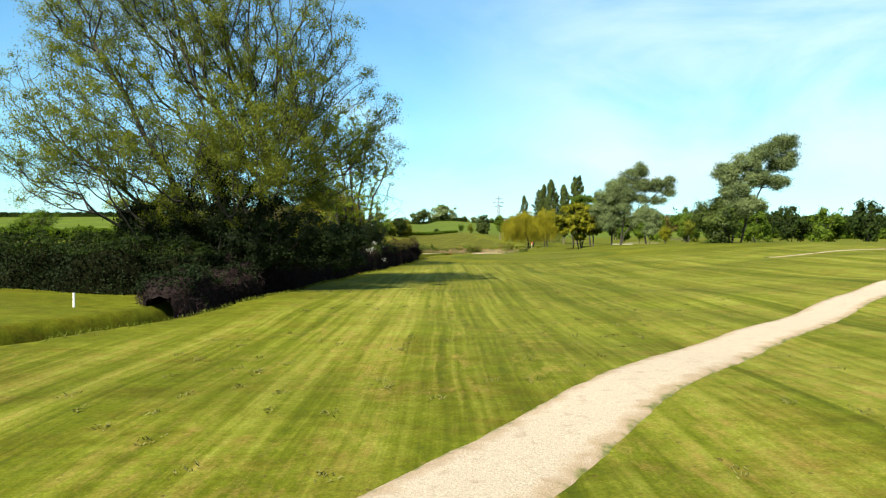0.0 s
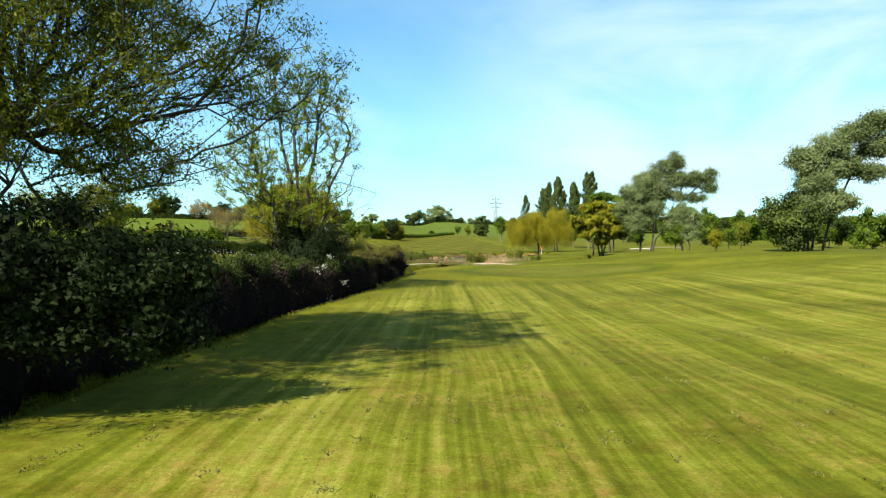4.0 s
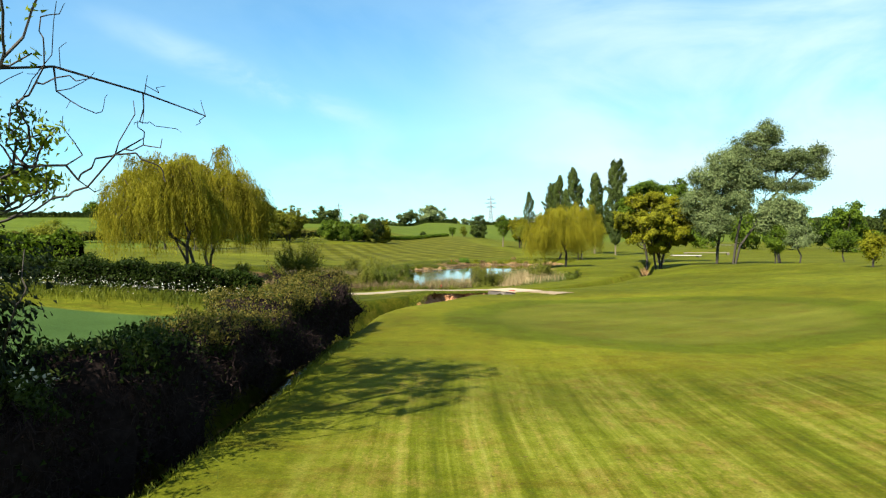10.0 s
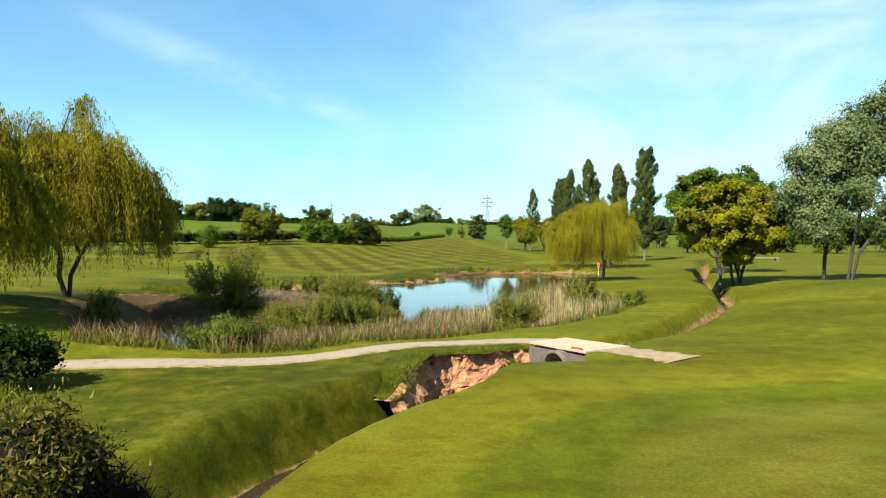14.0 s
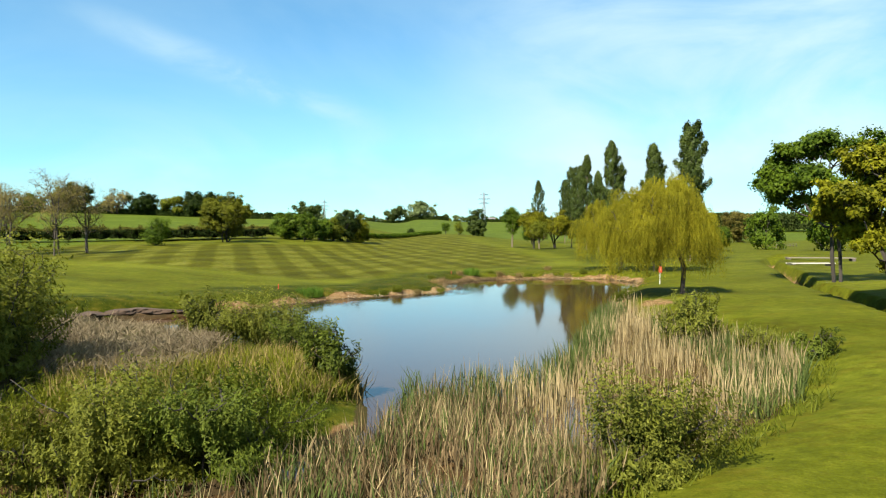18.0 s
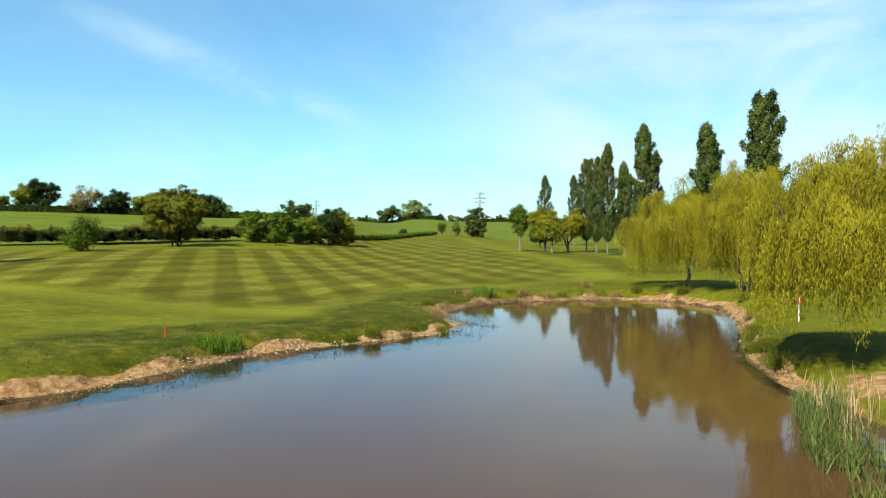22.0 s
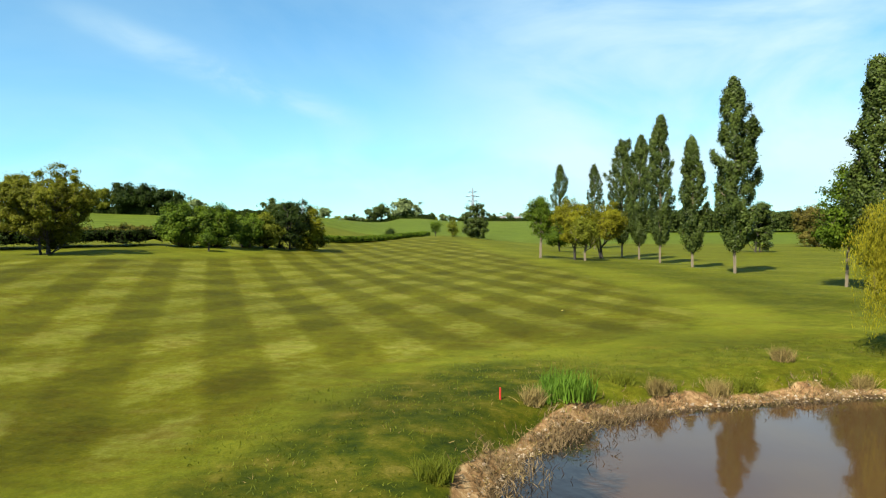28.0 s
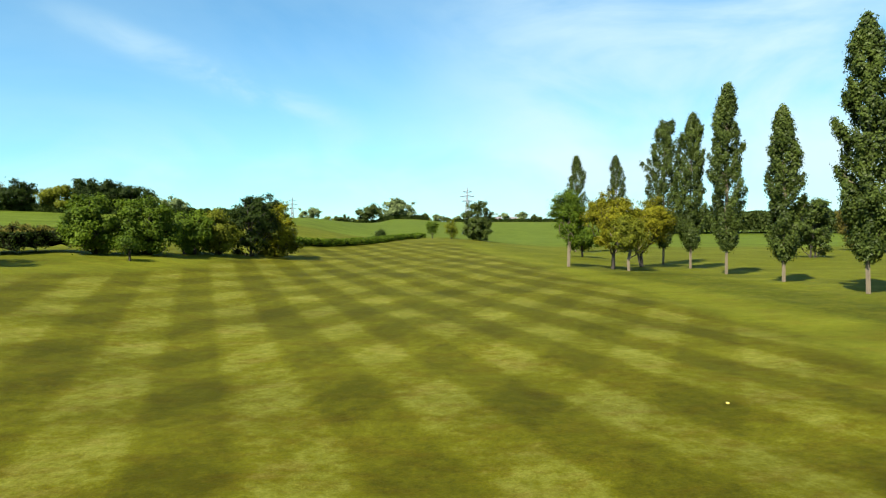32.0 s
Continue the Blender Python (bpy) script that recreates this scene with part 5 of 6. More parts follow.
# ridge trees
for k, (x, y, tall, wide, lf, n) in enumerate([(-185, 492, 17, 15, MAT_LEAF_DARK, 11000), (-196, 495, 15, 15, MAT_LEAF_OLIVE, 9000), (-163, 488, 15, 17, MAT_LEAF_BUDS, 2600), (-150, 490, 13, 15, MAT_LEAF_DARK, 10000), (-136, 494, 12, 15, MAT_LEAF_OLIVE, 8000), (-124, 492, 14.5, 15, MAT_LEAF_DARK, 10000), (-114, 494, 15, 16, MAT_LEAF_DARK, 11000), (-105, 491, 13, 14, MAT_LEAF_DARK, 10000), (-215, 500, 10, 16, MAT_LEAF_GREEN, 8000)]):
    round_tree("ridge_tree", (x, y, ground_at(x, y) - 0.8), "bare grey spreading tree on the ridge" if lf is MAT_LEAF_BUDS else "rounded tree on the ridge hedge", 140 + k, tall, wide, lf, 260 if lf is MAT_LEAF_BUDS else 120, n, 0.12, size=(0.62, 0.46), lumps=16, lump=0.36, spread=0.75, group="ridge trees", tip=0.05 if lf is MAT_LEAF_BUDS else 0.03)
# trees of the horizon
far_kinds = [round_tree("far_tree", (0, 0, 0), "hazy round tree on the horizon", 150 + k, 20, 22, lf, 40, 2700, 0.05, size=(1.6, 1.2), lumps=9, spread=1.5, group="horizon trees", tip=0.06) for k, lf in enumerate((MAT_LEAF_FAR, MAT_LEAF_GREEN, MAT_LEAF_OLIVE, MAT_LEAF_SILVER))]
FAR = [(-38, 1000, 1.0, 0), (-12, 1004, 1.05, 3), (2, 1006, 0.9, 3), (-70, 1000, 0.5, 0), (-98, 930, 0.75, 3), (-115, 800, 0.85, 0), (-190, 760, 0.8, 3), (-176, 764, 0.7, 3), (36, 1150, 0.45, 2), (60, 1160, 0.5, 0), (100, 1120, 0.5, 1), (128, 1090, 0.6, 3), (150, 1080, 0.65, 3), (172, 1090, 0.5, 0),
       (-240, 800, 0.6, 1), (-300, 760, 0.7, 0), (-86, 980, 0.4, 1), (205, 1080, 0.55, 2), (240, 1060, 0.6, 0), (18, 1100, 0.4, 1), (80, 1130, 0.35, 2), (-22, 1010, 0.45, 1), (-50, 1005, 0.45, 2), (-60, 1002, 0.4, 3), (-82, 1000, 0.5, 2), (45, 1080, 0.5, 3), (26, 1060, 0.45, 0), (70, 1090, 0.45, 3), (112, 1090, 0.5, 0), (-130, 960, 0.6, 3), (-145, 900, 0.5, 1), (-205, 770, 0.5, 0), (270, 1050, 0.6, 1), (300, 1040, 0.6, 0)]
for k, (x, y, s, kind) in enumerate(FAR):
    m4 = Matrix.Translation((x, y, ground_at(x, y) - 1.0)) @ Matrix.Rotation(k * 1.7, 4, "Z")
    src = far_kinds[kind]
    t = src if k == [f[3] for f in FAR].index(kind) else copy_thing(src, m4)
    t.matrix_basis = m4 @ Matrix.Diagonal((1.35 * s, 1.35 * s, 1.25 * s, 1))
hedge("hedge", [(-330, 985), (-130, 996), (-60, 994), (30, 996)], "far dark hedge on the horizon", 17, 4.5, 5.0, MAT_LEAF_DARK, 40, (1.3, 0.9), sink=3, core=MAT_THICKET)
hedge("hedge", [(60, 1050), (180, 1040), (420, 1010)], "far dark hedge on the horizon", 18, 4.5, 5.0, MAT_LEAF_DARK, 40, (1.3, 0.9), sink=3, core=MAT_THICKET)
# the wood to the right
WOOD = [(96, 312, 10, 11, 1), (104, 296, 12, 12, 1), (112, 280, 10.5, 12, 1), (118, 262, 11.5, 13, 1), (124, 246, 10.5, 12, 0), (128, 230, 10, 12, 1), (132, 214, 11, 12, 0), (138, 198, 13, 12, 2), (146, 182, 9, 12, 1), (155, 168, 8.5, 12, 2), (170, 150, 8, 12, 1), (136, 300, 11, 13, 0), (190, 140, 8, 13, 0)]
wood_kinds = [round_tree("wood_tree", (0, 0, 0), "dense rounded tree in the wood edge", 170 + k, 10, 11, lf, 70, 5000, 0.04, size=(0.52, 0.42), lumps=14, spread=0.6, group="wood edge") for k, lf in enumerate((MAT_LEAF_DARK, MAT_LEAF_GREEN, MAT_LEAF_OLIVE))]
for k, (x, y, tall, wide, kind) in enumerate(WOOD):
    m4 = Matrix.Translation(zed(x, y)) @ Matrix.Rotation(k * 2.1, 4, "Z")
    t = wood_kinds[kind] if k == [f[4] for f in WOOD].index(kind) else copy_thing(wood_kinds[kind], m4)
    t.matrix_basis = m4 @ Matrix.Diagonal((wide / 11, wide / 11, tall / 7.6, 1))
hedge("far_wood", [(132, 640), (150, 628), (260, 640), (420, 640), (640, 600)], "long grey-green wood behind the far fields", 19, 12.5, 30, MAT_LEAF_FAR, 90, (1.5, 1.2), category="woodland", sink=2, core=MAT_THICKET)
hedge("far_wood", [(170, 420), (260, 380), (420, 330)], "dark wood on the skyline", 20, 5, 22, MAT_LEAF_GREEN, 60, (1.3, 1.0), category="woodland", sink=2, core=MAT_THICKET)
round_tree("field_tree", zed(78, 300), "bushy dark tree in the far field", 190, 6.0, 5.5, MAT_LEAF_GREEN, 140, 9000, 0.05, size=(0.3, 0.24), trunks=2)
round_tree("field_tree", zed(128, 398), "wide brownish tree in the far field", 191, 13.0, 14.0, MAT_LEAF_HEDGETOP, 260, 20000, 0.04, size=(0.42, 0.3), lumps=14, lump=0.36, spread=0.5, trunks=3)
make_tree("birch_tree", zed(43.6, 254), "slim pale-stemmed tree beside the poplars", 192, [stem(0, 0, 0.3, 0, 10.5, 6, 0.1, 2)], [(0, 0, 8, 2.6, 2.4, 4), (-1, 0, 6, 2.2, 2, 2.6), (0.6, 0, 10.5, 1.4, 1.4, 2)], 170, 15000, MAT_LEAF_GREEN, MAT_BARK_PALE, (0.22, 0.15), 0.35, 0.014)
make_tree("holm_oak", zed(22, 417), "dense dark egg-shaped evergreen tree", 193, [stem(-1, 0, -1.4, 0, 8, 5, 0.1, 1), stem(1, 0, 1.4, 0, 8, 5, 0.1, 2)], [(-1.6, 0, 6.0, 2.9, 2.9, 6), (1.6, 0, 5.6, 3.0, 2.9, 6.2), (0, 0, 4, 3.9, 3.5, 3.6)], 200, 22000, MAT_LEAF_POPLAR, MAT_BARK, (0.36, 0.26), 0.4, 0.02)
round_tree("young_tree", zed(8.8, 417), "narrow young tree by the far green", 194, 5.2, 2.6, MAT_LEAF_GREEN, 60, 2600, 0.05, size=(0.24, 0.18), lumps=4)
round_tree("young_tree", zed(14.4, 417), "small open young tree by the far green", 195, 5.6, 4.0, MAT_LEAF_OLIVE, 70, 3000, 0.05, size=(0.24, 0.18), lumps=4)
round_tree("young_tree", zed(-6, 402), "small bush by the far green", 196, 2.6, 3.4, MAT_LEAF_DARK, 50, 2400, 0.05, size=(0.24, 0.18), lumps=4)


# pylons on the skyline
MAT_STEEL = plain_mat("galvanised_steel", (0.32, 0.36, 0.40), 0.6, 0.15)


def pylon(at, label, tall, seed=0):
    thing = tagged(new("electricity_pylon"), label, "pylon")
    thing.location = at
    a, b = [], []
    prof = [(0, 4.0), (0.45, 1.9), (0.62, 1.2), (1.0, 0.25)]
    hs = np.linspace(0, 1, 11)
    wd = np.interp(hs, [p[0] for p in prof], [p[1] for p in prof])
    ring = lambda k: [np.array((sx * wd[k], sy * wd[k], hs[k] * tall)) for sx, sy in ((-1, -1), (1, -1), (1, 1), (-1, 1))]
    for k in range(10):
        lo, hi = ring(k), ring(k + 1)
        for q in range(4):
            a += [lo[q], lo[q], lo[(q + 1) % 4], hi[q]]
            b += [hi[q], hi[(q + 1) % 4], hi[q], hi[(q + 1) % 4]]
    a, b = np.array(a), np.array(b)
    put("lattice_tower", tubes("lattice_tower", a, b, np.full(len(a), 0.3), np.full(len(a), 0.3), MAT_STEEL, 4), thing)
    for h, w in ((0.62, 7.0), (0.75, 9.0), (0.88, 6.0)):
        z = h * tall
        aa = np.array([(-w, 0, z), (-w, 0, z), (w, 0, z), (w, 0, z)], float)
        bb = np.array([(0, 1, z - 0.6), (0, -1, z + 1.6), (0, 1, z - 0.6), (0, -1, z + 1.6)], float)
        put("cross_arm", tubes("cross_arm", aa, bb, np.full(4, 0.35), np.full(4, 0.35), MAT_STEEL, 4), thing)
    return thing


pylon(zed(82, 1080), "tall steel lattice pylon on the skyline", 45.5)
pylon(zed(-189, 1400), "smaller steel lattice pylon far behind the trees", 52)

MAT_RENDER_WALL = plain_mat("house_render", (0.42, 0.41, 0.39), 0.8, 0.1)
MAT_ROOF = plain_mat("house_roof", (0.22, 0.20, 0.20), 0.8, 0.2)
MAT_GLASS_DARK = plain_mat("window_dark", (0.03, 0.035, 0.04), 0.2, 0.1)
for x, y, w in ((92, 1070, 9), (120, 1066, 7), (138, 1062, 8)):
    house = tagged(new("house"), "small white far-off house with a grey roof", "house", "far houses")
    house.location = zed(x, y)
    part("wall", box_bm((w, 7, 5.2), (0, 0, 2.4)), MAT_RENDER_WALL, house)
    bm = bmesh.new()
    v = [bm.verts.new(p) for p in ((-w / 2 - 0.4, -4, 5), (w / 2 + 0.4, -4, 5), (w / 2 + 0.4, 4, 5), (-w / 2 - 0.4, 4, 5), (-w / 2 - 0.4, 0, 7.6), (w / 2 + 0.4, 0, 7.6))]
    for f in ((0, 1, 5, 4), (2, 3, 4, 5), (0, 4, 3), (1, 2, 5), (0, 3, 2, 1)):
        bm.faces.new([v[i] for i in f])
    part("roof", bm, MAT_ROOF, house)
    for wx in (-w / 4, w / 4):
        part("window", box_bm((1.4, 0.1, 1.3), (wx, -3.53, 3.4)), MAT_GLASS_DARK, house)


# ---- the pond side ----
def blades(rng, x, y, z, tall, width, lean=0.22, bend=0.35):
    """Upright blades, each a bent strip of two pieces: a tapering one on a straight one."""
    n = len(x)
    p0 = np.stack([x, y, z], 1)
    d = rng.normal(size=(n, 3)) * lean
    d[:, 2] = 1
    d = unit(d)
    side = unit(np.cross(d, rng.normal(size=(n, 3))))
    h = (tall * rng.uniform(0.65, 1.15, n))[:, None]
    w = (width * rng.uniform(0.7, 1.3, n))[:, None]
    p1 = p0 + d * h * 0.6
    p2 = p1 + unit(d + rng.normal(size=(n, 3)) * bend * (1, 1, 0.3)) * h * 0.45
    a = np.stack([p0 - side * w / 2, p0 + side * w / 2, p1 + side * w * 0.45, p1 - side * w * 0.45], 1)
    b = np.stack([p1 - side * w * 0.45, p1 + side * w * 0.45, p2 + side * w * 0.06, p2 - side * w * 0.06], 1)
    return np.concatenate([a, b], 1).reshape(-1, 4, 3)


def scatter(rng, ring, n):
    ring = list(ring)
    xs, ys = [p[0] for p in ring], [p[1] for p in ring]
    x, y = rng.uniform(min(xs), max(xs), n * 4), rng.uniform(min(ys), max(ys), n * 4)
    ok = within(x, y, ring) < 0
    return x[ok][:n], y[ok][:n]


def clumped(rng, x, y, scale, keep):
    """Thins points out in soft patches."""
    f = np.sin(x * scale + 1.3) * np.sin(y * scale * 0.9 + 0.4) + 0.6 * np.sin(x * scale * 2.3 + y * scale * 1.7) + rng.normal(size=len(x)) * 0.35
    k = f > np.quantile(f, 1 - keep)
    return x[k], y[k]


def reed_bed(label, ring, n, tall, width, mat, seed, keep=0.8, lean=0.12, base=None, bend=0.35, scale=0.9):
    rng = np.random.default_rng(seed)
    x, y = clumped(rng, *scatter(rng, ring, n), scale, keep)
    z = (np.maximum(height(x, y), -0.15) if base is None else base + 0 * x)
    return tagged(put("reeds", polys("reeds", blades(rng, x, y, z, tall, width, lean, bend), 4, mat)), label, "reeds", kind="stuff")


NEAR_BED = [(-11.2, 126.8), (-9.2, 126.2), (-4.6, 129.2), (-1.2, 131), (2.2, 133.8), (4.5, 136.4), (3.5, 141), (0.5, 146), (-1.4, 141), (-4, 135.4), (-9, 134.2), (-12.6, 134.4), (-12.2, 131)]
RIGHT_BED = [(2.4, 134.4), (6.5, 138), (12.2, 143.6), (16.6, 151), (16.8, 158), (15.4, 167), (15.6, 173), (14.2, 173), (11.6, 166), (8.8, 158), (6.6, 152), (4.4, 148.2), (0.6, 146.0), (-0.6, 143)]
FRINGE = [(-0.9, 142), (0.8, 142), (1.6, 144.6), (4.4, 145.8), (6.8, 149.8), (9.6, 156.5), (12.6, 166), (15.2, 172.4), (13.8, 172.8), (11.2, 167.5), (8.4, 158), (6.4, 153), (4.4, 149.2), (3.2, 147.2), (-0.7, 146.2)]
reed_bed("tall dry buff reeds in shallow water", NEAR_BED, 2000, 1.3, 0.028, MAT_REED_DRY, 201, 0.6, 0.14, bend=0.25, scale=1.3)
reed_bed("dry buff reed stalks with standing water between", RIGHT_BED, 6000, 1.4, 0.034, MAT_REED_DRY, 202, 0.45, 0.05, bend=0.16)
reed_bed("short broken reed stalks", RIGHT_BED, 2200, 0.7, 0.028, MAT_TUFT_DRY, 203, 0.7, 0.4)
reed_bed("fresh green reeds along the water edge", FRINGE, 8000, 1.2, 0.036, MAT_REED_GREEN, 204, 0.7, 0.15)
reed_bed("fresh green reed blades among the dry ones", NEAR_BED, 4600, 1.15, 0.04, MAT_REED_GREEN, 205, 0.6, 0.16)
reed_bed("brown broken reed litter", NEAR_BED, 7000, 0.75, 0.04, MAT_REED_BROWN, 210, 0.8, 0.55)
reed_bed("dead brown reed stalks standing in the bog", NEAR_BED, 4200, 1.2, 0.034, MAT_REED_BROWN, 213, 0.7, 0.16, bend=0.25, scale=0.8)
reed_bed("dead brown reed stalks standing in the bog", [(-18, 127.5), (-11, 126.8), (-9, 134), (-9.5, 138), (-14, 142.5), (-17.5, 146), (-20, 140), (-18.5, 134)], 3600, 0.9, 0.032, MAT_REED_BROWN, 214, 0.6, 0.35, scale=0.7)
reed_bed("fresh green reed blades among the dry ones", [(9.5, 142), (12.4, 143.6), (16.8, 151), (17, 158), (14.8, 166), (13, 160), (12.6, 152)], 4500, 1.0, 0.035, MAT_REED_GREEN, 206, 0.6, 0.2)
ISLE = [(-2.2, 146), (-3.6, 150.4), (-8.6, 154.8), (-12, 157), (-17, 159.5), (-22, 162.4), (-25, 153), (-19, 149), (-14, 143.5), (-10, 139), (-4.5, 138)]
reed_bed("rough tussocky grass on the boggy bank", ISLE, 15000, 0.5, 0.035, MAT_TUFT, 207, 0.85, 0.45)
reed_bed("tall yellow-green herbs and grass on the bank", [(-11, 139), (-7, 138.4), (-2.6, 144.4), (-2.4, 147.2), (-4, 150), (-8, 150), (-12, 145)], 15000, 0.62, 0.030, MAT_HERB, 211, 0.85, 0.35)
reed_bed("brown dead stems among the tall grass", [(-11, 139), (-7, 138.4), (-2.0, 144.4), (-2.2, 147.2), (-4, 150), (-8, 150), (-12, 145)], 2600, 0.9, 0.03, MAT_TUFT_DRY, 212, 0.8, 0.35)
reed_bed("long pale dead grass on the boggy bank", [(-9.6, 144.5), (-8.2, 148.4), (-9.6, 155), (-14.8, 159), (-18.5, 158), (-18, 150), (-13, 145)], 17000, 1.05, 0.035, MAT_SEDGE_DEAD, 208, 0.85, 1.0, bend=1.2)
BANK_FRONT = [(-17, 125.6), (-9.2, 125.2), (-4.6, 127.4), (-1.2, 129.6), (2.4, 132.6), (6.8, 136.8), (12.6, 142.4), (17.4, 150), (18.6, 157), (16.9, 158), (16.2, 151.5), (12.2, 144.3), (6.5, 138.6), (2.2, 134.8), (-1.2, 132), (-4.6, 130), (-9.2, 127.6), (-16, 128)]
VERGE = [(-17, 124.2), (-9.2, 123.6), (-6.0, 124.4), (-3.6, 126.2), (-1.0, 128.6), (2.0, 131.4), (2.2, 134), (-1.2, 131.4), (-4.6, 129.4), (-9.2, 127), (-16, 127)]
reed_bed("coarse herbs and sedge between path and reeds", VERGE, 5000, 0.45, 0.032, MAT_TUFT, 215, 0.75, 0.45)
reed_bed("brown dead reed stalks at the path side", VERGE, 1800, 0.9, 0.03, MAT_REED_BROWN, 216, 0.6, 0.3)
reed_bed("uncut grass fringe before the reeds", BANK_FRONT, 9000, 0.42, 0.03, MAT_TUFT, 209, 0.8, 0.5)
LEFT_SHORE = [(-14, 175.5), (-11.6, 180.6), (-9.4, 184.2), (-6.4, 187), (-2.6, 189.4), (1.0, 192.4), (3.2, 196.6), (2.0, 201), (2.3, 206.2), (4.2, 209.8), (7, 213), (10.6, 214.5), (15.7, 215.7), (20, 216.3), (25, 214.4), (26.8, 207), (20.4, 189.8), (17.2, 182.4)]
rng = np.random.default_rng(230)
seg = np.array(LEFT_SHORE)
k = rng.integers(0, len(seg) - 1, 5200)
f = rng.uniform(0, 1, (5200, 1))
p = seg[k] * (1 - f) + seg[k + 1] * f + rng.normal(size=(5200, 2)) * (0.55, 0.55)
x, y = clumped(rng, p[:, 0], p[:, 1], 1.4, 0.55)
tagged(put("shore_litter", polys("shore_litter", blades(rng, x, y, height(x, y).clip(-0.05), 0.3, 0.022, 1.2, 1.0), 4, MAT_TUFT_DRY)), "dead stems and litter along the muddy shore", "litter", kind="stuff")

# dead weed stems, crowded beyond a few to darken the reflecting water
n = 9000
k = rng.integers(0, 12, n)
f = rng.uniform(0, 1, (n, 1))
p = seg[k] * (1 - f) + seg[k + 1] * f + np.abs(rng.normal(size=(n, 1))) * (1.5, -1.5) + rng.normal(size=(n, 2)) * 0.3
x, y = clumped(rng, p[:, 0], p[:, 1], 0.55, 0.5)
inside = within(x, y, POND)
keep = (inside < -0.05) & (inside > -4.2 + 2.2 * ease(2, 8, x))
x, y = x[keep], y[keep]
tagged(put("dead_water_weeds", polys("dead_water_weeds", blades(rng, x, y, 0 * x - 0.04, 0.17 + 0.14 * (rng.uniform(size=len(x)) > 0.9), 0.024, 1.5, 1.6), 4, MAT_WEED_DEAD)), "dark dead weed stems in the shallows, crowded to darken the reflection", "water weeds", kind="stuff")
n = 5200
k = rng.choice([8, 9, 9, 10, 10, 7, 11, 12], n)
f = rng.uniform(0, 1, (n, 1))
p = seg[k] * (1 - f) + seg[k + 1] * f + rng.normal(size=(n, 2)) * 0.5
x, y = clumped(rng, p[:, 0], p[:, 1], 1.1, 0.6)
tagged(put("shore_sedge", polys("shore_sedge", blades(rng, x, y, height(x, y).clip(-0.02), 0.36, 0.022, 0.7, 0.8), 4, MAT_REED_BROWN)), "tan dead sedge on the pond corner", "sedge", kind="stuff")


def tussock(at, label, seed, tall, spread, mat, n=260, name="tussock", lean=0.4, width=0.022, category="grass tuft", group=""):
    rng = np.random.default_rng(seed)
    r, a = rng.uniform(0, 1, n) ** 0.7 * spread, rng.uniform(0, 6.283, n)
    x, y = np.cos(a) * r, np.sin(a) * r
    ob = put(name, polys(name, blades(rng, x, y, 0 * x - 0.03, tall, width, lean, 0.5), 4, mat), at=at)
    return tagged(ob, label, category, group)


for k, (x, y, tall, wide, dry) in enumerate([(4.7, 213.0, 0.75, 0.45, 1), (10.2, 215.2, 0.7, 0.45, 1), (9.0, 216.0, 0.5, 0.5, 0), (13, 216.0, 0.8, 0.55, 1), (14.4, 216.4, 0.6, 0.6, 0), (17.5, 219, 0.7, 0.5, 1), (20, 217, 0.6, 0.5, 1), (22.2, 217, 0.7, 0.5, 0), (-4.0, 188.8, 0.6, 0.4, 0), (-2.8, 189.6, 0.8, 0.5, 0),
                                             (-0.8, 190.8, 0.5, 0.4, 1), (1.6, 193.2, 0.5, 0.4, 0), (1.4, 199.5, 0.6, 0.6, 1), (1.0, 203, 0.7, 0.6, 1), (0.8, 205.5, 0.6, 0.5, 0), (18.0, 184, 0.8, 0.6, 0), (19.6, 187.4, 0.9, 0.6, 0), (21.4, 191, 0.7, 0.6, 0), (16.6, 179, 0.9, 0.7, 0), (24, 196.5, 0.7, 0.5, 1), (27.6, 205, 0.9, 0.7, 0), (26, 214.6, 0.9, 0.7, 0)]):
    tussock((x, y, ground_at(x, y)), "tuft of dry brown sedge on the pond bank" if dry else "tuft of green and straw sedge on the bank", 300 + k, tall, wide, MAT_TUFT_DRY if dry else MAT_TUFT, 300, group="bank tufts")
tussock((-10.6, 184.6, ground_at(-10.6, 184.6)), "bright green clump of iris leaves at the shore", 330, 0.95, 1.25, MAT_IRIS, 420, "iris_clump", 0.18, 0.04, "iris")
tussock((6.3, 214.2, ground_at(6.3, 214.2)), "bright green clump of iris leaves at the shore", 331, 1.05, 1.1, MAT_IRIS, 420, "iris_clump", 0.18, 0.04, "iris")
tussock((5.2, 213.4, ground_at(5.2, 213.4)), "green clump of iris leaves in the pond margin", 332, 0.7, 0.5, MAT_IRIS, 140, "iris_clump", 0.2, 0.035, "iris")

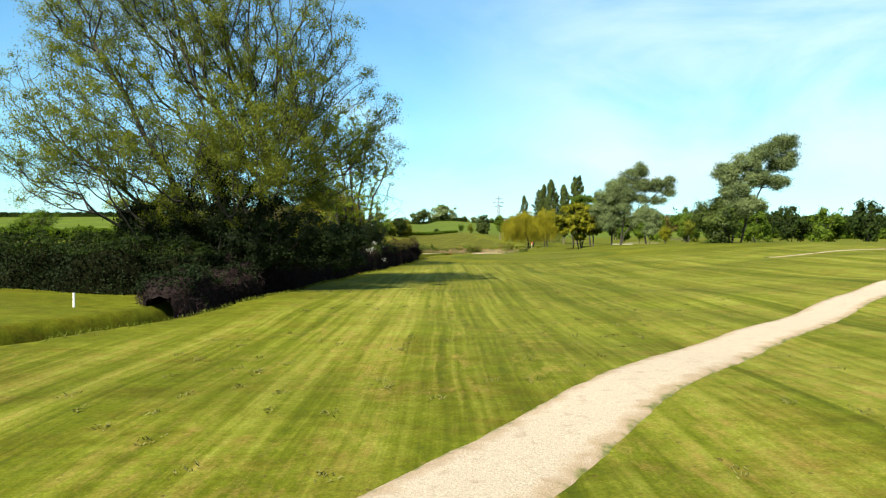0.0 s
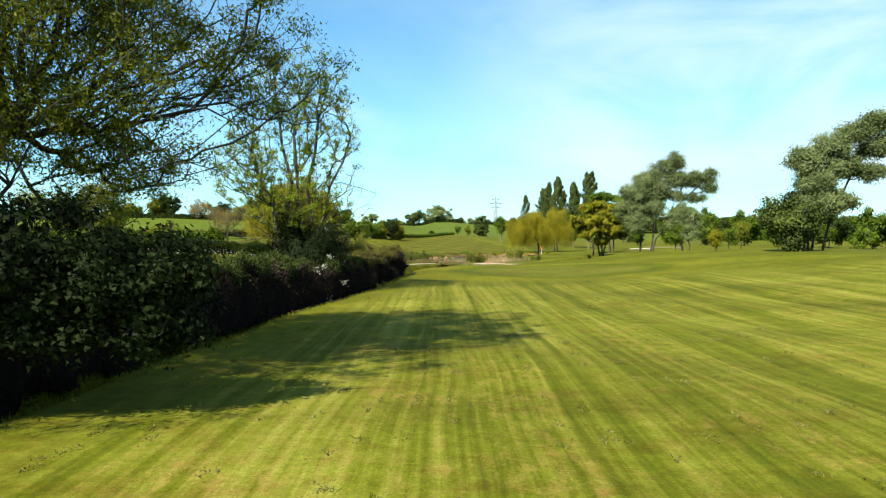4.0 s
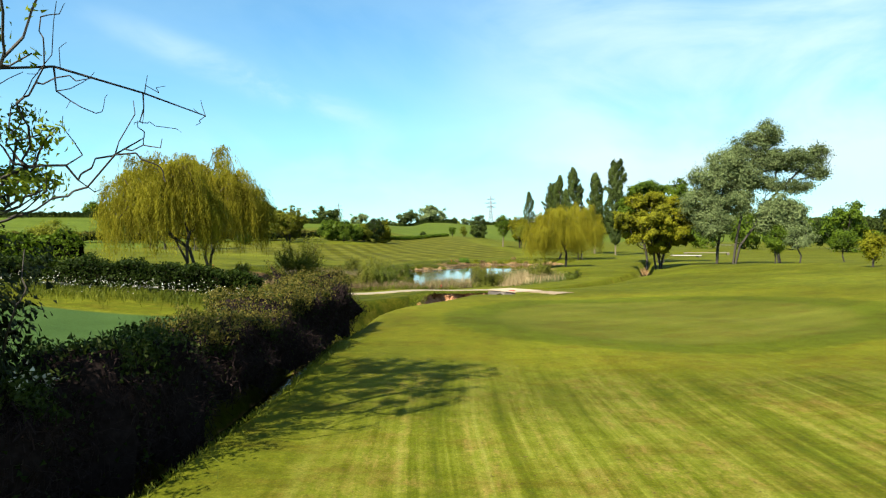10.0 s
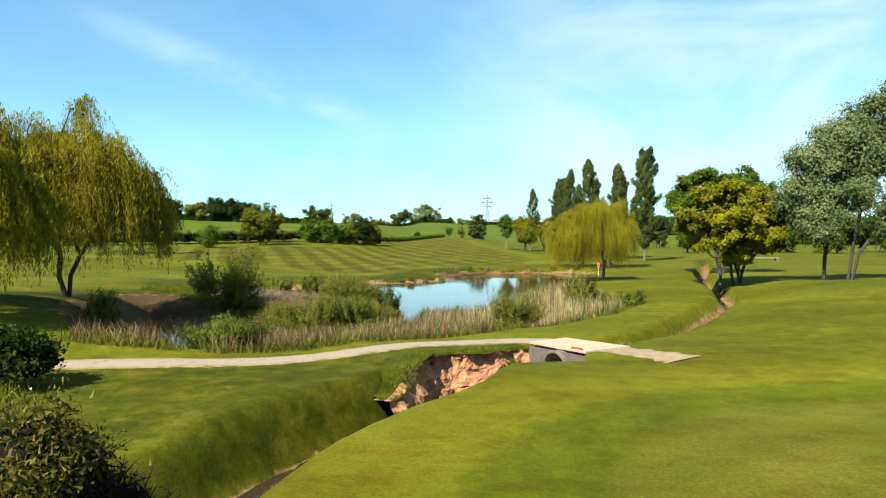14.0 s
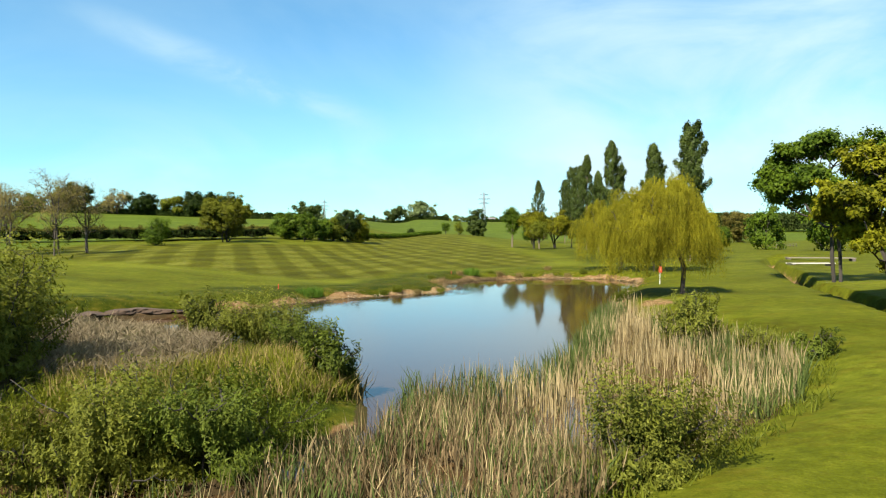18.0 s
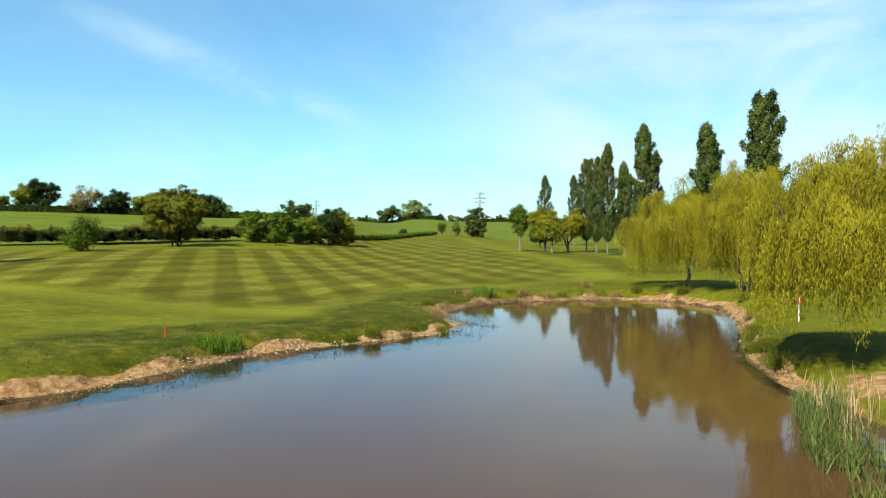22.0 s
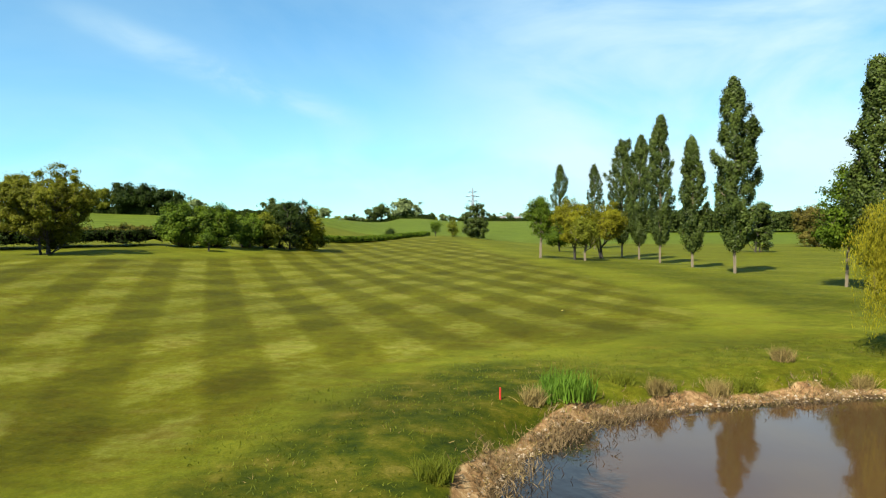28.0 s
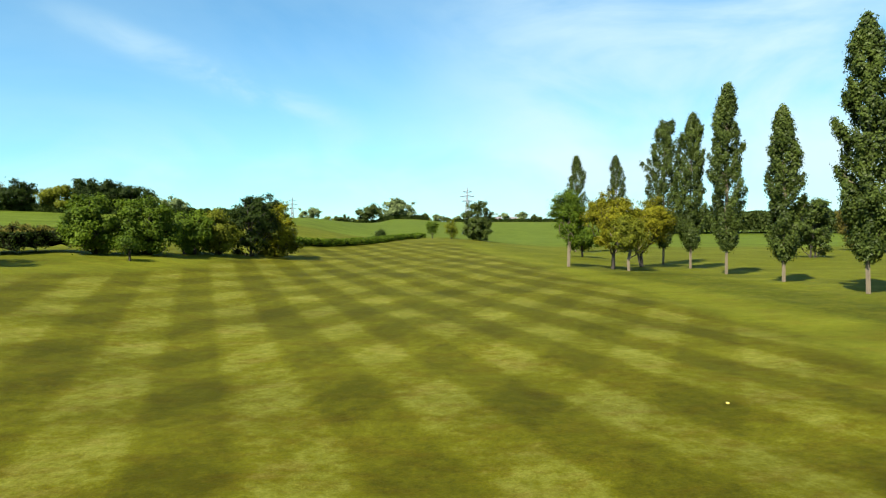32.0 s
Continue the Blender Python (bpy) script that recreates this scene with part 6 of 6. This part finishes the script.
for k, (x, y, tall, wide, n, lf) in enumerate([(-15.2, 146, 5.0, 6.4, 28000, MAT_LEAF_SALLOW), (-7.3, 137.3, 2.9, 5.4, 30000, MAT_LEAF_SALLOW), (-4.6, 137.8, 2.3, 4.2, 18000, MAT_LEAF_SALLOW_DARK), (5.0, 137.3, 2.7, 4.3, 28000, MAT_LEAF_SALLOW), (-9.8, 126.6, 2.5, 4.6, 26000, MAT_LEAF_SALLOW_DARK), (-6.9, 153.7, 2.7, 6.0, 44000, MAT_LEAF_SALLOW), (-5.3, 151.6, 2.3, 2.6, 15000, MAT_LEAF_SALLOW_DARK), (-10.5, 155.5, 2.7, 3.2, 12000, MAT_LEAF_SALLOW), (-17.2, 172.6, 1.8, 2.8, 10000, MAT_LEAF_SALLOW),
                                                (14.4, 157.2, 3.0, 3.8, 18000, MAT_LEAF_SALLOW), (15.9, 153.6, 1.8, 2.2, 7000, MAT_LEAF_SALLOW), (17.0, 151, 1.3, 2.0, 6000, MAT_LEAF_SALLOW_DARK), (-3.2, 145.6, 2.2, 1.8, 7000, MAT_LEAF_SALLOW_DARK), (-18.5, 132, 2.2, 3.0, 9000, MAT_LEAF_SALLOW)]):
    shrub("sallow_bush", (x, y, max(0.0, ground_at(x, y))), "grey-green sallow bush in the boggy pond edge", 220 + k, tall, wide, lf, int(n * (0.9 if y < 143 or 151 < y < 155 else 0.55)), (0.125, 0.036) if y < 143 or 151 < y < 155 else (0.185, 0.06), 70, "sallow bushes", up=True)

# ---- the culvert and its crossing ----
slab = [(4.7, 126.8), (6.8, 128.2), (9.25, 125.3), (6.76, 123.8)]
MAT_RED = plain_mat("red_paint", (0.62, 0.035, 0.02), 0.5, 0.2)
MAT_WHITE = plain_mat("white_paint", (1.1, 1.08, 1.0), 0.6, 0.15)
MAT_ORANGE = plain_mat("orange_red_cloth", (0.75, 0.09, 0.02), 0.7, 0.15)
MAT_YELLOW = plain_mat("yellow_paint", (0.70, 0.55, 0.12), 0.6, 0.2)
MAT_TIMBER_PALE = plain_mat("pale_timber", (0.62, 0.58, 0.50), 0.8, 0.3)
MAT_TIMBER = plain_mat("weathered_timber", (0.24, 0.20, 0.15), 0.85, 0.3)


def prism(name, ring, lo, hi, mat, parent, label="", bevel=0.03):
    bm = bmesh.new()
    f = bm.faces.new([bm.verts.new((x, y, lo)) for x, y in ring])
    top = bmesh.ops.extrude_face_region(bm, geom=[f])
    bmesh.ops.translate(bm, vec=(0, 0, hi - lo), verts=[g for g in top["geom"] if isinstance(g, bmesh.types.BMVert)])
    bmesh.ops.recalc_face_normals(bm, faces=bm.faces[:])
    if bevel:
        bmesh.ops.bevel(bm, geom=bm.edges[:], offset=bevel, segments=2, affect="EDGES")
    return part(name, bm, mat, parent, label)


culvert = tagged(new("culvert"), "concrete pipe culvert under a pale concrete track slab", "culvert")
culvert.location = (0, 0, 0)
prism("slab", slab, 1.0, 1.12, MAT_CONCRETE, culvert, "pale sandy concrete slab")
front = (Vector((*slab[3], 0)) - Vector((*slab[0], 0))).normalized()
out_n = Vector((front.y, -front.x, 0))
out_n = out_n if out_n.y < 0 else -out_n
mid = Vector((5.79, 125.0, 0)) + out_n * 0.1
P = lambda s, o: (mid + front * s + out_n * o)[:2]
bm = bmesh.new()
HOLE, CZ = 0.69, 0.24
ring_in, ring_out = [], []
for k in range(33):
    a = 2 * math.pi * k / 32
    ring_in.append((math.cos(a) * HOLE, CZ + math.sin(a) * HOLE))
    c, s = math.cos(a), math.sin(a)
    r = min((1.6 if c > 0 else 1.85) / max(abs(c), 1e-6), (0.98 - CZ if s > 0 else CZ + 1.0) / max(abs(s), 1e-6))
    ring_out.append((c * r, CZ + s * r))
for depth in (0.0, -0.35):
    a = [bm.verts.new((*P(u, depth), v)) for u, v in ring_in[:-1]]
    b = [bm.verts.new((*P(u, depth), v)) for u, v in ring_out[:-1]]
    for k in range(32):
        bm.faces.new((a[k], a[(k + 1) % 32], b[(k + 1) % 32], b[k]))
part("headwall", bm, MAT_CONCRETE_DARK, culvert, "weathered dark concrete headwall")
bm = box_bm((1.1, 0.3, 1.4), (*P(2.1, -0.2), 0.22), 0.03, math.atan2(front.y, front.x))
part("wing_wall", bm, MAT_CONCRETE_DARK, culvert, "weathered dark concrete wing wall")
bm = bmesh.new()
rows = []
for radius, depth in ((0.62, -4.6), (0.62, 0.16), (0.65, 0.19), (0.73, 0.19), (0.76, 0.16), (0.76, -0.3)):
    rows.append([bm.verts.new((*P(math.cos(2 * math.pi * k / 40) * radius, depth), CZ + math.sin(2 * math.pi * k / 40) * radius)) for k in range(40)])
for lo, hi in zip(rows, rows[1:]):
    for k in range(40):
        bm.faces.new((lo[k], lo[(k + 1) % 40], hi[(k + 1) % 40], hi[k])).smooth = True
part("pipe", bm, plain_mat("pipe_concrete", (0.14, 0.115, 0.088), 0.9, 0.45, 5.0), culvert, "thick concrete pipe with a worn rim")
bm = bmesh.new()
fill = [bm.verts.new((*P(u, d), -0.06)) for u, d in ((-0.54, 0.1), (0.54, 0.1), (0.54, -4.4), (-0.54, -4.4))]
bm.faces.new(fill)
part("silt", bm, MAT_CONCRETE, culvert, "pale sandy silt in the pipe")
bar = tagged(put("marker_bar", mesh_of("marker_bar", [], [], MAT_RED), at=(6.55, 124.5, 1.13)), "red painted timber bar lying on the slab", "marker bar")
bm = box_bm((0.66, 0.09, 0.06), (0, 0, 0.03), 0.012, math.atan2(front.y, front.x))
bm.to_mesh(bar.data)
bm.free()

# the eroded red earth bank between the path and the brook
rng = np.random.default_rng(240)
line = np.array([(-1.7, 118.7), (-1.15, 119.8), (-0.9, 121.2), (-0.75, 122.8), (-0.3, 124.0), (0.7, 124.75), (1.8, 125.2), (2.7, 125.9), (3.5, 126.5), (4.5, 127.0)])
seg = np.r_[0, np.cumsum(np.linalg.norm(np.diff(line, axis=0), axis=1))]
s = np.linspace(0, seg[-1], 130)
bx, by = np.interp(s, seg, line[:, 0]), np.interp(s, seg, line[:, 1])
tx, ty = np.gradient(bx), np.gradient(by)
ln = np.hypot(tx, ty)
ox, oy = ty / ln, -tx / ln
v = np.linspace(0, 1, 26)
nz = np.array([[noise.fractal(Vector((a * 0.9, b * 2.2, 3.1)), 0.8, 2.1, 5) for b in v] for a in s])
rib = np.array([noise.noise(Vector((a * 1.6, 7.7, 0.0))) for a in s])[:, None]
grow_in = ease(0, 0.9, s)[:, None]
push = (0.34 + 0.10 * ease(1, 4, bx))[:, None] + 0.8 * (0.55 * (1 - v)[None] ** 1.8 + nz * 0.30 + rib * 0.26 * (v[None] > 0.2)) * (0.3 + 0.7 * grow_in)
# hollows washed out under the turf, with ribs of earth between
pocket = np.clip(0.55 + 0.75 * np.sin(s * 3.3 + 1.5 * np.sin(s * 1.3)), 0, 1)[:, None] * grow_in * (1 - ease(7.4, 8.6, s))[:, None]
push = push - (0.12 + 0.38 * pocket) * ease(0.42 + 0.2 * (1 - pocket), 0.80, v[None] + 0 * pocket)
topz = (height(bx - ox * 1.2, by - oy * 1.2) * (0.25 + 0.75 * ease(0, 2.6, s)))[:, None]
z = -0.95 + v[None] * (topz + 0.95 - 0.02 + rib * 0.05)
z[:, -1] = topz[:, 0] - 0.06
push[:, -1] = -0.6
g = np.stack([bx[:, None] + ox[:, None] * push, by[:, None] + oy[:, None] * push, z], -1)
tagged(put("earth_bank", sheet("earth_bank", g, MAT_EARTH, False)), "crumbling red earth bank above the brook", "earth bank", kind="structure")
cols = np.linspace(0, 1, 5)[None]
reach = (0.50 + 0.12 * rib[:, 0] + 0.10 * np.sin(s * 3.3 + 1.5 * np.sin(s * 1.3)) + 0.05 * np.sin(s * 9.1))[:, None] * (0.12 + 0.88 * ease(2.0, 5.0, s))[:, None] * (1 - cols) + -1.15 * cols
edge_z = (topz[:, 0] + rib[:, 0] * 0.05)[:, None] + 0.035 - 0.14 * (1 - cols) ** 6 + 0 * reach
ex, ey = bx[:, None] + ox[:, None] * reach, by[:, None] + oy[:, None] * reach
follow = ease(0.35, 0.8, cols)
edge_z = edge_z * (1 - follow) + (np.maximum(height(ex, ey), edge_z - 0.25) + 0.012) * follow
edge_z[:, -1] = height(ex[:, -1], ey[:, -1]) - 0.02
me = sheet("turf_edge", np.stack([ex, ey, edge_z], -1), MAT_TURF)
me.attributes.new("deep_rough", "FLOAT", "POINT").data.foreach_set("value", np.full(ex.size, 0.7, np.float32))
tagged(put("turf_edge", me), "turf edge overhanging the red earth bank", "turf", kind="structure")
for k in range(26):
    a = rng.uniform(0.25, 0.95)
    i = int(a * 129)
    q = (bx[i] + ox[i] * rng.uniform(0.8, 1.3), by[i] + oy[i] * rng.uniform(0.8, 1.3))
    bm = bmesh.new()
    bmesh.ops.create_icosphere(bm, subdivisions=1, radius=rng.uniform(0.05, 0.16))
    for w in bm.verts:
        w.co *= rng.uniform(0.65, 1.25)
    ob = part("earth_clod", bm, MAT_EARTH, None)
    ob.location = (*q, -0.82 + rng.uniform(0, 0.06))
    tagged(ob, "fallen clod of red earth at the brook", "clod", "earth clods")
for k, (x, y) in enumerate([(9.1, 127.3), (9.5, 126.9), (10.0, 127.6), (10.5, 128.3)]):
    tussock((x, y, ground_at(x, y)), "dry brown sedge tuft on the brook edge", 345 + k, 0.5, 0.35, MAT_TUFT_DRY, 160, group="bank tufts")
tussock((3.75, 125.0, 0.35), "small green weed on the earth bank", 341, 0.35, 0.3, MAT_TUFT, 120, "weed", 0.8, 0.03, "weed")
# overhanging turf along the top of the bank
n = 3200
i = rng.integers(0, 130, n)
o = rng.uniform(-0.5, 0.52, n)
x, y = bx[i] + ox[i] * o, by[i] + oy[i] * o
tagged(put("turf_lip", polys("turf_lip", blades(rng, x, y, topz[i, 0] + 0 * x - 0.02, 0.13, 0.02, 0.9, 0.8), 4, MAT_TUFT)), "ragged turf hanging over the earth bank", "grass", kind="stuff")


# the low undercut bank on the west side of the pond
MAT_PEAT = plain_mat("dark_wet_soil", (0.085, 0.048, 0.026), 0.95, 0.5, 3.0)


def cut_bank(line, label, seed, tall, mat, over=0.25):
    line = np.array(line, float)
    seg = np.r_[0, np.cumsum(np.linalg.norm(np.diff(line, axis=0), axis=1))]
    s = np.arange(0, seg[-1], 0.22)
    px, py = np.interp(s, seg, line[:, 0]), np.interp(s, seg, line[:, 1])
    tx, ty = np.gradient(px), np.gradient(py)
    l = np.hypot(tx, ty)
    ox, oy = ty / l, -tx / l
    v = np.linspace(0, 1, 9)
    rough = np.array([[noise.fractal(Vector((a * 0.8, b * 2.0, seed)), 0.8, 2.1, 4) for b in v] for a in s])
    top = (np.maximum(height(px - ox * 0.5, py - oy * 0.5), tall) * (0.95 + 0.4 * rough[:, 4]).clip(0.6, 1.1))[:, None]
    push = over * v[None] ** 1.5 + rough * 0.4
    push[:, -1] = -0.7
    z = -0.25 + (top + 0.25) * np.minimum(1, v * 1.12)[None]
    z[:, -1] = height(px - ox * 0.7, py - oy * 0.7) - 0.04
    g = np.stack([px[:, None] + ox[:, None] * push, py[:, None] + oy[:, None] * push, z], -1)
    tagged(put("earth_bank", sheet("earth_bank", g, mat, False)), label, "earth bank", kind="structure")


cut_bank([(-23.0, 166.8), (-22.4, 168.2), (-20.4, 170.7), (-18.4, 172.2), (-16.9, 173.0)], "dark undercut soil bank beside the pond", 4.4, 0.30, MAT_PEAT, 0.15)
MAT_STONE = leaf_mat("shore_stone", (0.16, 0.11, 0.07), (0.40, 0.32, 0.22), 0.0, 0.8)
rng = np.random.default_rng(245)
seg = np.array(LEFT_SHORE)
n = 2600
k = rng.choice(len(seg) - 1, n)
f = rng.uniform(0, 1, (n, 1))
p = seg[k] * (1 - f) + seg[k + 1] * f + rng.normal(size=(n, 2)) * 0.5
w = within(p[:, 0], p[:, 1], POND)
p = p[(w > 0.05) & (w < 1.1)]
size = rng.uniform(0.02, 0.045, len(p)) * rng.choice([1, 1, 1, 2.2], len(p))
tip = np.array([(1, 0, 0), (0, 1, 0), (-1, 0, 0), (0, -1, 0), (0, 0, 0.8), (0, 0, -0.5)])
q = np.stack([p[:, 0], p[:, 1], height(p[:, 0], p[:, 1]) + 0.01], 1)[:, None] + tip[None] * size[:, None, None] * rng.uniform(0.6, 1.4, (len(p), 6, 1))
fan = [(0, 1, 4), (1, 2, 4), (2, 3, 4), (3, 0, 4), (1, 0, 5), (2, 1, 5), (3, 2, 5), (0, 3, 5)]
tagged(put("shore_stones", polys("shore_stones", q[:, np.array(fan).ravel()].reshape(-1, 3), 3, MAT_STONE)), "scattered stones on the eroded pond shore", "stones", kind="stuff")


# ---- stakes, bridges and small things ----
def stake(x, y, label, tall, mat, thick=0.07, lean=0.0):
    ob = part("marker_stake", rod_bm((0, 0, -0.12), (lean, 0, tall), thick / 2, thick / 2 * 0.9, 8), mat, None)
    ob.location = (x, y, ground_at(x, y))
    return tagged(ob, label, "marker stake", "course stakes")


stake(-8.5, 66.0, "short red hazard stake at the ditch edge", 0.45, MAT_RED, lean=0.03)
stake(0.66, 131.6, "short red hazard stake before the reeds", 0.68, MAT_RED)
stake(-13.6, 185.4, "short red hazard stake above the pond", 0.52, MAT_RED)
stake(3.5, 213.1, "short red hazard stake by the pond corner", 0.45, MAT_RED)
stake(-28, 154, "short red hazard stake in the rough", 0.45, MAT_RED)
stake(-16.3, 29.7, "pale wooden post on the grass mound", 0.62, MAT_WHITE, 0.11)
post = tagged(new("marker_post"), "white post with an orange-red flag cloth", "marker post")
post.location = (23.6, 189.7, ground_at(23.6, 189.7))
part("pole", rod_bm((0, 0, -0.1), (0, 0, 1.65), 0.035, 0.03), MAT_WHITE, post)
bm = box_bm((0.34, 0.05, 0.62), (0.05, 0, 1.42), 0.02)
part("flag", bm, MAT_ORANGE, post)
disc = part("yardage_disc", rod_bm((0, 0, -0.02), (0, 0, 0.025), 0.065, 0.055, 20), MAT_YELLOW, None)
disc.location = (11.5, 238.5, ground_at(11.5, 238.5) + 0.03)
tagged(disc, "dull yellow round yardage disc set in the fairway", "yardage marker")


def footbridge(a, b, z, label, wide=1.5):
    thing = tagged(new("footbridge"), label, "bridge")
    a, b = Vector((*a, 0)), Vector((*b, 0))
    thing.location = (*((a + b) / 2)[:2], z)
    d = b - a
    ang, ln = math.atan2(d.y, d.x), d.length
    count = int(ln / 0.22)
    plank = box_bm((0.19, wide, 0.05), (0, 0, 0), 0.008)
    me = bpy.data.meshes.new("plank")
    plank.to_mesh(me)
    plank.free()
    me.materials.append(MAT_TIMBER)
    for k in range(count):
        ob = put("plank", me, thing)
        off = (k + 0.5) / count * ln - ln / 2
        ob.location, ob.rotation_euler = (math.cos(ang) * off, math.sin(ang) * off, 0.0), (0, 0, ang)
    for side in (-1, 1):
        c = Vector((-math.sin(ang), math.cos(ang), 0)) * (wide / 2 + 0.05) * side
        part("beam", box_bm((ln + 0.3, 0.12, 0.16), (c.x, c.y, -0.04), 0.01, ang), MAT_TIMBER_PALE if ln < 8 else MAT_TIMBER, thing, "pale weathered side beam" if ln < 8 else "")
    for end in (-1, 1):
        c = Vector((math.cos(ang), math.sin(ang), 0)) * (ln / 2 - 0.2) * end
        part("footing", box_bm((0.5, wide + 0.2, 1.0), (c.x, c.y, -0.6), 0.02, ang), MAT_CONCRETE_DARK, thing)
    return thing


footbridge((53.4, 220.4), (59.6, 220.4), ground_at(53.4, 220.4) + 0.22, "low pale timber footbridge over the brook")
footbridge((63.0, 239.0), (73.0, 236.2), ground_at(63.0, 239.0) + 0.3, "long pale timber bridge over the brook", 1.6)

fence = tagged(new("rail_fence"), "low weathered timber rail fence in the far rough", "fence")
fence.location = zed(108, 329)
for k in range(7):
    fx, fy = 2.3 * k, 2.3 * k
    part("post", box_bm((0.14, 0.14, 1.4), (fx, fy, ground_at(108 + fx, 329 + fy) - fence.location.z + 0.5), 0.01), MAT_TIMBER, fence)
for h in (0.55, 1.05):
    part("rail", rod_bm((0, -0.1, h), (13.8, 13.7, h + ground_at(121.8, 342.8) - fence.location.z), 0.06, 0.06), MAT_TIMBER, fence)

# blossom and cow parsley
rng = np.random.default_rng(250)


def flowers(label, centres, n, spread, seed, name="blossom", size=(0.07, 0.06)):
    rng = np.random.default_rng(seed)
    c = np.array(centres, float)
    p = c[rng.integers(0, len(c), n)] + rng.normal(size=(n, 3)) * spread
    return tagged(put(name, polys(name, leaf_cards(rng, p, *size), 3, MAT_BLOSSOM)), label, name.replace("_", " "), kind="stuff")


flowers("white may blossom on the hedge end", [(-5.3, 101.6, 1.6), (-5.3, 101.2, 1.3), (-5.3, 102.2, 1.8), (-5.3, 101.0, 1.0)], 200, 0.14, 251)
flowers("white may blossom scattered over the hawthorn", [(-8.4 + rng.normal() * 0.6, 77.5 + rng.normal() * 1.8, 2.6 + rng.normal() * 1.2) for _ in range(26)], 700, 0.12, 252)
x, y = np.linspace(-34, -13, 60), np.interp(np.linspace(-34, -13, 60), [-34, -20, -12.5], [112, 114, 115.6])
flowers("white cow parsley along the hedge foot", [(a, b - 0.6, ground_at(a, b) + 0.75) for a, b in zip(x, y)], 650, np.array((0.9, 0.7, 0.22)), 253, "cow_parsley")
x = np.linspace(-34, -12.5, 2600) + rng.normal(size=2600) * 0.4
y = np.interp(x, [-34, -20, -12.5], [112, 114, 115.6]) - np.abs(rng.normal(size=2600)) * 1.8
tagged(put("rough_grass", polys("rough_grass", blades(rng, x, y, height(x, y), 0.7, 0.035, 0.3, 0.6), 4, MAT_TUFT)), "tall uncut grass in the field corner", "grass", kind="stuff")
# grass fringe along the ditch edge
low = np.array(STREAM_LOW)
s = rng.uniform(15, 118, 16000)
x = np.interp(s, low[:, 1], low[:, 0]) + 0.9 + np.abs(rng.normal(size=16000)) * 0.55
tagged(put("rough_grass", polys("rough_grass", blades(rng, x, s, height(x, s), 0.2, 0.02, 0.6, 0.6), 4, MAT_TUFT)), "uncut grass along the ditch edge", "grass", kind="stuff")
# grass clippings left by the mower along its tracks
rng = np.random.default_rng(260)
n = 420
row = rng.choice(np.arange(-7, 15, 1.05), n) + rng.normal(size=n) * 0.16
far = rng.uniform(3, 78, n)
lie = row + 0.145 * (40 - far) * -0.15
ok = (lie > np.interp(far, low[:, 1], low[:, 0]) + 3.2) & (along(lie, far, PATH_A)[0] > 1.6)
lie, far = lie[ok], far[ok]
k = np.repeat(np.arange(len(lie)), 16)
x, y = lie[k] + rng.normal(size=len(k)) * 0.085, far[k] + rng.normal(size=len(k)) * 0.16
tagged(put("grass_clippings", polys("grass_clippings", blades(rng, x, y, height(x, y) + 0.005, 0.10, 0.022, 1.4, 1.0), 4, MAT_CLIPPINGS)), "small dry clumps of mown grass on the fairway", "grass clippings", kind="stuff")
# coarse grass of the pond banks
n = 52000
x, y = rng.uniform(-24, 27, n), rng.uniform(168, 227, n)
d = within(x, y, POND)
ok = (d > 0.9) & (d < 8.5 + 1.5 * np.sin(x * 0.3) * np.sin(y * 0.23)) & ((x < 12) | (y > 216))
x, y = clumped(rng, x[ok], y[ok], 0.8, 0.8)
tagged(put("rough_grass", polys("rough_grass", blades(rng, x, y, height(x, y) - 0.02, 0.15, 0.022, 0.7, 0.7), 4, MAT_TUFT)), "coarse uncut grass on the pond bank", "grass", kind="stuff")
n = 9000
x, y = rng.uniform(-24, 27, n), rng.uniform(168, 227, n)
d = within(x, y, POND)
ok = (d > 0.8) & (d < 7) & ((x < 12) | (y > 216))
x, y = clumped(rng, x[ok], y[ok], 0.5, 0.4)
tagged(put("dry_grass", polys("dry_grass", blades(rng, x, y, height(x, y) - 0.02, 0.2, 0.02, 0.8, 0.8), 4, MAT_TUFT_DRY)), "patches of dry brown grass on the pond bank", "grass", kind="stuff")
# dead stems that stand in the shallows
k = rng.integers(0, 12, 900)
f = rng.uniform(0, 1, (900, 1))
p = np.array(LEFT_SHORE)[k] * (1 - f) + np.array(LEFT_SHORE)[k + 1] * f + rng.normal(size=(900, 2)) * 1.3
d = within(p[:, 0], p[:, 1], POND)
p = p[(d < -0.2) & (d > -2.4)]
x, y = clumped(rng, p[:, 0], p[:, 1], 1.7, 0.5)
tagged(put("dead_stems", polys("dead_stems", blades(rng, x, y, 0 * x - 0.05, 0.42, 0.018, 0.55, 0.8), 4, MAT_TWIG)), "thin dead stems standing in the pond shallows", "dead stems", kind="stuff")
